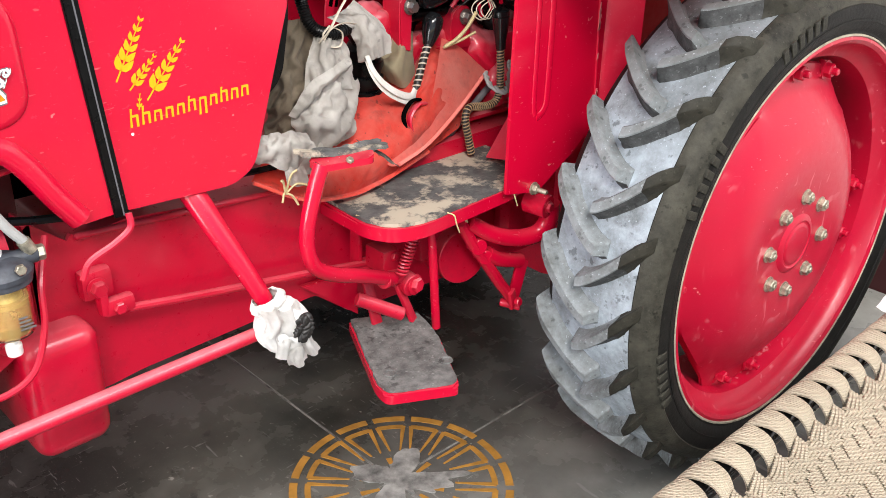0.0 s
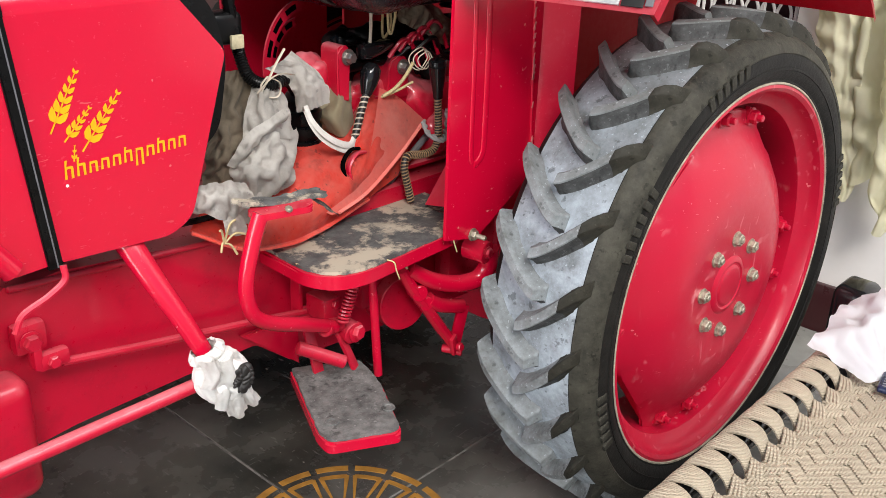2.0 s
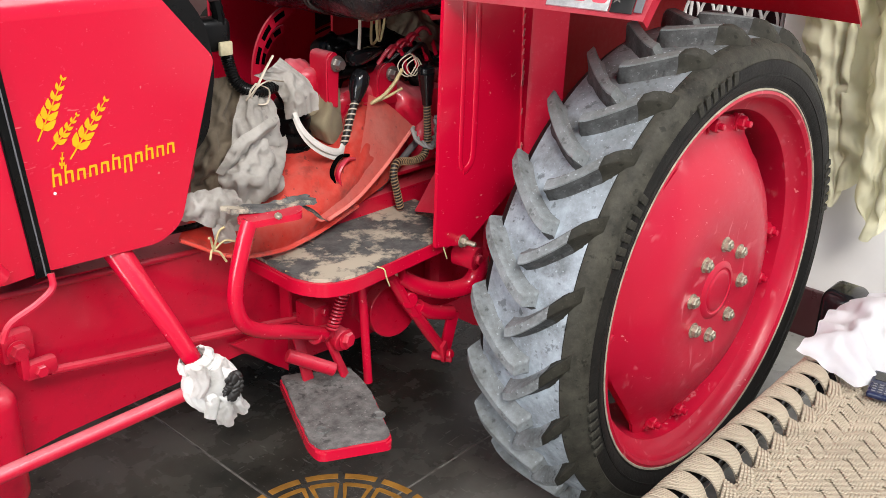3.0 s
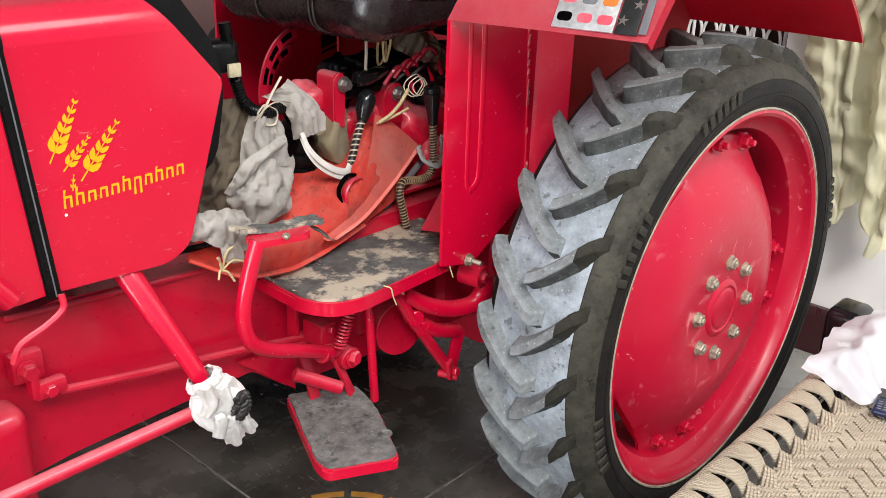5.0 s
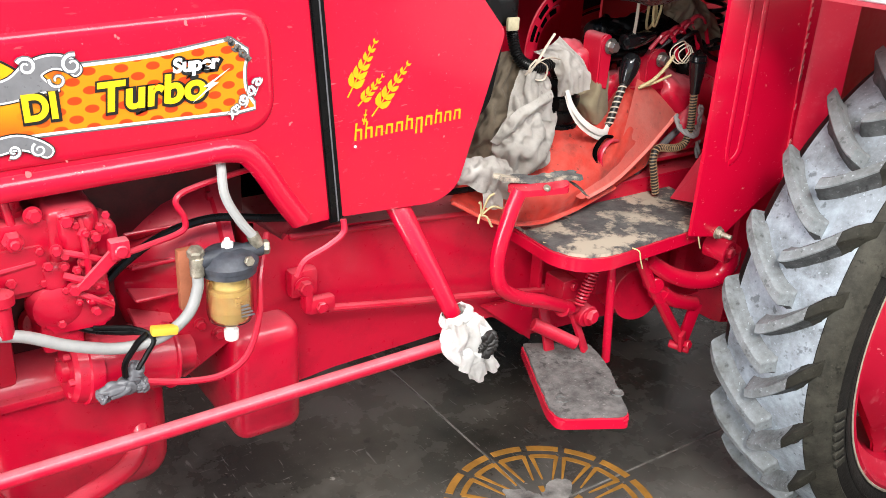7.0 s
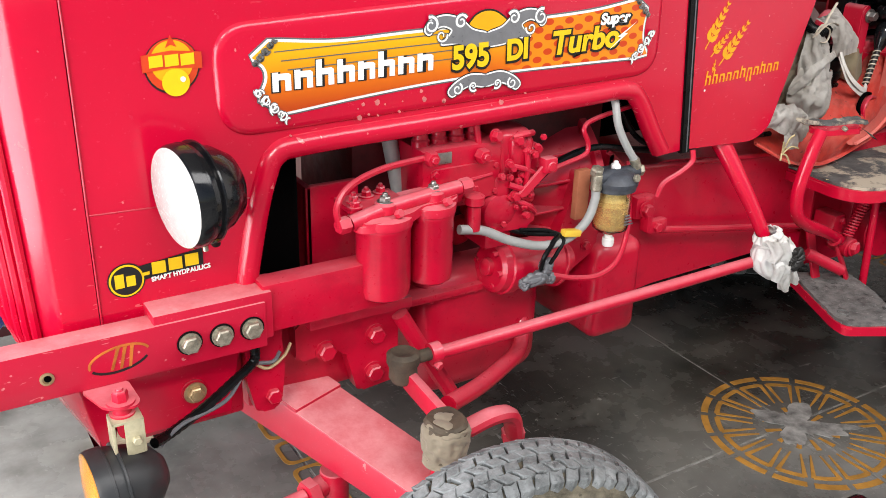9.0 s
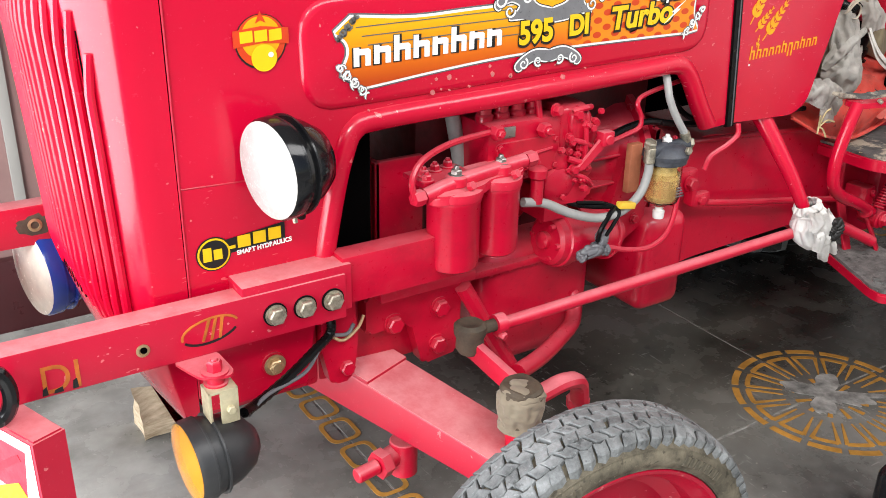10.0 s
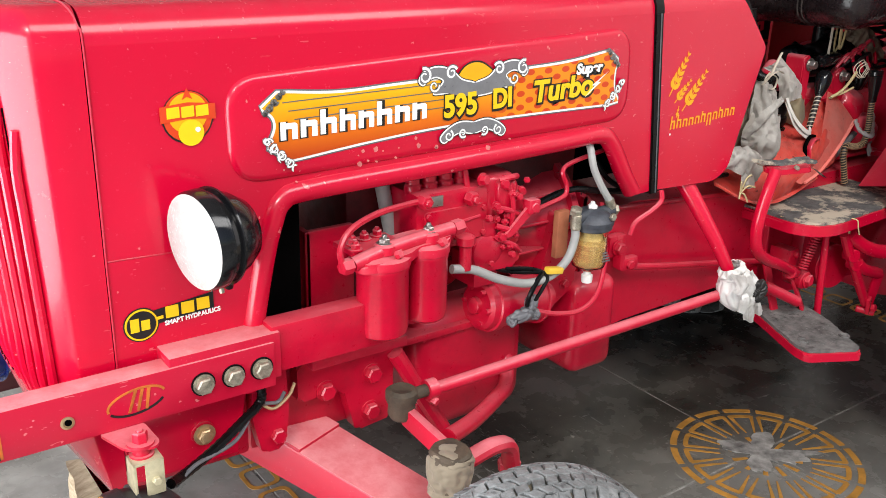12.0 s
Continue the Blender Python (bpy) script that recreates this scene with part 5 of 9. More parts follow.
def front_wheel(c, yaw, flip):
    W = wheel_frame(c, yaw) @ Matrix.Rotation(math.pi if flip else 0, 4, "Z")
    O = W @ OUT
    R, w = 0.307, 0.105
    prof = [(0.240, -0.010), (0.246, 0.000), (0.256, 0.008), (0.268, 0.012), (0.282, 0.009), (0.292, 0.003), (R - 0.006, -0.006), (R - 0.002, -0.02), (R, -w / 2), (R - 0.002, -w + 0.02), (R - 0.006, -w + 0.006),
            (0.292, -w - 0.003), (0.282, -w - 0.009), (0.268, -w - 0.012), (0.256, -w - 0.008), (0.244, -w), (0.230, -w + 0.01), (0.230, -0.016), (0.240, -0.010)]
    wheel = part("front_wheel", turned(B(), prof, O, 96, False), M_FSIDE, tractor, "small front wheel with worn dusty tyre")
    # tread blocks in five uneven rows with sipes between
    rows, count = 6, 76
    V, F = [], []
    rg = random.Random(7)
    step = (w + 0.006) / rows
    for r in range(rows):
        h0 = 0.003 - step * r
        h1 = h0 - step * 0.93
        low = 0.022 if r in (0, rows - 1) else 0.012
        for i in range(count):
            pitch = 2 * math.pi / count
            a0 = pitch * (i + (0.5 if r % 2 else 0)) + rg.uniform(-0.006, 0.006)
            da = pitch * rg.uniform(0.80, 0.94)
            zig = (0.32 if r % 2 else -0.32) * pitch * rg.uniform(0.5, 1.3)
            jog = rg.uniform(0.0005, 0.0038)
            base = len(V)
            for q, lift in ((0.0, -low), (0.0, -0.0022), (0.0016, 0.0)):
                for hh, aa in ((h0 - q, a0 + q * 3), (h0 - q + jog, a0 + da * 0.45), (h0 - q, a0 + da - q * 3), (h1 + q - jog * 0.3, a0 + da + zig - q * 3), (h1 + q + jog, a0 + da * 0.5 + zig), (h1 + q, a0 + zig + q * 3)):
                    edge = min(1.0, abs(hh + w / 2) / (w / 2))
                    rad = R + 0.008 - 0.010 * edge ** 4 + lift
                    V.append((rad * math.cos(aa), -hh, rad * math.sin(aa)))
            F.append([base + 12 + k for k in range(6)])
            for lv in (0, 6):
                for k in range(6):
                    F.append([base + lv + k, base + lv + (k + 1) % 6, base + lv + 6 + (k + 1) % 6, base + lv + 6 + k])
    me = bpy.data.meshes.new("tread")
    me.from_pydata(V, [], F)
    me.materials.append(M_FTREAD)
    tr = part("tread", me, M_FTREAD, wheel, "grey worn tread blocks", W)
    tr["kind"] = "stuff"
    for k, (r, h) in enumerate(((0.252, 0.0045), (0.284, 0.0075))):
        part("sidewall_rib", turned(B(), [(r - 0.003, h - 0.004), (r - 0.002, h + 0.001), (r + 0.002, h + 0.001), (r + 0.003, h - 0.004), (r - 0.003, h - 0.004)], O, 96, False), M_FSIDE, wheel)
    letter = mesh_of("raised_letter", box(B(), (-0.008, -0.0055, -0.004), (0.008, 0.0055, 0.0014), 0.0008, None, 1), M_FSIDE)
    for a0 in (1.1, 2.2, 4.0, 5.4):
        for k in range(7):
            part("raised_letter", letter, M_FSIDE, wheel, "", O @ Matrix.Rotation(a0 - k * 0.055, 4, "Z") @ Matrix.Translation((0.268, 0, 0.0115)))
    rim = [(0.250, -0.001), (0.247, 0.006), (0.241, 0.004), (0.236, -0.008), (0.220, -0.022), (0.215, -0.05), (0.19, -0.062), (0.15, -0.050), (0.11, -0.03), (0.085, -0.026), (0.06, -0.028), (0.05, 0.0), (0.045, 0.02), (0.0, 0.024)]
    part("rim", turned(B(), rim + [(0.0, -0.075), (0.230, -0.075), (0.242, -0.02), (0.250, -0.001)], O, 72, False), M_RIM, wheel, "red front rim")
    nut = B()
    hexbolt(nut, (0, 0, 0), (0, 0, 1), 0.012, 0.014, 0.0, 0.006)
    nut = mesh_of("wheel_nut", nut, M_RIM)
    for i in range(6):
        a = radians(60 * i)
        part("wheel_nut", nut, M_RIM, wheel, "", O @ Matrix.Translation((0.085 * math.cos(a), 0.085 * math.sin(a), -0.027)))
    return wheel


front_wheel((-0.185, 0.972, 0.317), -0.06, False)
front_wheel((-0.185, 2.37, 0.312), -0.06, True)


# ---- front end ----
for side in (0, 1):
    y0, y1 = (1.395, 1.44) if not side else (1.945, 1.99)
    face = y0 if not side else y1
    n = -1 if not side else 1
    rail = part("bumper_rail", box(B(), (-0.965, y0, 0.688), (-0.40, y1, 0.766), 0.004), M_DUSTY, tractor, "dusty red steel bumper rail with bolts")
    part("rail_splice", box(B(), (-0.572, y0 + 0.004 * (1 - side), 0.70), (-0.388, y1 - 0.004 * side + 0.01 * side + 0.02 * (1 - side), 0.780), 0.003), M_DUSTY, rail)
    part("rail_rear", box(B(), (-0.40, y0 + 0.012, 0.704), (-0.165, y1 + 0.012 if not side else y1 - 0.012, 0.787), 0.004), M_RED2, rail)
    if not side:
        for k, x in enumerate((-0.523, -0.473, -0.425)):
            part("washer", turned(B(), [(0.0195, 0), (0.0195, 0.002), (0.012, 0.0025)], frame_along((x, face, 0.727), (x, face + n, 0.727)), 22), M_BLACK, rail)
            part("bolt", hexbolt(B(), (x, face - 0.002, 0.727), (0, n, 0), 0.0145, 0.011, 0.017), M_ZINC, rail, "plated hexagon bolt")
        bm = B()
        turned(bm, [(0.010, 0.0), (0.010, 0.002), (0.0065, 0.003), (0.006, 0.0005), (0.0, 0.0005)], frame_along((-0.726, face, 0.723), (-0.726, face + n, 0.723)), 18)
        part("rail_hole", bm, M_BRASS, rail, "open bolt hole with brass edge")
        part("hole_shadow", turned(B(), [(0.0, 0.001), (0.0055, 0.001), (0.0055, 0.0016), (0.0, 0.0016)], frame_along((-0.7245, face, 0.7235), (-0.7245, face + n, 0.7235)), 16), M_DARK, rail)
        # painted oval mark and letters
        ov = [(-0.626 + 0.043 * math.cos(2 * math.pi * i / 30), face - 0.0008, 0.728 + 0.020 * math.sin(2 * math.pi * i / 30) + 0.1 * 0.043 * math.cos(2 * math.pi * i / 30)) for i in range(31)]
        bm = B()
        tube(bm, ov[1:17], 0.0022, 6, 1)
        for v in bm.verts:
            v.co.y = face - 0.0004 + (v.co.y - face) * 0.25
        part("paint_mark", bm, M_MARK, rail)
        bm = B()
        tube(bm, ov[17:29], 0.0022, 6, 1)
        for v in bm.verts:
            v.co.y = face - 0.0004 + (v.co.y - face) * 0.25
        part("paint_mark", bm, M_VBLACK, rail)
        for k in range(3):
            x = -0.640 + 0.013 * k
            part("paint_mark", slab(B(), [(x, 0.712), (x + 0.004, 0.712), (x + 0.016 - 0.003 * k, 0.746), (x + 0.011 - 0.003 * k, 0.746)], face - 0.001, face), M_MARK, rail)
        text_mesh("DI", 0.062, Matrix.Translation((-0.868, face - 0.0006, 0.694)), M_MARK, rail, "painted_letters", 0.0004, 0.0, 0.94)
        for lo_, hi_ in (((-0.866, 0.693), (-0.858, 0.706)), ((-0.851, 0.693), (-0.838, 0.701)), ((-0.826, 0.693), (-0.818, 0.708))):
            part("paint_mark", slab(B(), [lo_, (hi_[0], lo_[1]), (hi_[0] - 0.001, hi_[1]), (lo_[0] + 0.002, hi_[1] - 0.003)], face - 0.0016, face), M_VBLACK, rail)

    else:
        bm = turned(B(), [(0.013, 0.0), (0.013, 0.002), (0.008, 0.003), (0.007, 0.0005), (0.0, 0.0005)], frame_along((-0.764, y0, 0.728), (-0.764, y0 - 1, 0.728)), 18)
        part("rail_hole", bm, M_BRASS, rail, "rusty bolt hole")
        stain = [(-0.764 + 0.034 * (1 + 0.35 * noise.noise(Vector((2 * math.cos(a), 2 * math.sin(a), 3)))) * math.cos(a), 0.728 + 0.020 * (1 + 0.4 * noise.noise(Vector((3 * math.cos(a), 3 * math.sin(a), 5)))) * math.sin(a)) for a in [2 * math.pi * i / 24 for i in range(24)]]
        part("rust_stain", slab(B(), stain, y0 - 0.0006, y0 + 0.001), M_BOOT, rail, "dark rust stain round the hole")

wing_plan = [(-0.899, 1.296), (-0.985, 1.490), (-0.998, YC), (-0.985, 2 * YC - 1.490), (-0.899, 2 * YC - 1.296), (-0.856, 2 * YC - 1.313), (-0.930, 2 * YC - 1.490), (-0.942, YC), (-0.930, 1.490), (-0.856, 1.313)]
beam = part("bumper_beam", plate_xy(B(), wing_plan, 0.500, 0.6875, 0.003), M_DUSTY, tractor, "red swept transverse bumper beam with reflective sticker")
pts = [(-0.928 + 0.020 * math.sin(2 * math.pi * i / 20), 1.352, 0.736 + 0.036 * math.cos(2 * math.pi * i / 20)) for i in range(21)]
part("hook_ring", tube(B(), pts, 0.0105, 10, 2), M_BLKGLOSS, beam, "black iron ring")


def sticker(poly, lift, material, label=""):
    """A flat print on the front of the beam's swept wing, outlined in reach along the wing and in height."""
    bm = B()
    along, out = Vector((-0.405, 0.914, 0.0)), Vector((-0.914, -0.405, 0.0))
    lo, hi = ([bm.verts.new(Vector((-0.899, 1.296, z)) + along * s + out * (lift + k)) for s, z in poly] for k in (0.0004, 0.0009))
    bm.faces.new(lo)
    bm.faces.new(hi[::-1])
    for i in range(len(poly)):
        j = (i + 1) % len(poly)
        bm.faces.new((lo[i], hi[i], hi[j], lo[j]))
    bmesh.ops.recalc_face_normals(bm, faces=bm.faces[:])
    part("reflective_sticker", bm, material, beam, label)


sticker([(0.006, 0.512), (0.190, 0.512), (0.190, 0.682), (0.006, 0.682)], 0.0, M_WHITE, "white reflective sticker with red and yellow shapes")
sticker([(0.034, 0.585), (0.190, 0.600), (0.190, 0.666), (0.020, 0.666)], 0.0006, M_PINK)
sticker([(0.032, 0.648), (0.038, 0.656), (0.105, 0.612), (0.098, 0.602)], 0.0012, M_RIM)
sticker([(0.048, 0.606), (0.006, 0.560), (0.080, 0.540), (0.120, 0.570)], 0.0012, M_YELLOW)

# support casting under the nose and the engine carrier
bm = B()
box(bm, (-0.62, 1.468, 0.53), (-0.42, 1.91, 0.70), 0.01)
carrier = part("front_support", bm, M_RED2, tractor, "red cast front support")
part("bolt", hexbolt(B(), (-0.508, 1.447, 0.606), (0, -1, 0), 0.0135, 0.010, 0.0185, 0.0, True), M_BRASS, carrier)
part("bolt_pad", turned(B(), [(0.020, 0.0), (0.021, 0.02)], frame_along((-0.508, 1.469, 0.606), (-0.508, 1.40, 0.606)), 20), M_RED2, carrier)
bm = B()
slab(bm, rounded([(-0.415, 0.775), (-0.36, 0.775), (-0.352, 0.60), (-0.362, 0.53), (-0.405, 0.53), (-0.42, 0.60)], 0.012), 1.452, 1.475, 0.004)
part("hanger_plate", bm, M_RED2, carrier)
part("bolt", hexbolt(B(), (-0.375, 1.452, 0.558), (0, -1, 0), 0.014, 0.011), M_RED2, carrier)
bm = B()
slab(bm, rounded([(-0.318, 0.664), (-0.115, 0.664), (-0.118, 0.50), (-0.20, 0.492), (-0.225, 0.59), (-0.318, 0.585)], 0.012), 1.486, 1.515, 0.005)
side_plate = part("side_plate", bm, M_RED2, tractor, "red bolted side plate of the engine carrier")
for x, z in ((-0.164, 0.605), (-0.262, 0.597), (-0.168, 0.528)):
    part("bolt", hexbolt(B(), (x, 1.486, z), (0, -1, 0), 0.0165, 0.014, 0.02), M_RED2, side_plate)
bm = B()
box(bm, (-0.30, 1.462, 0.655), (-0.10, 1.50, 0.676), 0.004)
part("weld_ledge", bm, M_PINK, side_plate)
bm = B()
rg = random.Random(3)
for i in range(16):
    x = -0.285 + i * 0.0085
    turned(bm, [(0.0, -0.004), (0.0045, -0.002), (0.005, 0.002), (0.0, 0.005)], Matrix.Translation((x, 1.463, 0.677 + rg.uniform(-0.001, 0.001))), 8)
part("weld_bead", bm, M_PINK, side_plate)["kind"] = "stuff"
part("engine_carrier", box(B(), (-0.40, 1.516, 0.50), (-0.135, 1.86, 0.70), 0.012), M_RED2, tractor)
part("carrier_strut", tube(B(), [(-0.12, 1.475, 0.640), (-0.06, 1.465, 0.53), (0.0, 1.455, 0.425)], 0.016, 10, 4), M_RED2, tractor, "red strut beside the sump")

# axle beam, kingpin, steering links
A, Bb = Vector((-0.335, 1.60, 0.485)), Vector((-0.165, 1.15, 0.405))
m = frame_along(A, Bb)
bm = box(B(), (-0.062, -0.05, -0.30), (0.062, 0.05, (Bb - A).length), 0.008)
for v in bm.verts:
    if v.co.z > 0.1:
        v.co.x *= 0.85
        v.co.y = 0.05 + (v.co.y - 0.05) * 0.58
bm.transform(m)
axle = part("front_axle", bm, M_DUSTY, tractor, "dusty red box-section front axle")
part("axle_pad", box(B(), (-0.056, 0.045, -0.02), (0.056, 0.056, 0.135), 0.004, m), M_DUSTY, axle, "welded pad plate")
bm = B()
rod(bm, (-0.345, 1.40, 0.370), (-0.27, 1.42, 0.375), 0.020)
rod(bm, (-0.39, 1.395, 0.368), (-0.345, 1.40, 0.370), 0.014)
turned(bm, [(0.027, 0), (0.027, 0.02)], frame_along((-0.345, 1.40, 0.370), (-0.3, 1.41, 0.372)), 6)
rod(bm, (-0.285, 1.41, 0.40), (-0.285, 1.41, 0.33), 0.026)
part("axle_stub", bm, M_PINK, axle, "red stub with hexagon collar under the axle")
bm = B()
turned(bm, [(0.036, 0.0), (0.043, 0.010), (0.040, 0.022), (0.045, 0.034), (0.046, 0.048), (0.042, 0.058), (0.047, 0.068), (0.048, 0.082), (0.044, 0.09), (0.046, 0.098), (0.040, 0.106), (0.0, 0.107)], Matrix.Translation((-0.178, 1.213, 0.513)) @ Matrix.Diagonal((0.78, 0.78, 0.70, 1.0)), 22)
for v in bm.verts:
    v.co += 0.004 * noise.noise_vector(v.co * 40)
part("boot_cap", heap(B(), (-0.178, 1.206, 0.577), (0.034, 0.031, 0.014), (8, 6, 0), 0.16, 2.2, 9.0, (1, 1, 1), 4), M_MUDCLOTH, axle, "dried mud and cloth capping the boot")
boot = part("kingpin_boot", bm, M_BOOT, axle, "muddy rubber boot over the kingpin")
rings_ = []
for h, r in ((0.510, 0.036), (0.522, 0.034), (0.538, 0.037), (0.555, 0.038), (0.570, 0.037), (0.582, 0.028)):
    rings_.append([(-0.178 + r * math.cos(2 * math.pi * i / 10 + 1.2), 1.213 + r * math.sin(2 * math.pi * i / 10 + 1.2), h) for i in range(11)])
part("wrapped_cloth", drape(rings_, 96, 48, (1.12, 1.10), 101, 0.0015, 150, 0.03, 3, True, 2), M_MUDCLOTH, boot, "dark muddy cloth wrapped round the boot", angle=80)
bm = B()
rod(bm, (-0.160, 1.20, 0.30), (-0.176, 1.213, 0.53), 0.029)
rod(bm, (-0.155, 1.20, 0.34), (-0.19, 1.0, 0.33), 0.03)
part("kingpin", bm, M_RED2, axle)
bm = B()
box(bm, (-0.02, -0.009, 0.0), (0.02, 0.009, 0.175), 0.005, frame_along((-0.145, 1.40, 0.553), (-0.15, 1.24, 0.545)) @ Matrix.Rotation(radians(90), 4, "Z") @ Matrix.Rotation(0, 4, "Y"))
part("steering_arm", bm, M_PINK, axle)
bm = B()
tube(bm, [(-0.13, 1.225, 0.545), (-0.08, 1.222, 0.556), (-0.035, 1.235, 0.535), (-0.012, 1.25, 0.48)], 0.018, 10, 6, 0.8)
part("track_arm", bm, M_PINK, axle)
bm = B()
turned(bm, [(0.020, -0.02), (0.022, 0.0), (0.014, 0.004), (0.015, 0.02), (0.011, 0.022), (0.009, 0.03), (0, 0.032)], Matrix.Translation((-0.006, 1.262, 0.478)), 8)
part("castle_nut", bm, M_PINK, axle)
bm = B()
tube(bm, [(-0.12, 1.30, 0.545), (-0.02, 1.355, 0.522), (0.08, 1.42, 0.502), (0.150, 1.47, 0.490), (0.183, 1.505, 0.505), (0.195, 1.54, 0.56), (0.20, 1.56, 0.62)], 0.0165, 12, 6)
part("tie_rod", bm, M_RED2, axle, "bent red pipe")
link = part("drag_link", rod(B(), (-0.085, 1.401, 0.585), (0.735, 1.383, 0.606), 0.0125, 16), M_PINK, tractor, "long red drag link rod")
bm = B()
turned(bm, [(0.020, 0.0), (0.026, 0.010), (0.025, 0.028), (0.030, 0.040), (0.030, 0.054), (0.022, 0.060), (0.01, 0.058), (0, 0.056)], Matrix.Translation((-0.152, 1.401, 0.548)), 20)
part("ball_joint_boot", bm, M_BOOT, link, "muddy rubber ball joint boot")
bm = B()
rod(bm, (-0.135, 1.401, 0.588), (-0.095, 1.401, 0.588), 0.012)
part("joint_neck", bm, M_BOOT, link)
bm = B()
turned(bm, [(0.019, 0), (0.019, 0.02)], frame_along((-0.098, 1.401, 0.588), (-0.07, 1.4, 0.589)), 20)
box(bm, (-0.095, 1.393, 0.562), (-0.082, 1.41, 0.588), 0.003)
hexbolt(bm, (-0.088, 1.394, 0.568), (0.3, -1, -0.2), 0.008, 0.012)
part("clamp", bm, M_PINK, link)


# ---- lamps ----
def round_lamp(name, at, face, r, depth, shell, lens_mat, label, tilt=0.0):
    """A bowl-shaped lamp with a rim and lens that faces along face."""
    at, face = Vector(at), Vector(face).normalized()
    m = frame_along(at, at + face)
    bowl = [(0.0, -depth), (r * 0.35, -depth * 0.97), (r * 0.65, -depth * 0.84), (r * 0.86, -depth * 0.60), (r * 0.97, -depth * 0.33), (r * 1.0, -depth * 0.22), (r * 1.0, -depth * 0.2), (r * 1.03, -depth * 0.19),
            (r * 1.03, -0.004), (r * 0.99, 0.002), (r * 0.93, 0.002), (r * 0.92, -0.004), (r * 0.85, -depth * 0.3), (0.0, -depth * 0.6)]
    lamp = part(name, turned(B(), bowl, m, 40), shell, tractor, label)
    for d in (0.19, 0.36):
        part("seam_ring", turned(B(), [(r * 0.99, -depth * d - 0.003), (r * 1.035, -depth * d - 0.002), (r * 1.035, -depth * d + 0.001), (r * 0.99, -depth * d + 0.002)], m, 40), shell, lamp)
    lens = [(r * 0.985, 0.0025), (r * 0.8, r * 0.07), (r * 0.5, r * 0.13), (0.0, r * 0.16), (0.0, r * 0.13), (r * 0.5, r * 0.10), (r * 0.8, r * 0.04), (r * 0.97, -0.003), (r * 0.985, 0.0025)]
    ob = part("lens", turned(B(), lens, m, 40, False), lens_mat, lamp)
    if lens_mat is M_AMBER:
        ob.visible_shadow = False
        refl = [(r * 0.91, -0.006), (r * 0.7, -depth * 0.32), (r * 0.3, -depth * 0.5), (0.0, -depth * 0.52)]
        part("reflector", turned(B(), refl, m, 40, False), M_CHROME, lamp)
        part("bulb", turned(B(), [(0, -0.01), (0.007, -0.012), (0.009, -0.02), (0.006, -0.035), (0.006, -0.05)], m, 14), M_GOLD, lamp)
    return lamp


head = round_lamp("headlamp", (-0.528, 1.372, 0.967), (-0.982, -0.185, -0.03), 0.0725, 0.098, M_BLKGLOSS, M_LENS, "round black headlamp with white frosted lens")
bm = B()
rod(bm, (-0.475, 1.385, 0.905), (-0.47, 1.40, 0.875), 0.007)
rod(bm, (-0.47, 1.40, 0.885), (-0.44, 1.455, 0.90), 0.008)
part("lamp_bracket", bm, M_BLACK, head)
part("lamp_screw", hexbolt(B(), (-0.497, 1.362, 0.893), (0, -0.3, -1), 0.004, 0.008), M_ZINC, head)
amber = round_lamp("indicator_lamp", (-0.697, 1.328, 0.560), (-0.998, -0.06, -0.02), 0.061, 0.108, M_LAMP, M_AMBER, "round dark grey indicator lamp with amber lens")
bm = B()
box(bm, (-0.662, 1.318, 0.620), (-0.657, 1.352, 0.670), 0.002)
box(bm, (-0.622, 1.318, 0.612), (-0.617, 1.352, 0.670), 0.002)
box(bm, (-0.662, 1.318, 0.665), (-0.617, 1.352, 0.670), 0.002)
box(bm, (-0.645, 1.318, 0.612), (-0.619, 1.322, 0.667), 0.002)
part("lamp_bracket", bm, M_OLIVE, amber, "khaki painted clip bracket")
part("bracket_screw", hexbolt(B(), (-0.630, 1.318, 0.636), (0, -1, 0), 0.007, 0.007), M_OLIVE, amber)
bm = B()
plate_xy(bm, rounded([(-0.685, 1.40), (-0.665, 1.335), (-0.625, 1.322), (-0.615, 1.335), (-0.618, 1.40)], 0.012), 0.6845, 0.6885)
part("mount_plate", bm, M_PINK, amber)
bm = B()
turned(bm, [(0.018, 0.670), (0.018, 0.673), (0.013, 0.673), (0.013, 0.688), (0.020, 0.688), (0.020, 0.692)], Matrix.Translation((-0.641, 1.343, 0)), 20)
hexbolt(bm, (-0.641, 1.343, 0.692), (0, 0, 1), 0.0115, 0.016, 0.0, 0.003)
part("mount_bolt", bm, M_PINK, amber, "dusty mounting bolt and nut")
blue = round_lamp("side_lamp", (-0.775, 1.985, 0.618), (-0.97, -0.22, 0.0), 0.088, 0.125, M_BLUE, M_CREAM, "round blue lamp with cream lens")
part("lamp_bracket", box(B(), (-0.76, 1.96, 0.69), (-0.70, 2.0, 0.72), 0.003), M_BLUE, blue)

# cable from the lamp up to the rail
bm = B()
tube(bm, [(-0.60, 1.35, 0.60), (-0.57, 1.375, 0.592), (-0.51, 1.40, 0.603), (-0.45, 1.425, 0.622), (-0.41, 1.44, 0.64), (-0.405, 1.447, 0.67)], 0.0075, 8, 10, 1.0, 0.14, 2)
part("lamp_cable", bm, M_BLACK, tractor, "black corrugated cable sleeve")
bm = B()
tube(bm, [(-0.59, 1.36, 0.585), (-0.55, 1.378, 0.60), (-0.47, 1.41, 0.60), (-0.42, 1.435, 0.635), (-0.375, 1.448, 0.625), (-0.36, 1.45, 0.64)], 0.0035, 6, 8)
part("lamp_wire", bm, M_GREYV, tractor)
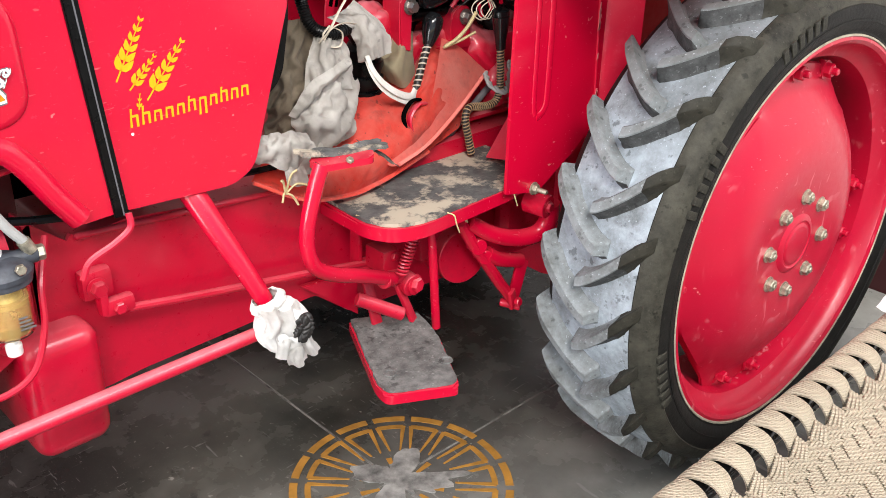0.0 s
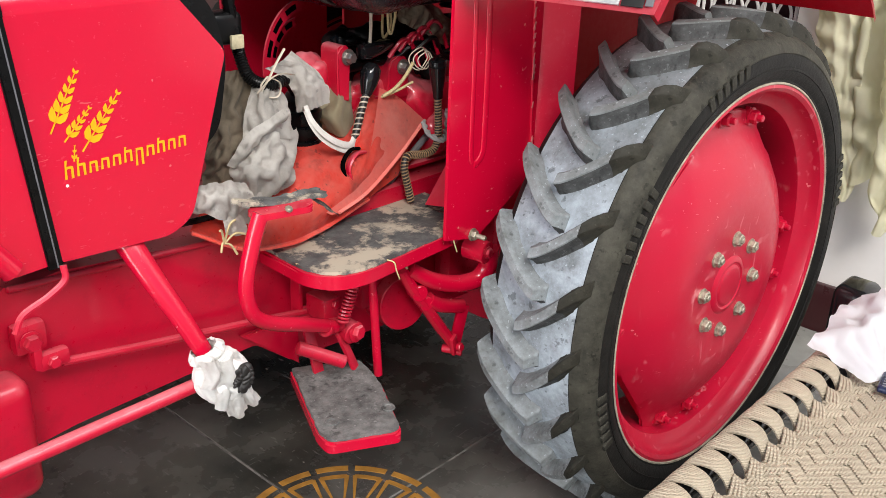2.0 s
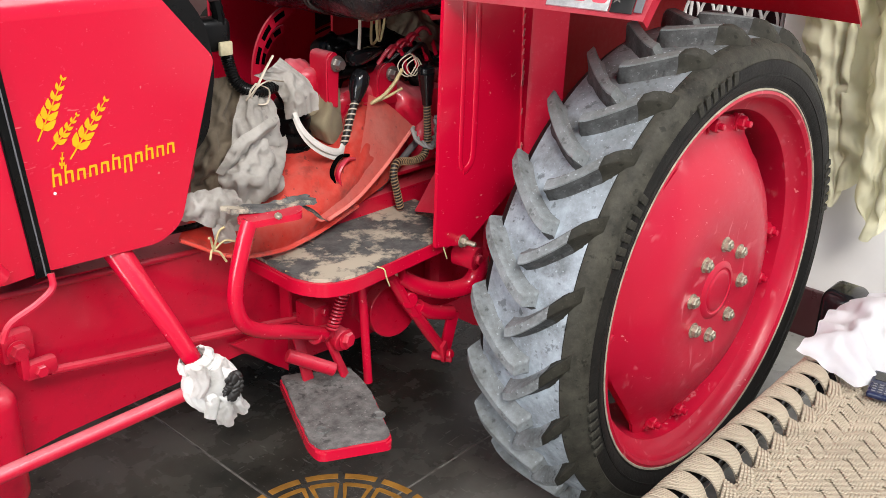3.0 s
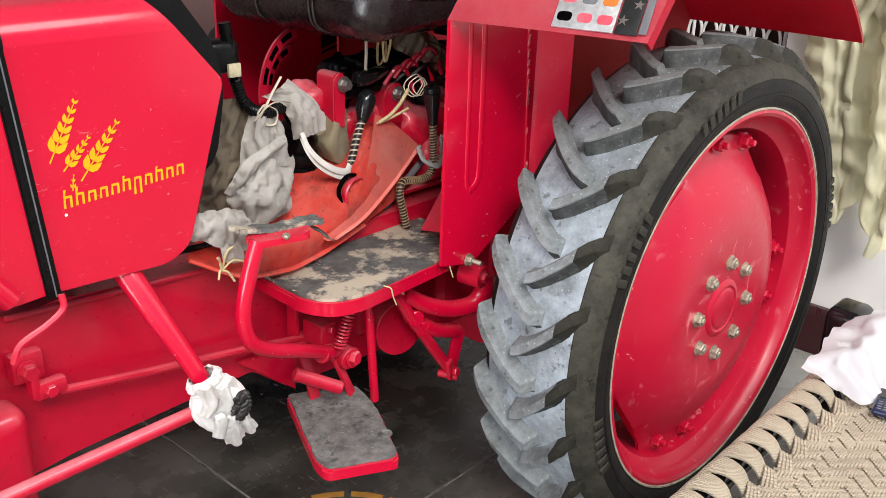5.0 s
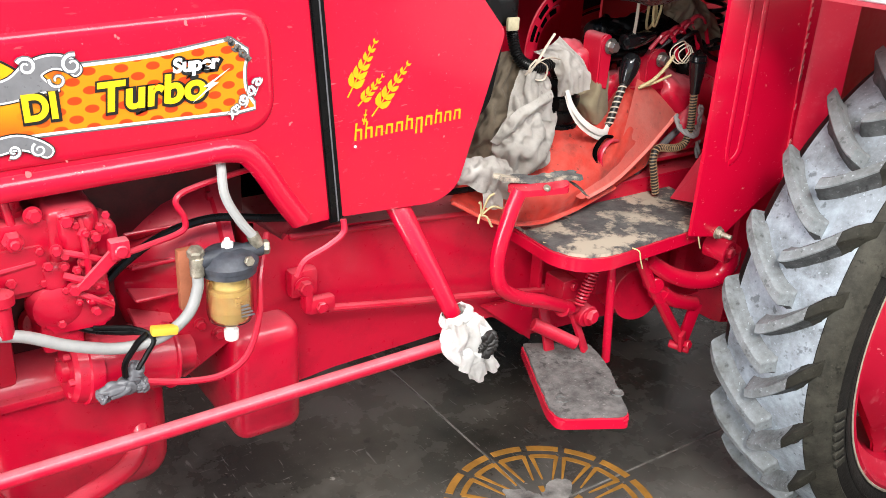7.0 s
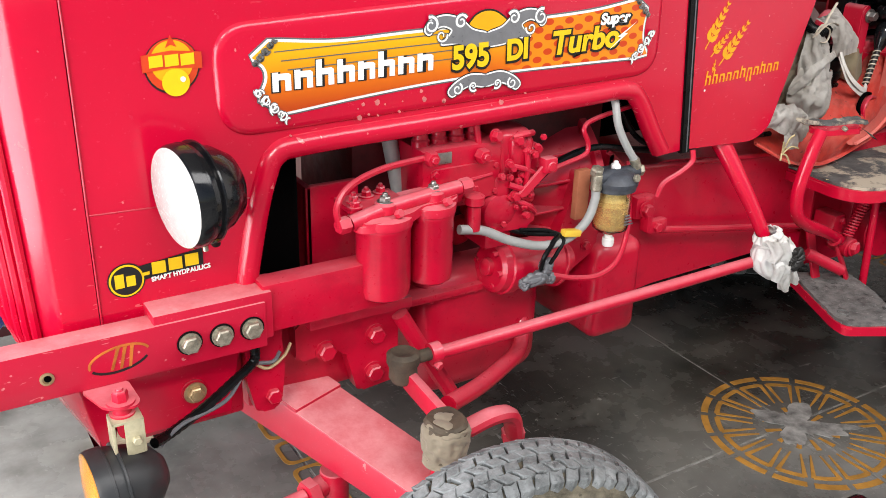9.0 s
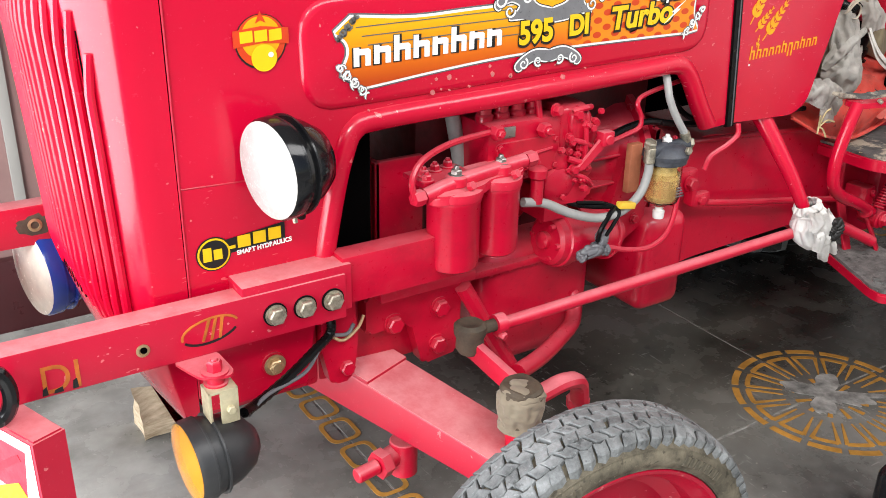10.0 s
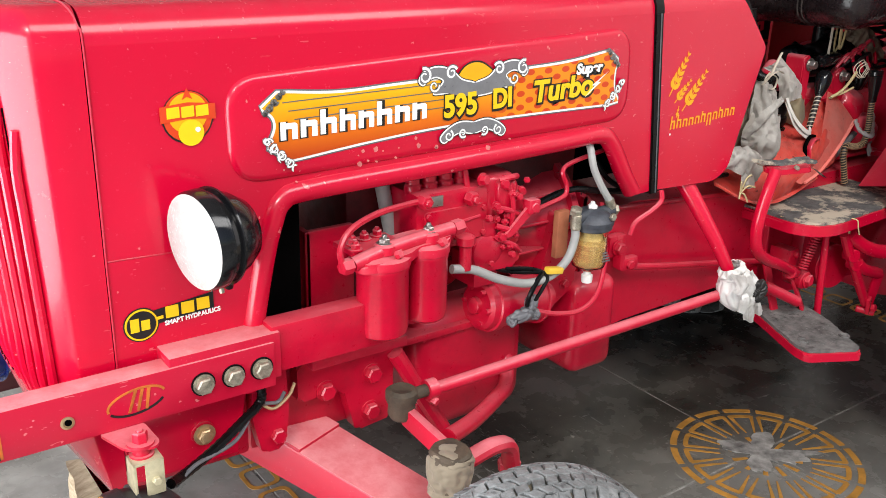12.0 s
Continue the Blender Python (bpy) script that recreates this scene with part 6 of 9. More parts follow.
part("lamp_wire", tube(B(), [(-0.41, 1.444, 0.635), (-0.385, 1.443, 0.618), (-0.355, 1.446, 0.632), (-0.34, 1.452, 0.65)], 0.003, 6, 8), M_BRASS, tractor)


# ---- engine ----
def engine_part(name, bm, material=None, label="", parent=None):
    return part(name, bm, material or M_RED2, parent or tractor, label)


# The block's dark tone is bay shade painted in.
block = engine_part("engine_block", box(B(), (-0.16, 1.585, 0.60), (0.42, 1.83, 1.10), 0.02), M_BAYSHADE, "engine block in a darker red that holds the bay's shade")
for i in range(6):
    x = -0.10 + 0.085 * i
    engine_part("core_plug", turned(B(), [(0.030, 0.0), (0.032, 0.006), (0.026, 0.012), (0.0, 0.012)], frame_along((x, 1.585, 0.73), (x, 1.4, 0.73)), 18), parent=block)
bm = B()
soft_box(bm, (-0.055, 1.51, 0.400), (0.245, 1.85, 0.68), 0.055, 7)
engine_part("oil_sump", bm, label="rounded red oil sump")
engine_part("sump_flange", box(B(), (-0.11, 1.498, 0.632), (0.265, 1.86, 0.647), 0.004))
for i in range(7):
    engine_part("sump_bolt", hexbolt(B(), (-0.085 + 0.052 * i, 1.512, 0.632), (0, -0.2, -1), 0.007, 0.008))
box_low = engine_part("clutch_case", slab(B(), rounded([(0.255, 0.60), (0.36, 0.66), (0.36, 0.80), (0.30, 0.84), (0.262, 0.72)], 0.015), 1.505, 1.60, 0.006), label="red clutch case with flange bolts")
for x, z in ((0.285, 0.635), (0.33, 0.675), (0.30, 0.70), (0.335, 0.80)):
    part("flange_bolt", hexbolt(B(), (x, 1.505, z), (0, -1, 0), 0.009, 0.008, 0.012), M_RED2, box_low)
# Radiator block coloured as black as the shaded bay.
engine_part("radiator", box(B(), (-0.56, 1.49, 0.72), (-0.30, 1.89, 1.24), 0.01), M_DARK, "radiator core, near-black to hold the bay's shade")
bm = B()
box(bm, (-0.268, 1.54, 0.70), (-0.168, 1.555, 0.885), 0.004)
box(bm, (-0.268, 1.54, 0.70), (-0.255, 1.80, 0.885), 0.004)
engine_part("shroud_plate", bm, label="flat red shroud plate")

# twin fuel filters on a common head
FX, FY, FZ = 0.011, 1.420, -0.009
head_plan = rounded([(-0.252, 1.385), (-0.225, 1.368), (-0.155, 1.372), (-0.135, 1.385), (-0.075, 1.38), (-0.05, 1.40), (-0.05, 1.44), (-0.10, 1.46), (-0.20, 1.465), (-0.25, 1.44)], 0.02, 4)
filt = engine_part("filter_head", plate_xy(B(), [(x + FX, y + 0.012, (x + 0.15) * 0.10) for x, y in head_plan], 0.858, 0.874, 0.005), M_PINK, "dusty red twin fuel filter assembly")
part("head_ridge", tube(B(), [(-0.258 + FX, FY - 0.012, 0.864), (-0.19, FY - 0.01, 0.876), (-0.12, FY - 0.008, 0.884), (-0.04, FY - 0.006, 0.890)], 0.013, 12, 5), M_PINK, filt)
for x, r, zt in ((-0.193 + FX, 0.046, 0.871), (-0.102 + FX, 0.039, 0.876)):
    zb = 0.718 if x < -0.15 else 0.727
    prof = [(0.0, zb), (r * 0.75, zb), (r * 0.94, zb + 0.006), (r, zb + 0.018), (r, zt - 0.030), (r * 1.03, zt - 0.028), (r * 1.03, zt - 0.022), (r * 0.98, zt - 0.020)]
    part("filter_bowl", turned(B(), prof, Matrix.Translation((x, FY, 0)), 36), M_RED2, filt, "red filter canister")
    prof = [(r * 1.07, zt - 0.021), (r * 1.10, zt - 0.014), (r * 1.08, zt - 0.006), (r * 0.9, zt - 0.002), (0, zt - 0.001)]
    part("filter_cap", turned(B(), prof, Matrix.Translation((x, FY, 0)), 36), M_PINK, filt)
    part("bolt_boss", turned(B(), [(0.020, 0), (0.019, 0.014), (0.014, 0.018), (0, 0.018)], Matrix.Translation((x, FY - 0.006, zt)), 20), M_PINK, filt)
    part("cap_bolt", hexbolt(B(), (x, FY - 0.006, zt + 0.016), (0, 0, 1), 0.010, 0.009, 0.014, 0.006), M_STEEL, filt, "worn bright bolt")
    part("vent_screw", hexbolt(B(), (x + 0.008, FY - 0.035, zt + 0.004), (0.2, -1, 0.5), 0.008, 0.010), M_PINK, filt)
for x, y in ((-0.225, 1.465), (-0.195, 1.478), (-0.165, 1.484), (-0.235, 1.44)):
    part("bracket_stud", hexbolt(B(), (x + FX, y, 0.876), (0, 0, 1), 0.009, 0.010, 0.013, 0.005), M_PINK, filt)
part("filter_bracket", box(B(), (-0.235, 1.43, 0.866), (-0.13, 1.50, 0.876), 0.003), M_RED2, filt)
part("banjo_bolt", hexbolt(B(), (-0.038, FY - 0.006, 0.890), (1, 0, 0.1), 0.014, 0.022), M_PINK, filt)
part("banjo_bolt", hexbolt(B(), (-0.252, FY - 0.012, 0.864), (-1, -0.2, 0), 0.014, 0.020), M_PINK, filt)
engine_part("fuel_pipe", tube(B(), [(-0.268, 1.405, 0.862), (-0.270, 1.41, 0.895), (-0.240, 1.425, 0.920), (-0.175, 1.445, 0.932), (-0.10, 1.455, 0.935), (-0.072, 1.458, 0.934)], 0.0058, 8, 6), label="thin red fuel pipe")
engine_part("grey_pipe", rod(B(), (-0.105, 1.555, 0.97), (-0.075, 1.545, 0.80), 0.014), M_HOSE)

# injection pump
pump = engine_part("injection_pump", box(B(), (-0.085, 1.462, 0.83), (0.085, 1.58, 0.945), 0.012), label="red in-line injection pump with fittings")
for i in range(4):
    part("delivery_valve", turned(B(), [(0.0165, -0.01), (0.0165, 0.018), (0.0135, 0.022), (0.0135, 0.034), (0.0155, 0.036), (0.0155, 0.052), (0.008, 0.06)], Matrix.Translation((-0.068 + 0.036 * i, 1.50, 0.935)), 12), M_RED2, pump)
for i in range(4):
    x = -0.068 + 0.036 * i
    part("delivery_pipe", tube(B(), [(x, 1.515, 0.995), (x, 1.52, 1.03), (x + 0.02, 1.56, 1.05), (x + 0.03, 1.60, 1.05)], 0.004, 8, 5), M_RED2, pump)
part("type_plate", box(B(), (-0.072, 1.459, 0.918), (-0.028, 1.463, 0.938), 0.001), M_STEEL, pump, "small worn metal type plate")
part("side_cover", slab(B(), rounded([(-0.07, 0.845), (0.07, 0.845), (0.07, 0.91), (-0.07, 0.91)], 0.012), 1.455, 1.463, 0.003), M_RED2, pump)
for x, z, r, h in ((-0.062, 0.902, 0.006, 0.006), (0.062, 0.902, 0.006, 0.006), (-0.062, 0.853, 0.006, 0.006), (0.062, 0.853, 0.006, 0.006), (0.0, 0.853, 0.006, 0.006), (-0.075, 0.935, 0.014, 0.018), (0.03, 0.925, 0.014, 0.018)):
    part("cover_bolt", hexbolt(B(), (x, 1.457, z), (0, -1, 0), r, h, 0.0, 0.006 if r > 0.01 else 0.0), M_RED2, pump)


def cast(name, boxes, parent, label="", rough=0.003):
    """A lumpy casting: rounded blocks run into one another."""
    bm = B()
    for lo, hi, r in boxes:
        soft_box(bm, lo, hi, r, 4)
    bmesh.ops.subdivide_edges(bm, edges=[e for e in bm.edges if e.calc_length() > 0.02], cuts=3, use_grid_fill=True)
    for v in bm.verts:
        v.co += rough * noise.noise_vector(v.co * 38) + 0.4 * rough * noise.noise_vector(v.co * 110)
    return part(name, bm, M_RED2, parent, label, angle=50)


cast("governor_housing", [((0.070, 1.458, 0.800), (0.150, 1.58, 0.960), 0.022), ((0.090, 1.445, 0.885), (0.140, 1.50, 0.950), 0.014), ((0.058, 1.450, 0.835), (0.100, 1.50, 0.880), 0.012),
                          ((0.108, 1.446, 0.815), (0.152, 1.50, 0.862), 0.014), ((0.125, 1.462, 0.865), (0.175, 1.54, 0.925), 0.018)], pump, "lumpy red cast governor housing")
part("lower_housing", turned(B(), [(0.042, 0.0), (0.042, 0.012), (0.036, 0.026), (0.022, 0.034), (0.0, 0.036)], frame_along((0.078, 1.480, 0.812), (0.078, 1.30, 0.80)), 24), M_RED2, pump)
part("throttle_lever", slab(B(), rounded([(0.098, 0.845), (0.110, 0.838), (0.168, 0.884), (0.172, 0.898), (0.158, 0.900)], 0.005), 1.430, 1.437, 0.002), M_PINK, pump)
part("lever_boss", turned(B(), [(0.012, 0.0), (0.012, 0.022), (0.008, 0.026), (0.0, 0.026)], frame_along((0.165, 1.448, 0.892), (0.165, 1.2, 0.892)), 14), M_PINK, pump)
for k, (a, b, r) in enumerate((((0.092, 0.952), (0.132, 0.955), 0.006), ((0.118, 0.945), (0.122, 0.845), 0.005), ((0.085, 0.90), (0.145, 0.875), 0.005), ((0.088, 0.862), (0.140, 0.835), 0.006), ((0.105, 0.83), (0.150, 0.80), 0.005))):
    part("casting_rib", tube(B(), [(a[0], 1.448, a[1]), ((a[0] + b[0]) / 2, 1.438, (a[1] + b[1]) / 2 + 0.004), (b[0], 1.446, b[1])], r, 8, 5), M_RED2, pump)
gov = random.Random(17)
for k in range(22):
    x, z = gov.uniform(0.066, 0.168), gov.uniform(0.785, 0.955)
    r = gov.uniform(0.0045, 0.0085)
    part("governor_bolt", hexbolt(B(), (x, 1.452 - 0.010 * gov.random(), z), (gov.uniform(-0.25, 0.25), -1, gov.uniform(-0.2, 0.25)), r, r * gov.uniform(0.8, 1.4), r * 1.35 if k % 3 == 0 else 0.0, r * 0.7 if k % 4 == 0 else 0.0), M_RED2, pump)
part("seam_line", tube(B(), [(-0.088, 1.457, 0.872), (-0.02, 1.455, 0.879), (0.055, 1.457, 0.886)], 0.0042, 8, 4), M_RED2, pump)
part("lower_casting", slab(B(), rounded([(0.055, 0.772), (0.150, 0.768), (0.158, 0.812), (0.062, 0.818)], 0.012), 1.452, 1.56, 0.006), M_RED2, pump)
part("lever_clevis", box(B(), (0.150, 1.424, 0.880), (0.178, 1.446, 0.908), 0.004), M_PINK, pump)
bm = B()
turned(bm, [(0.012, 0.0), (0.012, 0.045), (0.018, 0.05), (0.018, 0.064), (0.012, 0.068), (0, 0.068)], Matrix.Translation((0.0, 1.425, 0.80)), 18)
part("primer", bm, M_RED2, pump)
for k, (x, z, r, h) in enumerate(((0.10, 0.945, 0.009, 0.012), (0.135, 0.915, 0.007, 0.010), (0.14, 0.865, 0.008, 0.012), (0.10, 0.84, 0.009, 0.010), (0.125, 0.80, 0.007, 0.012), (0.06, 0.955, 0.010, 0.012), (-0.045, 0.862, 0.008, 0.008), (0.02, 0.862, 0.008, 0.008))):
    part("pump_fitting", hexbolt(B(), (x, 1.460 - 0.015 * (x > 0.085), z), (0.15 * (k % 3 - 1), -1, 0.1), r, h, r * 1.3 if k % 2 else 0.0), M_RED2, pump)
part("pump_vent", rod(B(), (0.035, 1.47, 0.935), (0.025, 1.475, 1.0), 0.006), M_RED2, pump)
engine_part("throttle_rod", tube(B(), [(0.165, 1.43, 0.885), (0.21, 1.44, 0.888), (0.262, 1.45, 0.895), (0.268, 1.452, 0.915), (0.258, 1.455, 0.945), (0.30, 1.47, 0.955), (0.42, 1.49, 0.965)], 0.0048, 8, 8), label="thin red throttle rod")
bm = B()
box(bm, (0.05, 1.46, 0.735), (0.11, 1.54, 0.80), 0.01)
box(bm, (-0.06, 1.52, 0.66), (0.02, 1.59, 0.82), 0.012)
engine_part("bracket_casting", bm)
bell_m = frame_along((0.19, 1.69, 0.76), (0.5, 1.69, 0.76))
bell = engine_part("flywheel_housing", turned(B(), [(0.0, 0.0), (0.105, 0.0), (0.125, 0.012), (0.165, 0.085), (0.178, 0.13), (0.178, 0.16), (0.190, 0.163), (0.190, 0.18), (0.0, 0.18)], bell_m, 48), label="round ribbed red flywheel housing")
for k in range(20):
    part("rib", box(B(), (0.118, -0.003, 0.012), (0.176, 0.003, 0.160), 0.002, bell_m @ Matrix.Rotation(2 * math.pi * k / 20, 4, "Z"), 1), M_RED2, bell)
for k in range(12):
    a = 2 * math.pi * (k + 0.4) / 12
    part("flange_bolt", hexbolt(B(), bell_m @ Vector((0.183 * math.cos(a), 0.183 * math.sin(a), 0.163)), (-1, 0, 0), 0.008, 0.008), M_RED2, bell)

# starter motor
st = engine_part("starter_motor", turned(B(), [(0.0, 0.0), (0.042, 0.0), (0.050, 0.006), (0.052, 0.02), (0.056, 0.022), (0.056, 0.04), (0.050, 0.042), (0.050, 0.15), (0.046, 0.155), (0.030, 0.157), (0.030, 0.19), (0, 0.19)], frame_along((0.082, 1.490, 0.684), (0.33, 1.505, 0.650)) @ Matrix.Diagonal((1.0, 1.0, 1.04, 1.0)), 32), label="red cylindrical starter motor")
for i in range(6):
    a = 2 * math.pi * i / 6
    bm = B()
    hexbolt(bm, (0.086, 1.490 + 0.038 * math.cos(a), 0.684 + 0.038 * math.sin(a)), (-1, -0.1, 0.1), 0.006, 0.010)
    part("end_bolt", bm, M_RED2, st)
for k, (lo, hi) in enumerate(((0.030, 0.034), (0.158, 0.162))):
    part("end_band", turned(B(), [(0.0505, lo - 0.002), (0.0545, lo), (0.0545, hi), (0.0505, hi + 0.002)], frame_along((0.082, 1.490, 0.684), (0.33, 1.505, 0.650)), 32), M_RED2, st)
part("end_boss", turned(B(), [(0.018, 0.0), (0.017, 0.012), (0.010, 0.016), (0.0, 0.017)], frame_along((0.084, 1.490, 0.684), (0.0, 1.485, 0.695)), 16), M_RED2, st)
lump = part("cable_connector", heap(B(), (0.140, 1.418, 0.676), (0.030, 0.013, 0.015), (0, -8, 0), 0.25, 2.6, 15.0, (1.4, 1, 0.6), 5), M_GREYV, st, "tape-wrapped grey cable terminal")
for at, radii, sd in (((0.165, 1.42, 0.694), (0.014, 0.012, 0.018), 16.0), ((0.172, 1.418, 0.672), (0.013, 0.011, 0.012), 18.0), ((0.118, 1.42, 0.670), (0.010, 0.011, 0.011), 19.0)):
    part("tape_wrap", heap(B(), at, radii, (0, 20, 0), 0.3, 2.6, sd, (1, 1, 1), 4), M_GREYV, lump)
engine_part("black_wire", tube(B(), [(0.150, 1.415, 0.695), (0.150, 1.408, 0.722), (0.170, 1.41, 0.748), (0.185, 1.42, 0.757), (0.150, 1.44, 0.758), (0.11, 1.455, 0.766), (0.085, 1.47, 0.785), (0.07, 1.50, 0.80)], 0.0048, 8, 6), M_BLACK)
engine_part("black_wire", tube(B(), [(0.168, 1.415, 0.70), (0.182, 1.41, 0.725), (0.195, 1.412, 0.750), (0.170, 1.43, 0.764), (0.120, 1.45, 0.768)], 0.004, 8, 6), M_BLACK)
engine_part("yellow_plug", box(B(), (-0.020, -0.008, -0.006), (0.020, 0.008, 0.007), 0.003, Matrix.Translation((0.212, 1.412, 0.758)) @ Matrix.Rotation(radians(10), 4, "Y")), M_YPLUG, "small yellow wire plug")
engine_part("fuel_hose", tube(B(), [(-0.03, 1.425, 0.806), (0.02, 1.423, 0.795), (0.08, 1.42, 0.765), (0.15, 1.418, 0.742), (0.21, 1.418, 0.745), (0.252, 1.418, 0.772), (0.270, 1.42, 0.81), (0.272, 1.422, 0.835)], 0.0088, 12, 8), M_HOSE, "thick grey rubber fuel hose")

# Added sheet, no real part: paints the bay's far side as shade.
engine_part("bay_shade_sheet", box(B(), (0.02, 1.665, 0.84), (0.64, 1.675, 1.17), 0.003), M_DARK, "near-black sheet added to shade the engine bay")

# sediment bowl
bowl = engine_part("sediment_filter", turned(B(), [(0.0, 0.834), (0.046, 0.834), (0.047, 0.842), (0.044, 0.846), (0.036, 0.856), (0.022, 0.862), (0, 0.862)], Matrix.Translation((0.325, 1.432, 0)), 32), M_SLATE, "water separator with amber see-through bowl")
glass = part("glass_bowl", turned(B(), [(0.037, 0.834), (0.037, 0.752), (0.034, 0.742), (0.014, 0.734), (0.011, 0.728), (0, 0.728), (0, 0.731), (0.012, 0.736), (0.031, 0.744), (0.0345, 0.753), (0.0345, 0.834), (0.037, 0.834)], Matrix.Translation((0.325, 1.432, 0)), 36, False), M_BOWL, bowl, "clear amber bowl")
glass.visible_shadow = False
part("fuel", turned(B(), [(0.0, 0.733), (0.012, 0.7365), (0.030, 0.745), (0.0340, 0.754), (0.0340, 0.80), (0, 0.80)], Matrix.Translation((0.325, 1.432, 0)), 32), M_FUEL, bowl)
part("filter_element", turned(B(), [(0.0, 0.79), (0.026, 0.79), (0.026, 0.833), (0, 0.833)], Matrix.Translation((0.325, 1.432, 0)), 24), M_TWINE, bowl)
part("clamp_ring", turned(B(), [(0.040, 0.822), (0.0435, 0.824), (0.0435, 0.834), (0.040, 0.836)], Matrix.Translation((0.325, 1.432, 0)), 36), M_SLATE, bowl)
for k in range(4):
    part("label_bar", box(B(), (0.328, 1.3945, 0.757 + 0.006 * k), (0.350 - 0.003 * k, 1.3962, 0.7595 + 0.006 * k), 0), M_GREYV, bowl)
bm = B()
turned(bm, [(0.011, 0.0), (0.012, 0.006), (0.012, 0.016), (0.008, 0.018), (0.008, 0.026), (0, 0.026)], Matrix.Translation((0.325, 1.432, 0.703)), 14)
part("drain_plug", bm, M_IRON, bowl, "white drain plug")
bm = B()
hexbolt(bm, (0.325, 1.432, 0.86), (0, 0, 1), 0.010, 0.012, 0.0, 0.006)
part("bleed_bolt", bm, M_IRON, bowl)
bm = B()
rod(bm, (0.27, 1.425, 0.852), (0.38, 1.43, 0.852), 0.013)
part("head_body", bm, M_SLATE, bowl)
part("hose_fitting", hexbolt(B(), (0.342, 1.392, 0.853), (0, -1, 0.1), 0.008, 0.007), M_ZINC, bowl)
bm = B()
hexbolt(bm, (0.38, 1.43, 0.852), (1, -0.2, 0), 0.012, 0.012)
turned(bm, [(0.010, 0), (0.010, 0.02)], frame_along((0.372, 1.425, 0.86), (0.36, 1.425, 0.885)), 12)
part("hose_fitting", bm, M_ZINC, bowl)
bm = B()
hexbolt(bm, (0.272, 1.425, 0.862), (-0.1, -0.3, 1), 0.013, 0.014)
rod(bm, (0.272, 1.422, 0.83), (0.272, 1.422, 0.862), 0.011)
part("hose_fitting", bm, M_ZINC, bowl, "plated banjo fitting")
engine_part("return_hose", tube(B(), [(0.368, 1.425, 0.872), (0.345, 1.43, 0.905), (0.328, 1.44, 0.945), (0.332, 1.46, 0.985), (0.345, 1.50, 1.02)], 0.0075, 10, 8), M_HOSE, "grey hose rising under the bonnet")
engine_part("filter_bracket", box(B(), (0.255, 1.455, 0.76), (0.285, 1.47, 0.86), 0.002), M_CLAY, "bare orange primed bracket")
engine_part("bowl_pipe", tube(B(), [(0.18, 1.42, 0.674), (0.24, 1.42, 0.655), (0.30, 1.42, 0.648), (0.345, 1.42, 0.672), (0.372, 1.43, 0.73), (0.385, 1.45, 0.79), (0.42, 1.50, 0.84)], 0.0055, 8, 8), label="thin red pipe")
engine_part("black_cable", tube(B(), [(0.13, 1.48, 0.80), (0.18, 1.49, 0.84), (0.25, 1.50, 0.872), (0.33, 1.50, 0.885), (0.42, 1.50, 0.868), (0.50, 1.49, 0.862), (0.58, 1.50, 0.875)], 0.007, 8, 8), M_BLACK)
engine_part("black_cable", tube(B(), [(0.40, 1.53, 0.96), (0.46, 1.52, 0.88), (0.56, 1.51, 0.845), (0.68, 1.51, 0.85), (0.86, 1.52, 0.838)], 0.006, 8, 8), M_BLACK)
engine_part("vent_pipe", tube(B(), [(0.525, 1.43, 0.872), (0.522, 1.425, 0.850), (0.495, 1.425, 0.832), (0.455, 1.43, 0.812), (0.440, 1.43, 0.786)], 0.0055, 8, 8), M_PINK, "short bent red pipe end")

# clutch and gearbox housing
bm = B()
slab(bm, rounded([(0.40, 0.86), (0.47, 0.80), (0.56, 0.815), (0.98, 0.775), (1.75, 0.78), (1.75, 0.42), (1.03, 0.46), (0.94, 0.532), (0.56, 0.522), (0.50, 0.515), (0.40, 0.515)], 0.012), 1.535, 1.85, 0.012)
gearbox = engine_part("gearbox_housing", bm, M_RED2, "long red gearbox housing")
bm = B()
soft_box(bm, (0.345, 1.475, 0.452), (0.474, 1.87, 0.675), 0.03, 5)
engine_part("bell_housing", bm, label="red clutch bell housing")
bm = B()
rod(bm, (0.475, 1.532, 0.81), (0.98, 1.532, 0.775), 0.006)
part("housing_edge", bm, M_RED2, gearbox)
bm = B()
box(bm, (0.466, 1.508, 0.700), (0.520, 1.536, 0.752), 0.010)
box(bm, (0.485, 1.49, 0.675), (0.50, 1.515, 0.735), 0.005)
hexbolt(bm, (0.489, 1.505, 0.724), (0, -1, 0), 0.014, 0.014, 0.018)
box(bm, (0.49, 1.49, 0.67), (0.545, 1.512, 0.700), 0.008)
hexbolt(bm, (0.515, 1.49, 0.684), (0, -1, 0), 0.011, 0.008)
part("lever_bracket", bm, M_RED2, gearbox)
engine_part("clutch_rod", tube(B(), [(0.533, 1.50, 0.672), (0.69, 1.50, 0.644), (0.894, 1.50, 0.611), (1.06, 1.49, 0.586)], 0.0075, 10, 4), label="thin red clutch rod")
bm = B()
tube(bm, [(0.652, 1.505, 0.882), (0.660, 1.475, 0.850), (0.678, 1.436, 0.79), (0.700, 1.405, 0.73), (0.724, 1.38, 0.665)], (0.026, 0.017), 14, 8, 0.8)
drop = engine_part("drop_arm", bm, M_RED, "curved red steering drop arm")
bm = B()
turned(bm, [(0.035, 0.0), (0.035, 0.05), (0.02, 0.06)], frame_along((0.64, 1.58, 0.885), (0.64, 1.49, 0.885)), 20)
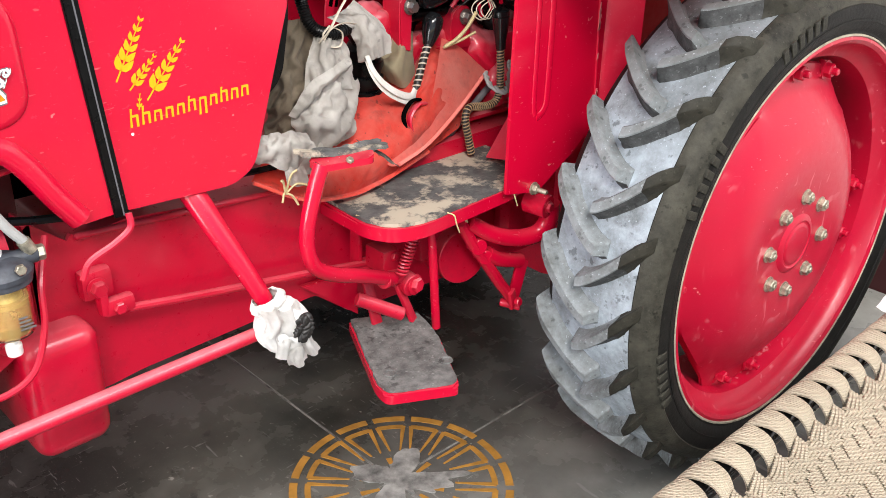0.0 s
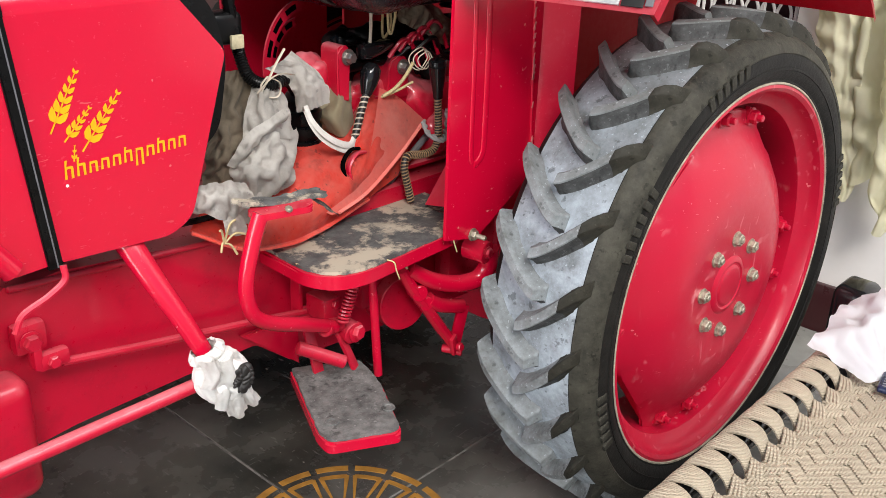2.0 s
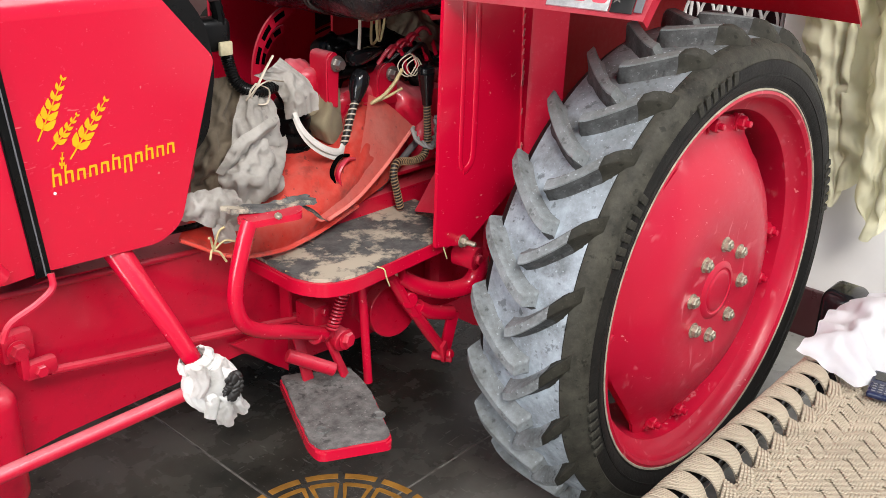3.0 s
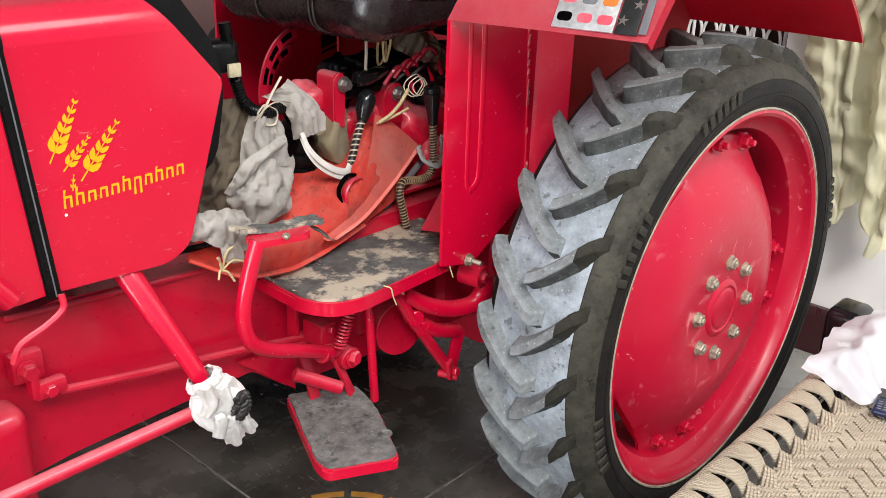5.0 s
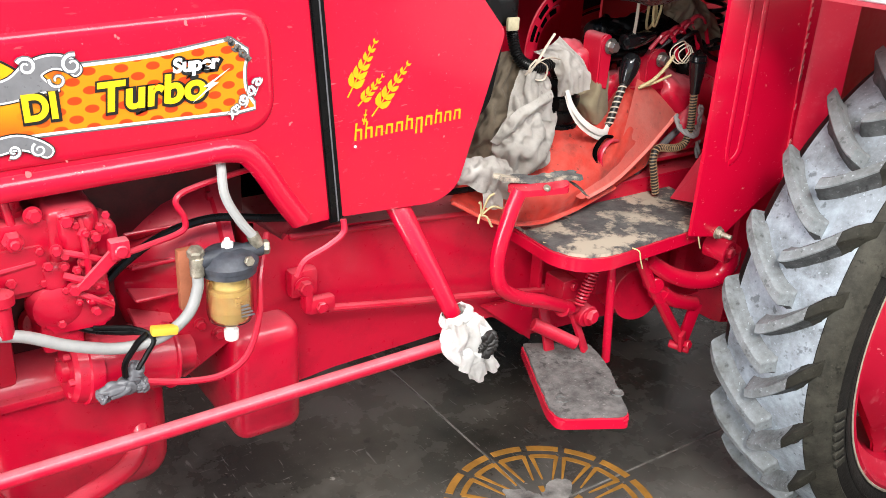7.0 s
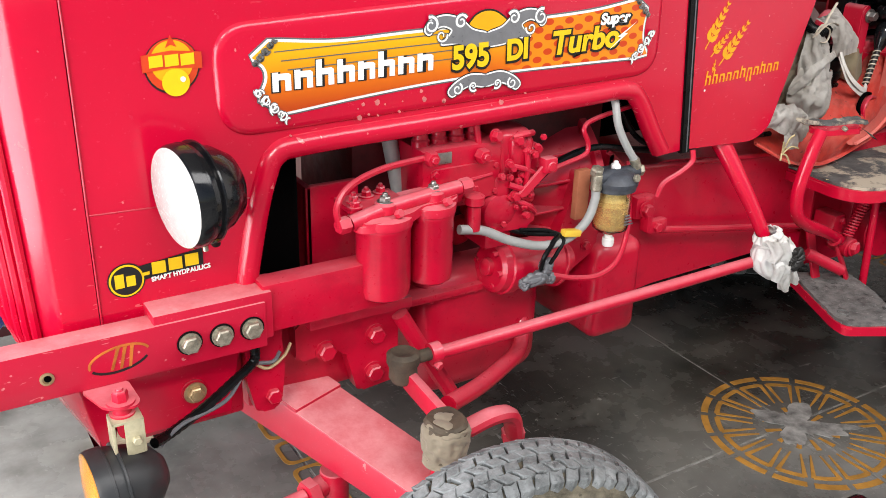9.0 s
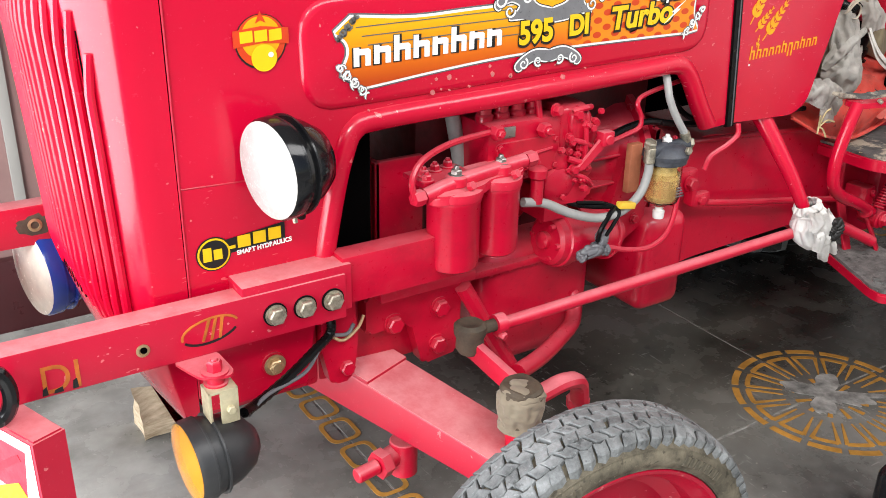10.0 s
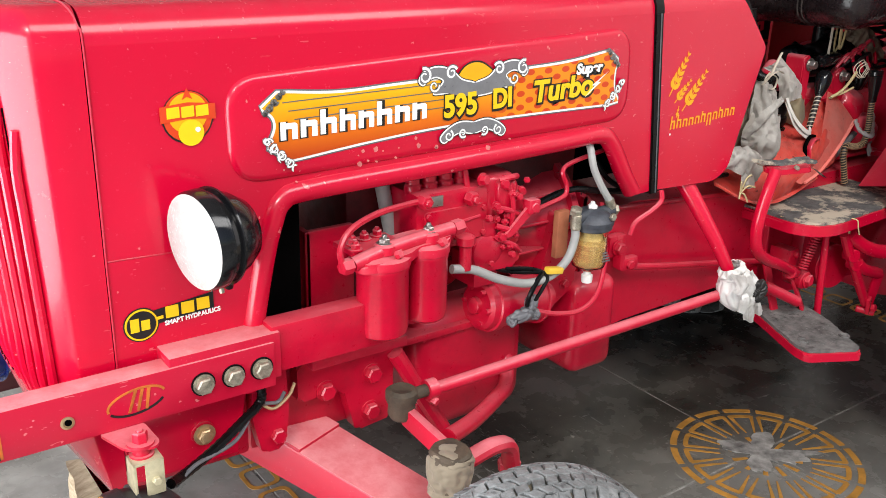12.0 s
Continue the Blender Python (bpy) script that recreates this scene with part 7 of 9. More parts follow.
hexbolt(bm, (0.672, 1.485, 0.872), (0, -1, 0), 0.010, 0.01)
part("arm_hub", bm, M_RED2, drop)


# ---- driver's platform ----
plat = rounded([(0.965, 1.60), (0.955, 1.385), (0.985, 1.335), (1.04, 1.318), (1.30, 1.335), (1.42, 1.37), (1.44, 1.66)], [0, 0.05, 0.04, 0.04, 0.02, 0, 0], 5)
bm = B()
plate_xy(bm, plat, 0.708, 0.735, 0.006)
platform = part("footboard", bm, M_RED, tractor, "red steel footboard lip")
c = Vector((1.2, 1.5))
matp = [tuple(c + (Vector(p) - c) * 0.975) for p in plat]
bm = B()
rg = random.Random(11)
ragged = []
for i, p in enumerate(matp):
    q = Vector(matp[(i + 1) % len(matp)])
    k = max(1, int((q - Vector(p)).length / 0.012))
    for j in range(k):
        v = Vector(p).lerp(q, j / k)
        ragged.append((v.x + rg.uniform(-0.0015, 0.0015), v.y + rg.uniform(-0.0015, 0.0015)))
plate_xy(bm, ragged, 0.7355, 0.742)
part("rubber_mat", bm, M_MAT, platform, "worn black rubber mat with dried mud")
bm = B()
crumpled(bm, (1.35, 1.60, 0.742), (0.07, -0.02, 0.01), (0.03, 0.12, 0.03), 16, 16, 0.012, 14, 3.0, 0, 0.2, 0.004)
part("mat_corner", bm, M_MAT, platform)
for x, y in ((0.962, 1.425), (1.10, 1.322), (1.28, 1.335)):
    bm = B()
    tube(bm, [(x, y, 0.742), (x + 0.008, y - 0.012, 0.738), (x + 0.012, y - 0.014, 0.722), (x + 0.02, y - 0.016, 0.70)], 0.0014, 5, 4)
    part("loose_thread", bm, M_TWINE, platform)

# lower step
step = [(1.00, 1.505), (1.128, 1.428), (1.100, 1.335), (1.008, 1.180), (0.884, 1.246), (0.890, 1.285)]
bm = B()
plate_xy(bm, rounded(step, [0.01, 0.01, 0.03, 0.014, 0.014, 0.02], 4), 0.441, 0.462, 0.005)
steps = part("boarding_step", bm, M_RED, tractor, "red boarding step with a rubber tread")
sc = Vector((sum(p[0] for p in step) / 6, sum(p[1] for p in step) / 6))
bm = B()
rag_step = []
ins = rounded([tuple(sc + (Vector(p) - sc) * 0.96) for p in step], [0.01, 0.01, 0.03, 0.02, 0.02, 0.02], 4)
for i, p in enumerate(ins):
    q = Vector(ins[(i + 1) % len(ins)])
    k = max(1, int((q - Vector(p)).length / 0.01))
    for j in range(k):
        v = Vector(p).lerp(q, j / k)
        rag_step.append((v.x + rg.uniform(-0.0015, 0.0015), v.y + rg.uniform(-0.0015, 0.0015)))
plate_xy(bm, rag_step, 0.4625, 0.470)
part("rubber_tread", bm, M_STEPMAT, steps, "grey worn rubber tread with mud")
for x, y in ((0.930, 1.290), (1.040, 1.252)):
    part("tread_bolt", turned(B(), [(0.014, 0.470), (0.013, 0.4725), (0.009, 0.4725), (0.007, 0.4705), (0, 0.4705)], Matrix.Translation((x, y, 0)), 18), M_STEPMAT, steps)
bm = B()
for p0, p1 in (((1.03, 1.44, 0.45), (1.035, 1.50, 0.60)), ((1.10, 1.40, 0.45), (1.075, 1.45, 0.57))):
    box(bm, (-0.012, -0.004, 0), (0.012, 0.004, (Vector(p1) - Vector(p0)).length), 0.002, frame_along(p0, p1))
part("step_hanger", bm, M_RED2, steps)
part("step_rod", rod(B(), (1.155, 1.40, 0.43), (1.132, 1.40, 0.70), 0.0095, 12), M_RED, steps, "thin upright red rod")
part("gusset", slab(B(), [(0.90, 0.57), (1.04, 0.565), (1.04, 0.455)], 1.52, 1.532, 0.002), M_RED, tractor)

# pedal pipe with triangular pad
bm = B()
tube(bm, [(0.858, 1.385, 0.882), (0.842, 1.386, 0.84), (0.826, 1.388, 0.78), (0.824, 1.39, 0.73), (0.842, 1.392, 0.685), (0.89, 1.397, 0.652), (0.96, 1.405, 0.622), (1.05, 1.42, 0.578)], 0.0145, 14, 8)
pedal = part("pedal_pipe", bm, M_RED, tractor, "bent red pedal pipe")
bm = B()
plate_xy(bm, rounded([(0.845, 1.378, 0.004), (0.945, 1.352, -0.010), (0.965, 1.385, -0.014), (0.90, 1.435, -0.002), (0.85, 1.41, 0.004)] and [(0.842, 1.375), (0.945, 1.350), (0.972, 1.385), (0.905, 1.44), (0.850, 1.415)], 0.012), 0.872, 0.884, 0.003)
part("pedal_plate", bm, M_RED, pedal)
bm = B()
crumpled(bm, (0.838, 1.44, 0.890), (0.16, -0.035, -0.006), (0.0, -0.03, -0.002), 26, 8, 0.006, 20, 2.0, 0.004, 0.3, 0.004)
crumpled(bm, (0.955, 1.415, 0.893), (0.03, -0.07, -0.035), (0.025, 0.01, -0.01), 14, 8, 0.005, 20, 5.0, 0.0, 0.3, 0.004)
part("pedal_rubber", bm, M_MAT, pedal, "torn black rubber strip")
part("pedal_bolt", hexbolt(B(), (0.90, 1.362, 0.884), (0.1, -0.5, 1), 0.007, 0.006), M_ZINC, pedal)

# linkage under the footboard
bm = B()
rod(bm, (1.02, 1.415, 0.585), (1.075, 1.435, 0.57), 0.017)
rod(bm, (0.98, 1.45, 0.545), (1.06, 1.40, 0.50), 0.014)
box(bm, (1.035, 1.43, 0.585), (1.075, 1.49, 0.635), 0.006)
rod(bm, (1.10, 1.47, 0.55), (1.10, 1.415, 0.545), 0.024)
box(bm, (1.02, 1.49, 0.58), (1.03, 1.52, 0.70), 0.003)
links = part("pedal_linkage", bm, M_RED2, tractor, "red pedal linkage and pivots")
part("pivot_nut", hexbolt(B(), (1.108, 1.418, 0.545), (0.2, -1, 0.1), 0.016, 0.012, 0.022), M_PINK, links)
part("pivot_nut", hexbolt(B(), (1.06, 1.43, 0.62), (0.2, -1, 0.2), 0.009, 0.008), M_RED2, links)
part("return_spring", coil(B(), (1.058, 1.405, 0.59), (1.098, 1.40, 0.685), 0.0105, 0.0026, 14), M_RED2, links, "coiled red return spring")
bm = B()
rod(bm, (1.285, 1.455, 0.535), (1.31, 1.58, 0.525), 0.062, 32)
box(bm, (1.20, 1.50, 0.53), (1.30, 1.56, 0.70), 0.01)
part("brake_housing", bm, M_RED2, tractor)
bm = B()
tube(bm, [(1.245, 1.40, 0.650), (1.30, 1.385, 0.612), (1.36, 1.37, 0.590), (1.41, 1.352, 0.592), (1.432, 1.342, 0.622), (1.425, 1.337, 0.665)], (0.015, 0.021), 12, 6, 1.15)
rod(bm, (1.395, 1.375, 0.668), (1.405, 1.322, 0.666), 0.026)
hook = part("bracket_arm", bm, M_RED, tractor, "curved red bracket arm")
part("arm_pin", hexbolt(B(), (1.405, 1.323, 0.666), (0.1, -1, 0), 0.011, 0.008, 0.014), M_PINK, hook)
bm = B()
tube(bm, [(1.225, 1.405, 0.655), (1.26, 1.402, 0.595), (1.30, 1.40, 0.540), (1.35, 1.40, 0.470), (1.385, 1.40, 0.425)], 0.0135, 10, 6)
for p, r in (((1.268, 1.388, 0.588), 0.019), ((1.290, 1.388, 0.556), 0.017)):
    rod(bm, p, (p[0] + 0.008, p[1] + 0.03, p[2]), r)
tube(bm, [(1.302, 1.40, 0.560), (1.34, 1.395, 0.535), (1.405, 1.392, 0.512)], 0.017, 12, 5)
box(bm, (-0.005, -0.014, 0.0), (0.005, 0.014, 0.110), 0.003, frame_along((1.415, 1.392, 0.510), (1.395, 1.40, 0.400)))
box(bm, (-0.005, -0.012, 0.0), (0.005, 0.012, 0.05), 0.003, frame_along((1.375, 1.385, 0.445), (1.39, 1.39, 0.395)))
rod(bm, (1.378, 1.42, 0.402), (1.402, 1.378, 0.398), 0.010)
hexbolt(bm, (1.39, 1.38, 0.415), (0.1, -1, 0.2), 0.011, 0.01)
part("brake_lever", bm, M_RED, tractor, "red brake lever linkage")
bm = B()
tube(bm, [(1.205, 1.40, 0.70), (1.21, 1.39, 0.685), (1.23, 1.395, 0.66), (1.24, 1.405, 0.63)], 0.003, 6, 5)
part("tie_wire", bm, M_TWINE, tractor)
bm = B()
box(bm, (1.45, 1.47, 0.50), (1.75, 1.53, 0.70), 0.03)
rod(bm, (1.834, 1.10, 0.588), (1.834, 2.28, 0.588), 0.085, 24)
box(bm, (1.60, 1.45, 0.36), (2.10, 1.93, 0.80), 0.04)
# Added block that hides the bright gap between fender and gear cover.
soft_box(bm, (1.61, 1.455, 0.76), (2.06, 1.925, 1.07), 0.05, 5)
part("rear_axle", bm, M_RED2, tractor, "red rear axle housing")

# ---- fenders ----
AC = (1.834, 0.588)


def fender(near):
    s = 1 if near else -1
    Y = lambda y: y if near else 2 * YC - y
    bm = B()
    # inner plate between tyre and seat
    poly = [(1.262, 0.735), (1.262, 1.225), (1.350, 1.339), (1.585, 1.339), (1.585, 0.84), (1.50, 0.80), (1.36, 0.715)]
    slab(bm, poly, Y(1.318), Y(1.326))
    # The far fender's shade is put in with the darker engine red.
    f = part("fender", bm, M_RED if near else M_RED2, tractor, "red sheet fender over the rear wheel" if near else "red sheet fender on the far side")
    # deeper wall behind the stiffener, its shade painted in a darker red
    inner = [(1.545, 0.80), (1.545, 1.339)]
    for i in range(4, 13):
        a = radians(125 - 82 * i / 12)
        inner.append((AC[0] + 0.785 * math.cos(a), AC[1] + 0.785 * math.sin(a)))
    inner += [(2.30, 0.80), (1.72, 0.80)]
    part("inner_wall", slab(B(), inner, Y(1.432), Y(1.440)), M_FENDIN, f)
    # pressed rib, seam and welded edge
    bm = tube(B(), [(1.362, Y(1.318), 1.235), (1.366, Y(1.318), 1.10), (1.367, Y(1.318), 0.93), (1.362, Y(1.318), 0.897), (1.348, Y(1.318), 0.884), (1.338, Y(1.318), 0.882)], 0.0085, 14, 8)
    tube(bm, [(1.322, Y(1.318), 1.235), (1.326, Y(1.318), 1.10), (1.328, Y(1.318), 0.92), (1.334, Y(1.318), 0.886)], 0.0065, 14, 8)
    for v in bm.verts:
        v.co.y = Y(1.318) + (v.co.y - Y(1.318)) * 0.32
    part("pressed_rib", bm, M_RED, f, angle=80)
    bm = B()
    tube(bm, [(1.499, Y(1.316), 1.21), (1.507, Y(1.316), 1.10), (1.517, Y(1.316), 0.95), (1.526, Y(1.316), 0.82)], 0.0022, 6, 5)
    part("sheet_seam", bm, M_PINK, f)
    if near:
        chip = random.Random(41)
        for k in range(13):
            z = 0.84 + 0.36 * chip.random()
            x, h = 1.525 - 0.07 * (z - 0.82), 0.006 + 0.016 * chip.random() ** 2
            w = 0.0022 + 0.003 * chip.random()
            part("paint_flake", slab(B(), [(x - w, z - h), (x + w * 0.6, z - h * 0.7), (x + w * 0.4, z + h * 0.2), (x + w, z + h), (x - w * 0.3, z + h * 0.8)], Y(1.3118), Y(1.3132)), M_SPLASH, f)
    bm = B()
    plate_xy(bm, [(1.535, Y(1.3175)), (1.540, Y(1.310)), (1.596, Y(1.268)), (1.604, Y(1.276)), (1.552, Y(1.3175))], 0.80, 1.215, 0.002)
    # Dusty pink also puts this flange's brighter light into its colour.
    part("stiffener", bm, M_PINK, f)
    # arched roof with lipped outer edge
    prof = []
    for i in range(25):
        a = radians(126 - 84 * i / 24)
        prof.append((AC[0] + 0.79 * math.cos(a), AC[1] + 0.79 * math.sin(a)))
    # steep front slope up to the level top
    prof = [(1.262, 1.228), (1.292, 1.267), (1.322, 1.306), (1.340, 1.328), (1.356, 1.340), (1.38, 1.345), (1.46, 1.345), (1.54, 1.345)] + [p for p in prof if p[1] > 1.345 or p[0] > 1.834]
    bm = B()
    rows = []
    for x, z in prof:
        t = min(1.0, max(0.0, (x - 1.35) / 0.15))
        yo = 0.955
        xo = x + 0.085 * (1 - t) * 1.0
        d = Vector((AC[0] - x, AC[1] - z)).normalized() * 0.016
        rows.append([bm.verts.new((x, Y(1.442 if x > 1.5 else 1.326), z)), bm.verts.new(((x + xo) / 2, Y(1.12), z + 0.002)), bm.verts.new((xo, Y(yo), z)), bm.verts.new((xo + d.x, Y(yo - 0.004), z + d.y))])
    for a, b in zip(rows, rows[1:]):
        for k in range(3):
            bm.faces.new((a[k], a[k + 1], b[k + 1], b[k]))
    bmesh.ops.solidify(bm, geom=bm.faces[:], thickness=0.004)
    # Pink roof: dust, and the gloss on its front slope, both in colour.
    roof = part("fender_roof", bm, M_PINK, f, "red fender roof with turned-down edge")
    roof.data.materials.append(M_FENDIN)
    # Down-facing faces take the darker red as painted shade.
    for p in roof.data.polygons:
        if p.normal.z < -0.2:
            p.material_index = 1
    if near:
        across = Vector((0.085, -0.371, 0.0)).normalized()
        up = Vector((0.61, 0.0, 0.79))
        up = (up - up.dot(across) * across).normalized()
        out = across.cross(up)
        m = Matrix((up, -across, out)).transposed().to_4x4()
        m.translation = Vector((1.262, 1.326, 1.228)) + across * 0.262 + up * 0.008 + out * 0.0035
        # slotted chrome plate with orange reflectors, black strip with stars
        g = part("lamp_plate", box(B(), (0.0, -0.056, 0.0), (0.138, 0.056, 0.004), 0.001, m), M_PERF, f, "silver slotted plate with dull orange reflectors")
        cols = (M_PINK, M_PINK, M_DARK, M_MARK, M_GREYV, M_PINK, M_MARK, M_MARK, M_DARK, M_DARK, M_MARK, M_SILVER)
        for i in range(12):
            x, y = 0.022 + 0.036 * (i // 3), -0.037 + 0.037 * (i % 3)
            pl = rounded([(x - 0.009, y - 0.0135), (x + 0.009, y - 0.0135), (x + 0.009, y + 0.0135), (x - 0.009, y + 0.0135)], 0.0085, 4)
            bm = plate_xy(B(), pl, 0.0035, 0.0046)
            bm.transform(m)
            part("slot", bm, cols[i], g)
        part("star_strip", box(B(), (0.0, -0.098, 0.0), (0.138, -0.059, 0.003), 0.001, m), M_VBLACK, f, "black strip with silver stars")
        for k in range(4):
            x, y = 0.025 + 0.032 * k, -0.068 - 0.020 * (k % 2)
            st_ = [(x + (0.011 if i % 2 == 0 else 0.004) * math.cos(math.pi * i / 5), y + (0.011 if i % 2 == 0 else 0.004) * math.sin(math.pi * i / 5)) for i in range(10)]
            bm = plate_xy(B(), st_, 0.0028, 0.0042)
            bm.transform(m)
            part("star", bm, M_CHROME, f)
        part("edge_tape", box(B(), (0.004, -0.114, 0.0), (0.138, -0.100, 0.0025), 0.001, m), M_GREYV, f, "worn grey tape")
        part("fender_bolt", hexbolt(B(), (1.345, 1.318, 0.727), (0.1, -1, 0), 0.011, 0.010, 0.014, 0.022), M_ZINC, f, "plated bolt")
    return f


fender(True)
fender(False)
bm = B()
tube(bm, [(1.70, 1.36, 1.30), (1.69, 1.36, 1.10), (1.70, 1.37, 0.9)], 0.007, 8, 5)
part("fender_hose", bm, M_BLACK, tractor)

# ---- seat and controls ----
bm = B()
soft_box(bm, (1.165, 1.43, 1.165), (1.74, 1.955, 1.315), 0.07, 9)
bmesh.ops.subdivide_edges(bm, edges=[e for e in bm.edges if e.calc_length() > 0.05], cuts=12, use_grid_fill=True)
for v in bm.verts:
    # the sewn panels belly out between seams, and the cover puckers along them
    d = min(abs(v.co.y - 1.60), abs(v.co.y - 1.78), abs(v.co.x - 1.36) if v.co.y < 1.52 else 9.0)
    pull = math.exp(-(d / 0.012) ** 2)
    out = Vector((v.co.x - 1.45, v.co.y - 1.69, v.co.z - 1.26))
    v.co -= out.normalized() * 0.008 * pull
    v.co.z += 0.007 * noise.noise(v.co * 14) + 0.004 * noise.noise(v.co * 38) + 0.10 * max(0.0, v.co.x - 1.25) * (1 if v.co.z < 1.2 else 0)
seat = part("seat", bm, M_LEATHER, tractor, "dark brown leatherette driver's seat", angle=60)
for y0 in (1.594, 1.606, 1.776):
    part("seat_seam", tube(B(), [(1.23, y0, 1.318), (1.178, y0, 1.29), (1.166, y0, 1.245), (1.178, y0, 1.19), (1.24, y0, 1.165)], 0.0022, 6, 6), M_SEAM, seat, "stitched seam")
part("seat_piping", tube(B(), [(1.66, 1.428, 1.262), (1.40, 1.427, 1.256), (1.23, 1.44, 1.25), (1.166, 1.50, 1.25), (1.160, 1.70, 1.255), (1.166, 1.88, 1.25)], 0.004, 8, 6), M_LEATHER, seat)
bm = B()
soft_box(bm, (1.70, 1.44, 1.25), (1.82, 1.94, 1.62), 0.05, 5)
part("backrest", bm, M_LEATHER, seat)
part("seat_post", rod(B(), (1.60, 1.80, 0.85), (1.60, 1.80, 1.19), 0.03), M_BLACK, seat)
for s in (-1, 1):
    part("seat_spring", coil(B(), (1.60, 1.70 + 0.07 * s, 1.06), (1.60, 1.70 + 0.07 * s, 1.19), 0.024, 0.006, 5), M_BLACK, seat)
part("seat_pan", box(B(), (1.36, 1.52, 1.165), (1.72, 1.86, 1.20), 0.01), M_BLACK, seat)
bm = B()
box(bm, (1.02, 1.60, 0.775), (1.72, 1.84, 0.86), 0.03)
box(bm, (1.30, 1.60, 0.84), (1.62, 1.80, 0.97), 0.03)
top = part("transmission_top", bm, M_RED2, tractor, "red gear cover with brackets")
for x0, x1, z0, z1 in ((1.226, 1.258, 0.97, 1.088), (1.373, 1.432, 0.95, 1.046)):
    xc = (x0 + x1) / 2
    part("control_bracket", slab(B(), rounded([(x0, z0), (x1, z0), (x1, z1), (x0, z1)], [0, 0, 0.03, 0.03], 6), 1.60, 1.655, 0.004), M_PINK, top, "dusty red cast bracket")
    part("bracket_bolt", hexbolt(B(), (xc + 0.008, 1.598, z1 - 0.024), (0, -1, 0), 0.012, 0.016, 0.017), M_STEEL, top)
# Dusty pink also brightens these castings in place of light.
for at, radii, sd in (((1.48, 1.63, 0.93), (0.075, 0.05, 0.055), 21.0), ((1.20, 1.66, 1.02), (0.05, 0.04, 0.05), 22.0), ((1.36, 1.65, 0.95), (0.07, 0.04, 0.05), 23.0), ((1.50, 1.57, 0.86), (0.05, 0.04, 0.05), 24.0)):
    part("casting_lump", heap(B(), at, radii, (0, 10, 0), 0.14, 2.2, sd, (1, 1, 1), 4), M_PINK, top)
for at, radii, sd in (((1.37, 1.655, 1.085), (0.07, 0.03, 0.028), 31.0), ((1.47, 1.66, 1.10), (0.06, 0.03, 0.03), 32.0), ((1.55, 1.64, 1.02), (0.035, 0.03, 0.06), 33.0), ((1.33, 1.70, 1.04), (0.05, 0.04, 0.06), 34.0), ((1.44, 1.70, 1.02), (0.05, 0.04, 0.08), 35.0)):
    part("greasy_linkage", heap(B(), at, radii, (0, 0, 0), 0.25, 2.4, sd, (1, 1, 1), 4), M_BLACK, top, "black greasy lift linkage")
part("hanging_cord", tube(B(), [(1.297, 1.58, 1.17), (1.298, 1.58, 1.13), (1.296, 1.58, 1.09)], 0.0035, 6, 4), M_PALECORD, top)
part("hanging_cord", tube(B(), [(1.352, 1.60, 1.17), (1.350, 1.60, 1.10), (1.362, 1.60, 1.096), (1.375, 1.60, 1.12), (1.37, 1.60, 1.16)], 0.003, 6, 6), M_TWINE, top)
part("hanging_cord", tube(B(), [(1.36, 1.595, 1.17), (1.362, 1.595, 1.12), (1.37, 1.595, 1.098), (1.382, 1.595, 1.13), (1.385, 1.595, 1.165)], 0.003, 6, 6), M_TWINE, top)
for z0, z1 in ((0.742, 0.764), (0.790, 0.800)):
    part("shift_rail", box(B(), (1.36, 1.572, z0), (1.62, 1.60, z1), 0.004), M_PINK, top, "dusty red rail on the housing")
part("cross_shaft", rod(B(), (1.25, 1.628, 1.035), (1.55, 1.628, 1.04), 0.013), M_BLACK, top)
part("lever_boot", turned(B(), [(0.0, 0.0), (0.016, 0.004), (0.020, 0.02), (0.017, 0.05), (0.012, 0.075), (0.008, 0.09)], frame_along((1.275, 1.588, 1.072), (1.37, 1.588, 1.082)), 18), M_BLKGLOSS, top, "glossy black rubber boot")
rg = random.Random(5)
for k in range(7):
    bm = B()
    p = Vector((1.34 + 0.03 * k, 1.60 + rg.uniform(-0.02, 0.03), 1.04 + rg.uniform(-0.02, 0.02)))
    tube(bm, [p, p + Vector((0.05, rg.uniform(-0.02, 0.02), 0.03)), p + Vector((0.10, rg.uniform(-0.03, 0.02), rg.uniform(-0.02, 0.03))), p + Vector((0.15, rg.uniform(-0.02, 0.02), rg.uniform(-0.06, 0.0)))], 0.0055, 6, 6)
    part("control_wire", bm, M_BLACK, top)
for k in range(4):
    bm = B()
    p = Vector((1.36 + 0.03 * k, 1.59, 1.05 + 0.01 * k))
    tube(bm, [p, p + Vector((0.03, -0.01, 0.035)), p + Vector((0.07, 0, 0.02)), p + Vector((0.09, -0.005, -0.03))], 0.005, 6, 6)
    part("red_wire", bm, M_RED2, top)
for k in range(3):
    bm = B()
    cx, cz, r = 1.412 + 0.011 * k, 1.048 - 0.003 * k, 0.027 - 0.003 * k
    tube(bm, [(cx + r * math.cos(2 * math.pi * i / 16), 1.55 + 0.004 * math.sin(i), cz + 0.9 * r * math.sin(2 * math.pi * i / 16)) for i in range(17)], 0.0013, 6, 2)
    part("wire_loop", bm, M_PALECORD, top, "loop of pale thin wire")
bm = B()
tube(bm, [(1.325, 1.57, 0.975), (1.35, 1.56, 0.99), (1.375, 1.555, 1.012), (1.395, 1.55, 1.042)], 0.004, 6, 5)
tube(bm, [(1.325, 1.575, 0.972), (1.36, 1.56, 0.985), (1.40, 1.555, 0.998)], 0.003, 6, 5)
part("straw_tie", bm, M_TWINE, top)


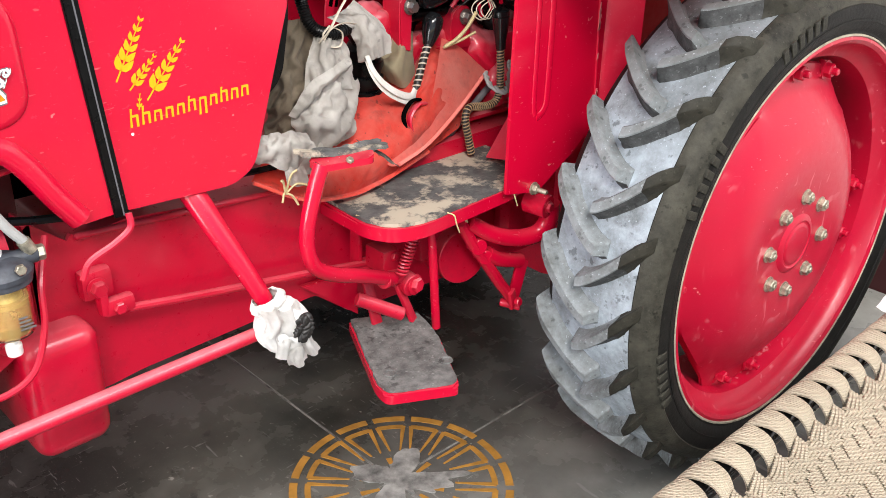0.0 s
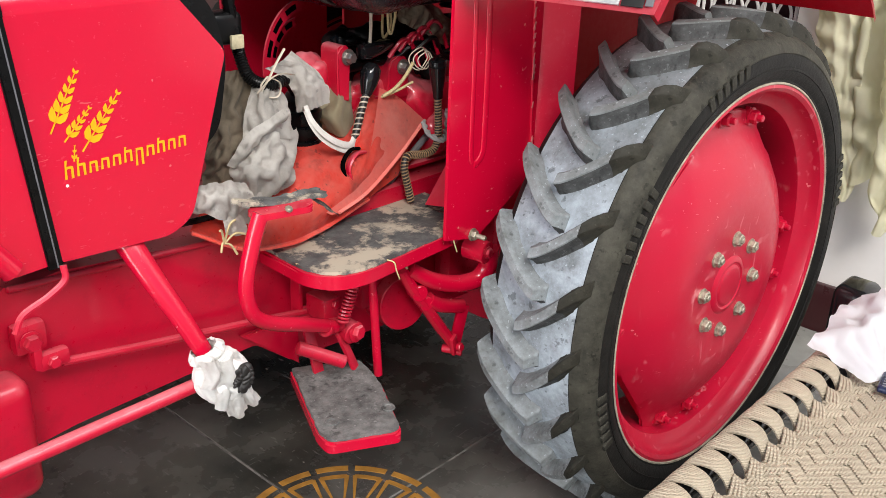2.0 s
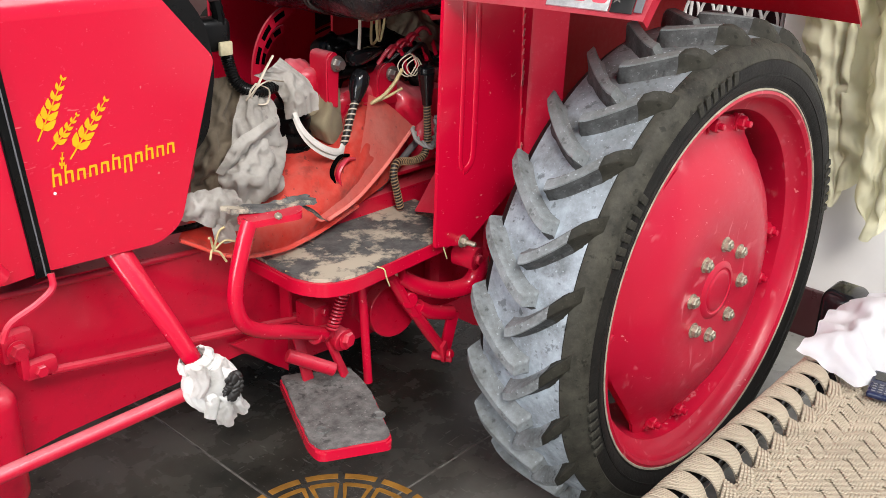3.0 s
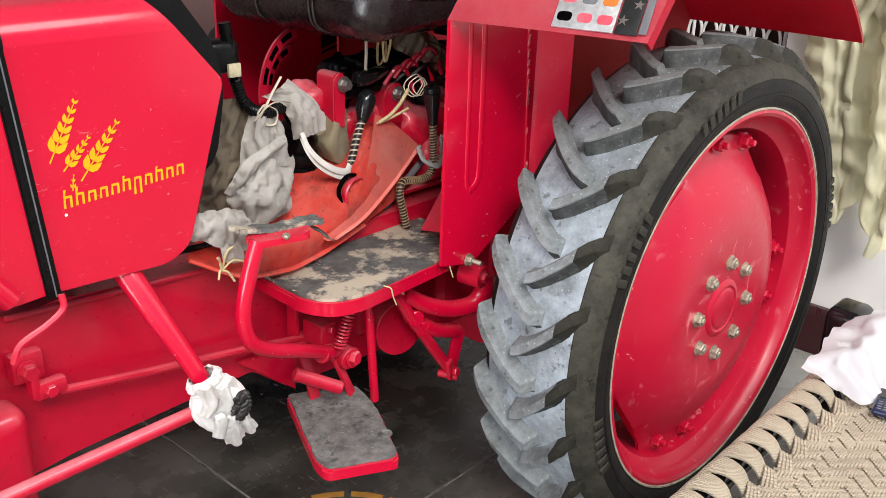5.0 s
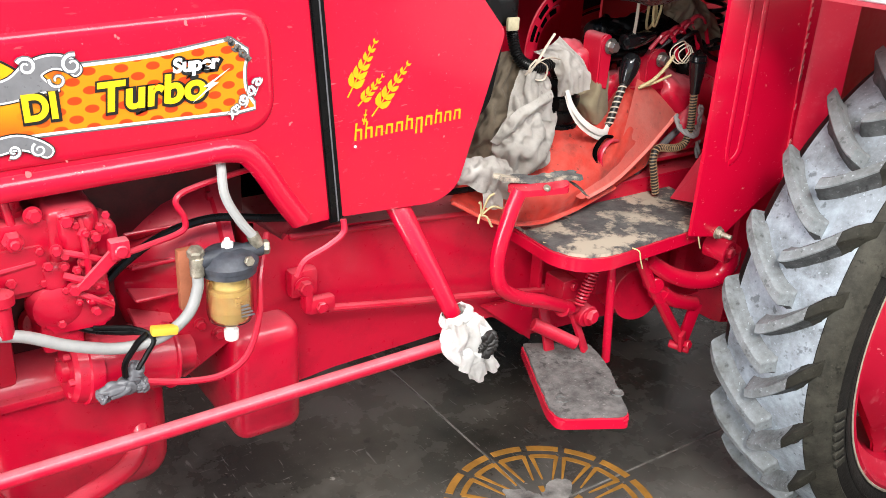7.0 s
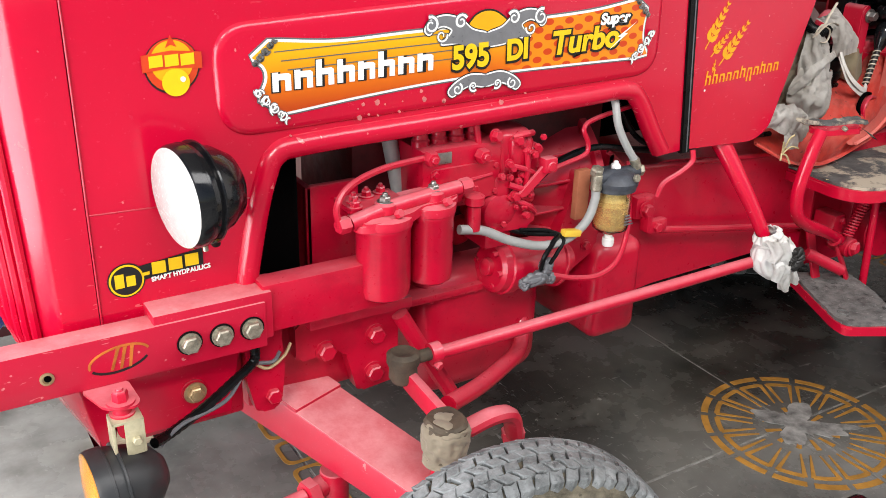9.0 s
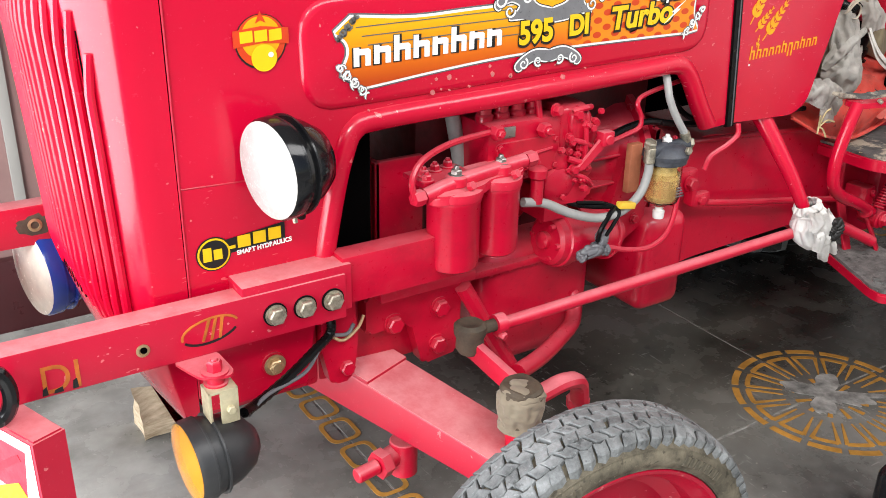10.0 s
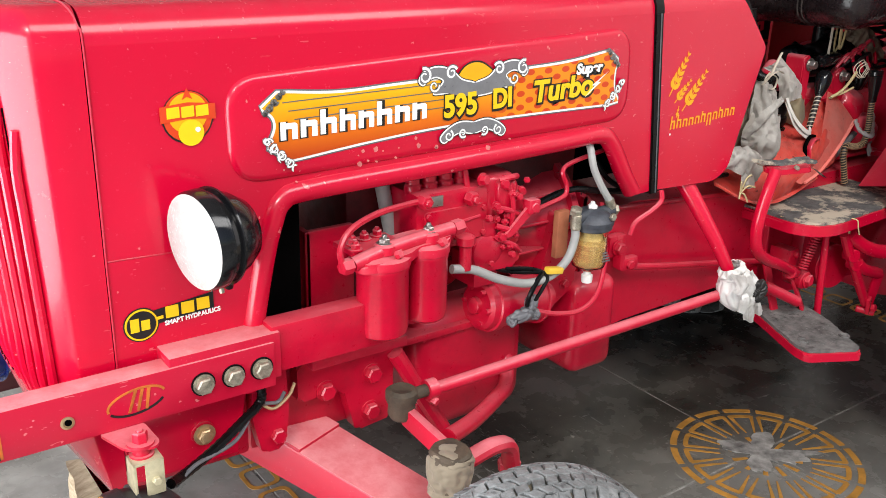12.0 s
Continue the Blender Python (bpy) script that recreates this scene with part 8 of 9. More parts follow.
def gear_lever(pts, knob_at, knob_to, label, pitch, cord, cord_label, flat_top=False):
    bm = tube(B(), pts, 0.0078, 12, 8)
    lev = part("gear_lever", bm, M_CORE, tractor, label)
    path = smooth_path(pts, 8)
    # cord wound round the lever
    dense = []
    L = 0.0
    for a, b in zip(path, path[1:]):
        k = max(2, int((b - a).length / 0.0009))
        for j in range(k):
            dense.append((a.lerp(b, j / k), (b - a).normalized()))
    wound = []
    ref = Vector((0.3, 1, 0.1)).normalized()
    for i, (p, d) in enumerate(dense):
        u = (ref - d * ref.dot(d)).normalized()
        v = d.cross(u)
        th = i * 0.0009 / pitch * 2 * math.pi
        wound.append(p + 0.0080 * (math.cos(th) * u + math.sin(th) * v))
    part("wound_cord", tube(B(), wound, 0.0017, 5, 1), cord, lev, cord_label)
    a, b = Vector(knob_at), Vector(knob_to)
    h = (b - a).length
    prof = [(0.009, -0.006), (0.012, 0.0), (0.0185, h * 0.30), (0.0215, h * 0.58), (0.0205, h * 0.80), (0.013, h * 0.96), (0.0, h)]
    if flat_top:
        prof = [(0.011, -0.02), (0.0125, 0.0), (0.0165, h * 0.35), (0.019, h * 0.72), (0.0195, h * 0.76), (0.018, h * 0.78), (0.0195, h * 0.81), (0.019, h * 0.95), (0.015, h), (0.0, h)]
    part("knob", turned(B(), prof, frame_along(a, b), 20), M_BLKGLOSS, lev, "glossy black knob")
    return lev


gear_lever([(1.224, 1.56, 0.871), (1.242, 1.565, 0.910), (1.265, 1.573, 0.952), (1.290, 1.582, 0.992)], (1.288, 1.582, 0.985), (1.313, 1.589, 1.046), "gear lever wound with pale cord, black knob", 0.0105, M_PALECORD, "pale cord wound openly round the lever")
gear_lever([(1.346, 1.500, 0.750), (1.339, 1.505, 0.789), (1.333, 1.510, 0.828), (1.348, 1.515, 0.850), (1.399, 1.520, 0.842), (1.436, 1.520, 0.846), (1.449, 1.520, 0.880), (1.445, 1.520, 0.945), (1.444, 1.520, 0.968)], (1.443, 1.520, 0.982), (1.438, 1.520, 1.048), "cranked gear lever wound with brown cord, black knob", 0.0062, M_CORD, "brown cord wound tightly round the lever", True)
for off in (0.0, math.pi):
    strand = []
    for i, p in enumerate(smooth_path([(1.432, 1.55, 0.905), (1.430, 1.53, 0.881), (1.453, 1.51, 0.868), (1.486, 1.53, 0.881), (1.512, 1.55, 0.914), (1.516, 1.55, 0.86), (1.514, 1.54, 0.80)], 10)):
        strand.append(p + Vector((0.0042 * math.cos(off + i * 0.75), 0.003 * math.sin(off + i * 0.75), 0.0035 * math.sin(off + i * 0.75))))
    part("lashing_rope", tube(B(), strand, 0.0042, 7, 1), M_HOSE, tractor, "grey twisted lashing rope")
part("blue_hose", tube(B(), [(1.30, 1.56, 0.75), (1.37, 1.565, 0.80), (1.444, 1.56, 0.858), (1.484, 1.57, 0.873), (1.52, 1.59, 0.90)], 0.008, 8, 6), M_GREYV, tractor)
bm = B()
corners = [Vector(p) for p in ((1.355, 1.46, 0.750), (1.326, 1.355, 0.780), (1.376, 1.340, 0.925), (1.392, 1.42, 0.870))]
lean = (corners[1] - corners[0]).cross(corners[3] - corners[0]).normalized() * 0.005
quad = [[bm.verts.new(p + lean * k) for p in corners] for k in (0, 1)]
for f in (quad[0][::-1], quad[1]):
    bm.faces.new(f)
for i in range(4):
    bm.faces.new((quad[0][i], quad[0][(i + 1) % 4], quad[1][(i + 1) % 4], quad[1][i]))
bmesh.ops.recalc_face_normals(bm, faces=bm.faces[:])
part("kick_plate", bm, M_PINK, tractor)
# steering harness and dash bits
bm = B()
tube(bm, [(0.945, 1.575, 1.22), (0.956, 1.57, 1.142), (0.963, 1.57, 1.108), (0.968, 1.56, 1.078), (0.984, 1.553, 1.060), (1.017, 1.553, 1.050), (1.062, 1.57, 1.048), (1.102, 1.60, 1.030), (1.13, 1.62, 1.0)], 0.0105, 10, 12, 1.0, 0.16, 2)
part("harness_sleeve", bm, M_BLACK, tractor, "black corrugated wiring sleeve")
bm = B()
turned(bm, [(0.038, 0.0), (0.04, 0.02), (0.034, 0.022), (0.040, 0.04), (0.040, 0.05), (0.034, 0.052), (0.040, 0.072), (0.040, 0.082), (0.034, 0.084), (0.04, 0.105), (0.03, 0.12)], Matrix.Translation((1.145, 1.62, 0.885)), 18)
part("rubber_gaiter", bm, M_BLACK, tractor, "black ribbed rubber gaiter")
bm = B()
soft_box(bm, (0.90, 1.56, 1.13), (0.97, 1.61, 1.19), 0.015, 3)
part("switch_box", bm, M_BLACK, tractor)
part("switch_plate", box(B(), (0.935, 1.552, 1.125), (0.962, 1.56, 1.150), 0.003), M_OLIVE, tractor)
for y, r0, r1 in ((1.775, 0.118, 0.145), (1.80, 0.080, 0.098)):
    arc = lambda r, a: (1.285 + 0.8 * r * math.cos(radians(a)), 1.015 + r * math.sin(radians(a)))
    poly = [arc(r1, a) for a in range(95, 190, 6)] + [arc(r0, a) for a in range(185, 94, -6)]
    quad = part("lever_quadrant", slab(B(), poly, y, y + 0.006, 0.001), M_PINK, tractor, "curved red lever quadrant with slots")
    for a in (112, 136, 160):
        rm = (r0 + r1) / 2
        slot = [arc(rm - 0.006, a + d) for d in (-8, 0, 8)] + [arc(rm + 0.006, a + d) for d in (8, 0, -8)]
        part("slot", slab(B(), slot, y - 0.0008, y), M_DARK, quad)


# ---- cloths on the footboard ----
def bundle(name, label, category, material, lumps):
    ob = None
    for kw in lumps:
        bm = heap(B(), **kw)
        if ob is None:
            ob = tagged(part(name, bm, material, None, "", angle=70), label, category)
        else:
            part("fold", bm, material, ob, "", angle=70)
    return ob


rag = bundle("grey_rag", "heap of crumpled dirty grey-white cotton cloth on the footboard", "cloth", M_RAG, [
    dict(at=(0.970, 1.615, 0.955), radii=(0.065, 0.03, 0.090), turn=(0, 6, 0), amp=0.20, freq=3.0, seed=1.0, along=(1.5, 1.0, 0.25), subdiv=5)])
for k, (rows, nu, nv, slack, keep, tone) in enumerate((
        ([[(0.94, 1.59, 1.072), (0.97, 1.58, 1.072), (1.0, 1.57, 1.053)], [(0.903, 1.575, 1.004), (0.932, 1.56, 1.005), (0.98, 1.57, 0.994)],
          [(0.878, 1.57, 0.929), (0.906, 1.545, 0.945), (0.955, 1.55, 0.941)], [(0.869, 1.57, 0.878), (0.905, 1.55, 0.886), (0.957, 1.55, 0.885)]], 60, 84, (1.22, 1.14), 0.009, M_OLDRAG),
        ([[(0.983, 1.56, 1.054), (1.004, 1.55, 1.053), (1.041, 1.56, 1.038)], [(0.951, 1.54, 1.01), (0.977, 1.52, 1.012), (1.045, 1.54, 0.995)],
          [(0.936, 1.53, 0.964), (0.966, 1.505, 0.964), (1.052, 1.53, 0.946)]], 60, 54, (1.26, 1.06), 0.008, M_RAG),
        ([[(0.945, 1.535, 0.975), (0.96, 1.51, 0.974), (0.999, 1.51, 0.965), (1.063, 1.54, 0.953)], [(0.907, 1.52, 0.937), (0.92, 1.48, 0.947), (0.969, 1.48, 0.937), (1.043, 1.52, 0.911)],
          [(0.891, 1.51, 0.911), (0.909, 1.47, 0.923), (0.96, 1.47, 0.908), (1.029, 1.51, 0.874)], [(0.908, 1.52, 0.874), (0.921, 1.49, 0.869), (0.955, 1.49, 0.86), (1.005, 1.51, 0.856)]], 72, 60, (1.19, 1.20), 0.007, M_RAG),
        ([[(0.794, 1.49, 0.917), (0.821, 1.475, 0.919), (0.856, 1.47, 0.916), (0.891, 1.48, 0.905)], [(0.785, 1.475, 0.893), (0.811, 1.455, 0.9), (0.847, 1.45, 0.903), (0.887, 1.455, 0.896)],
          [(0.789, 1.48, 0.876), (0.82, 1.465, 0.863), (0.854, 1.455, 0.859), (0.888, 1.455, 0.875)]], 66, 42, (1.20, 1.14), 0.009, M_RAG),
        ([[(0.83, 1.46, 0.864), (0.846, 1.455, 0.859), (0.865, 1.455, 0.858)], [(0.831, 1.455, 0.85), (0.846, 1.45, 0.848), (0.87, 1.45, 0.843)], [(0.834, 1.455, 0.828), (0.852, 1.45, 0.822), (0.874, 1.45, 0.822)]], 36, 36, (1.15, 1.05), 0.02, M_RAG),
        ([[(0.86, 1.50, 0.885), (0.89, 1.485, 0.885), (0.93, 1.49, 0.885)], [(0.87, 1.485, 0.855), (0.90, 1.472, 0.855), (0.94, 1.48, 0.85)], [(0.88, 1.49, 0.825), (0.91, 1.475, 0.825), (0.95, 1.49, 0.83)]], 36, 36, (1.15, 1.08), 0.02, M_RAG),
        ([[(1.029, 1.58, 1.074), (1.062, 1.57, 1.086), (1.091, 1.58, 1.098)], [(1.057, 1.565, 1.056), (1.094, 1.56, 1.068), (1.148, 1.57, 1.049)],
          [(1.076, 1.56, 1.024), (1.098, 1.54, 1.033), (1.154, 1.555, 1.028)], [(1.084, 1.56, 0.986), (1.111, 1.545, 0.991), (1.154, 1.55, 0.995)]], 54, 60, (1.12, 1.10), 0.010, M_RAG))):
    part("fold", drape(rows, nu, nv, slack, 20 + k, 0.0025, 170, keep, 3, False, 2, 4), tone, rag, "", angle=80)
# a fold lying across the front
part("fold", drape([[(1.020, 1.512, 1.014), (0.963, 1.493, 1.006), (0.914, 1.482, 0.994), (0.892, 1.490, 0.966), (0.880, 1.507, 0.934)],
                    [(1.018, 1.504, 1.002), (0.961, 1.484, 0.993), (0.917, 1.473, 0.980), (0.900, 1.481, 0.956), (0.889, 1.500, 0.929)],
                    [(1.014, 1.510, 0.989), (0.958, 1.491, 0.980), (0.922, 1.480, 0.966), (0.909, 1.487, 0.948), (0.898, 1.505, 0.925)]], 70, 24, (1.10, 1.08), 27, 0.003, 150, 0.02, 3, False, 0, 4), M_RAG, rag, "", angle=80)
for pts in ([(1.045, 1.545, 1.115), (1.02, 1.54, 1.09), (1.000, 1.535, 1.068), (0.985, 1.54, 1.045)], [(0.975, 1.54, 1.042), (1.0, 1.53, 1.068), (1.03, 1.535, 1.072), (1.07, 1.55, 1.062)], [(1.0, 1.54, 1.07), (1.025, 1.535, 1.055), (1.02, 1.537, 1.03), (0.992, 1.54, 1.035), (0.985, 1.54, 1.055), (1.0, 1.54, 1.07)]):
    part("tie_string", tube(B(), pts, 0.0032, 6, 6, 0.4), M_PALECORD, rag, "pale tie string round the sleeve")
for dz, dy in ((0.0, 0.0), (-0.010, 0.004)):
    part("cloth_strip", tube(B(), [(1.092, 1.545, 0.999 + dz), (1.097, 1.533, 0.972 + dz), (1.120, 1.528 + dy, 0.943 + dz), (1.156, 1.528 + dy, 0.917 + dz), (1.200, 1.538, 0.899 + dz), (1.222, 1.55, 0.905)], 0.0075, 8, 8, 0.4), M_RAG, rag, "twisted strip of cloth by the lever")
khaki = bundle("khaki_rag", "bundled khaki cloth tied beside the gear lever", "cloth", M_TANCLOTH, [
    dict(at=(1.225, 1.645, 0.945), radii=(0.035, 0.028, 0.055), turn=(0, -6, 0), amp=0.15, freq=2.2, seed=11.0, along=(1.3, 1.0, 0.5), subdiv=5)])
part("fold", drape([[(1.205, 1.61, 0.912), (1.221, 1.585, 0.902), (1.267, 1.6, 0.902)], [(1.178, 1.61, 0.954), (1.204, 1.58, 0.944), (1.267, 1.6, 0.923)], [(1.213, 1.615, 0.969), (1.227, 1.595, 0.976), (1.271, 1.61, 0.96)], [(1.23, 1.63, 1.01), (1.25, 1.62, 1.011), (1.286, 1.63, 1.001)]], 54, 60, (1.08, 1.05), 41, 0.003, 150, 0.02, 3, False, 2, 5), M_TANCLOTH, khaki, "", angle=80)
rag2 = part("seat_rag", drape([[(1.40, 1.60, 1.125), (1.46, 1.59, 1.095), (1.56, 1.59, 1.045)], [(1.40, 1.60, 1.15), (1.475, 1.59, 1.125), (1.57, 1.59, 1.07)], [(1.40, 1.61, 1.172), (1.47, 1.60, 1.165), (1.56, 1.60, 1.11)]], 54, 40, (1.2, 1.25), 43, 0.003, 140, 0.02, 4), M_OLDRAG, angle=80)
tagged(rag2, "old khaki rag caught under the seat", "rag")
tarp = part("orange_tarpaulin", drape([
    [(0.790, 1.500, 0.832), (0.877, 1.470, 0.786), (0.988, 1.478, 0.762), (1.112, 1.500, 0.760), (1.232, 1.520, 0.779), (1.345, 1.542, 0.800)],
    [(0.838, 1.540, 0.839), (0.913, 1.500, 0.814), (1.029, 1.490, 0.800), (1.136, 1.493, 0.815), (1.266, 1.524, 0.851), (1.418, 1.570, 0.860)],
    [(0.896, 1.580, 0.840), (0.978, 1.550, 0.840), (1.074, 1.522, 0.860), (1.171, 1.530, 0.868), (1.302, 1.560, 0.912), (1.485, 1.600, 0.888)],
    [(0.964, 1.620, 0.848), (1.046, 1.600, 0.881), (1.131, 1.580, 0.898), (1.214, 1.575, 0.896), (1.314, 1.590, 0.947), (1.430, 1.618, 0.930)],
    [(1.034, 1.660, 0.857), (1.114, 1.650, 0.891), (1.189, 1.630, 0.905), (1.275, 1.630, 0.915), (1.325, 1.620, 0.975), (1.392, 1.640, 0.965)]], 99, 60, (1.05, 1.06), 51, 0.003, 160, 0.03, 4, False, 0), M_TARP, angle=70)
tagged(tarp, "faded orange-red tarpaulin sheet draped over the gearbox", "tarpaulin")
part("flap", drape([
    [(1.327, 1.583, 0.991), (1.378, 1.578, 0.964), (1.453, 1.568, 0.901)],
    [(1.282, 1.553, 0.914), (1.327, 1.546, 0.888), (1.384, 1.543, 0.871)],
    [(1.233, 1.523, 0.856), (1.261, 1.518, 0.842), (1.3, 1.518, 0.836)],
    [(1.162, 1.498, 0.814), (1.178, 1.493, 0.806), (1.205, 1.493, 0.804)],
    [(1.084, 1.478, 0.798), (1.094, 1.473, 0.792), (1.113, 1.473, 0.791)]], 48, 60, (1.02, 1.02), 53, 0.004, 120, 0.04, 4, False, 0), M_TARPALE, tarp, "paler folded-over flap", angle=70)
part("hem", tube(B(), [(0.79, 1.497, 0.830), (0.877, 1.466, 0.784), (0.988, 1.474, 0.760), (1.06, 1.486, 0.758), (1.112, 1.497, 0.760), (1.232, 1.516, 0.779)], 0.0055, 8, 8, 0.7), M_TARP, tarp)
part("hem", tube(B(), [(1.449, 1.563, 0.902), (1.378, 1.538, 0.873), (1.295, 1.513, 0.839), (1.2, 1.488, 0.807), (1.109, 1.468, 0.794)], 0.0045, 8, 8, 0.7), M_TARPALE, tarp)
slit = [(1.166, 1.515, 0.845), (1.163, 1.518, 0.868), (1.175, 1.522, 0.884), (1.197, 1.528, 0.893), (1.222, 1.535, 0.888)]
part("torn_slit", tube(B(), slit, 0.006, 8, 6, 0.6), M_DARK, tarp, "dark torn slit by the lever")
part("torn_edge", tube(B(), [(x + 0.012, y - 0.004, z - 0.010) for x, y, z in slit], 0.0075, 8, 6, 0.6), M_RED2, tarp, "curled red edge of the tear")
bm = B()
for k in range(5):
    a = 2 * math.pi * k / 5
    tube(bm, [(0.825, 1.45, 0.815), (0.83 + 0.015 * math.cos(a), 1.445, 0.83 + 0.02 * math.sin(a)), (0.835 + 0.03 * math.cos(a), 1.44, 0.825 + 0.035 * math.sin(a))], 0.0022, 5, 4)
part("straw_knot", bm, M_TWINE)
tagged(bpy.data.objects["straw_knot"], "knot of straw twine tied under the cowl", "twine")

# white wrapping round the steering joint
axis_a, axis_b = Vector((0.718, 1.372, 0.680)), Vector((0.762, 1.352, 0.578))
wm = frame_along(axis_a, axis_b)
rings_ = []
for h, r in ((0.0, 0.022), (0.012, 0.030), (0.024, 0.027), (0.045, 0.040), (0.070, 0.044), (0.092, 0.038), (0.110, 0.026)):
    rings_.append([wm @ Vector((r * math.cos(2 * math.pi * i / 10 + 0.8), r * math.sin(2 * math.pi * i / 10 + 0.8), h)) for i in range(11)])
wrap = part("wrapped_rag", drape(rings_, 120, 72, (1.30, 1.05), 61, 0.0015, 150, 0.020, 4, True, 4), M_WRAP, angle=80)
tagged(wrap, "torn white wrapping tied round the steering ball joint", "rag")
for i, (x, z, w, h, lean) in enumerate(((0.722, 0.612, 0.030, 0.050, -0.004), (0.742, 0.588, 0.034, 0.056, 0.004), (0.768, 0.590, 0.028, 0.044, 0.010), (0.706, 0.655, 0.030, 0.036, -0.012), (0.735, 0.640, 0.050, 0.050, 0.0))):
    part("rag_tail", drape([[(x - w / 2 + lean, 1.322, z - h / 2), (x + lean, 1.316, z - h * 0.6), (x + w / 2 + lean, 1.322, z - h / 2)], [(x - w / 2, 1.326, z), (x, 1.314, z), (x + w / 2, 1.326, z)], [(x - w / 2, 1.345, z + h / 2), (x, 1.330, z + h / 2), (x + w / 2, 1.345, z + h / 2)]], 30, 36, (1.35, 1.08), 70 + i, 0.0012, 120, 0.016, 4), M_WRAP, wrap, "", angle=80)
part("joint_end", heap(B(), (0.752, 1.311, 0.632), (0.017, 0.012, 0.023), (0, 20, 0), 0.45, 3.5, 7.0, (1, 1, 1.4), 5), M_CORE, wrap, "muddy joint end showing through the torn wrapping")
part("tie_band", tube(B(), [wm @ Vector((0.030 * math.cos(2 * math.pi * i / 16), 0.030 * math.sin(2 * math.pi * i / 16), 0.024 + 0.002 * math.sin(i * 2.3))) for i in range(17)], 0.003, 6, 2), M_WRAP, wrap)

# ---- rope cot ----
CZ = 0.45
COT_X0, COT_X1, COT_Y0, COT_Y1 = 0.36, 2.32, -0.16, 0.735
cot = thing("rope_cot", (1.25, 0.3, 0), "charpoy cot woven with beige jute rope on a black frame", "cot")
for name, a, b in (("side_rail", (COT_X0, COT_Y1, CZ - 0.02), (COT_X1, COT_Y1, CZ - 0.02)), ("side_rail", (COT_X0, COT_Y0, CZ - 0.02), (COT_X1, COT_Y0, CZ - 0.02)),
                   ("end_rail", (COT_X0, COT_Y0, CZ - 0.03), (COT_X0, COT_Y1, CZ - 0.03)), ("end_rail", (COT_X1, COT_Y0, CZ - 0.03), (COT_X1, COT_Y1, CZ - 0.03))):
    part(name, rod(B(), a, b, 0.024, 16, 0.004), M_BLKGLOSS, cot, "black painted pole")
for x in (COT_X0, COT_X1):
    for y in (COT_Y0 - 0.03, COT_Y1 + 0.085):
        bm = B()
        soft_box(bm, (x - 0.058, y - 0.05, 0.30), (x + 0.054, y + 0.048, 0.462), 0.022, 4)
        for v in bm.verts:
            if v.co.z > 0.44:
                v.co.z += 0.02 * (1 - ((v.co.x - x) / 0.058) ** 2) * (1 - ((v.co.y - y) / 0.05) ** 2)
        turned(bm, [(0.028, 0.0), (0.032, 0.02), (0.026, 0.10), (0.034, 0.24), (0.044, 0.305)], Matrix.Translation((x, y, 0)), 24)
        part("leg", bm, M_BLKGLOSS, cot, "chunky glossy black wooden leg")


def rope_strand(bm, pts, w, h, n=6, steps=3):
    tube(bm, pts, w, n, steps, h / w)


# rope turns: broad bands that wrap the rail, narrow inwards and dive under the edge cord
loop_n = 27
SELV = COT_Y1 - 0.062
for i in range(loop_n):
    x = COT_X0 + 0.07 + (COT_X1 - COT_X0 - 0.13) * i / (loop_n - 1)
    bm = B()
    for k in range(8):
        u = (k - 3.5) / 3.5
        bow = 0.004 * (1 - u * u)
        pts = [(x + 0.010 * u - 0.020, SELV - 0.004, CZ - 0.030), (x + 0.011 * u - 0.012, SELV + 0.004, CZ - 0.006 + bow), (x + 0.018 * u - 0.002, SELV + 0.026, CZ + 0.013 + bow), (x + 0.0245 * u + 0.002, SELV + 0.054, CZ + 0.016 + bow),
               (x + 0.0285 * u, COT_Y1 + 0.016, CZ + 0.009 + bow), (x + 0.030 * u - 0.004, COT_Y1 + 0.031, CZ - 0.012), (x + 0.030 * u - 0.008, COT_Y1 + 0.027, CZ - 0.038), (x + 0.030 * u - 0.014, COT_Y1 - 0.01, CZ - 0.052)]
        rope_strand(bm, pts, 0.0044, 0.0036, 6, 4)
    part("rope_turn", bm, M_ROPE, cot)
    bm = B()
    for k in range(4):
        o = 0.0055 * k
        rope_strand(bm, [(x + 0.016 - 0.3 * o, SELV + 0.010 - o, CZ - 0.016), (x + 0.002 - 0.3 * o, SELV + 0.006 - 1.1 * o, CZ + 0.006), (x - 0.022 - 0.3 * o, SELV - 0.004 - 1.3 * o, CZ + 0.007), (x - 0.050, SELV - 0.012 - 1.5 * o, CZ - 0.004)], 0.0036, 0.003, 6, 4)
    part("edge_cord", bm, M_ROPE, cot)


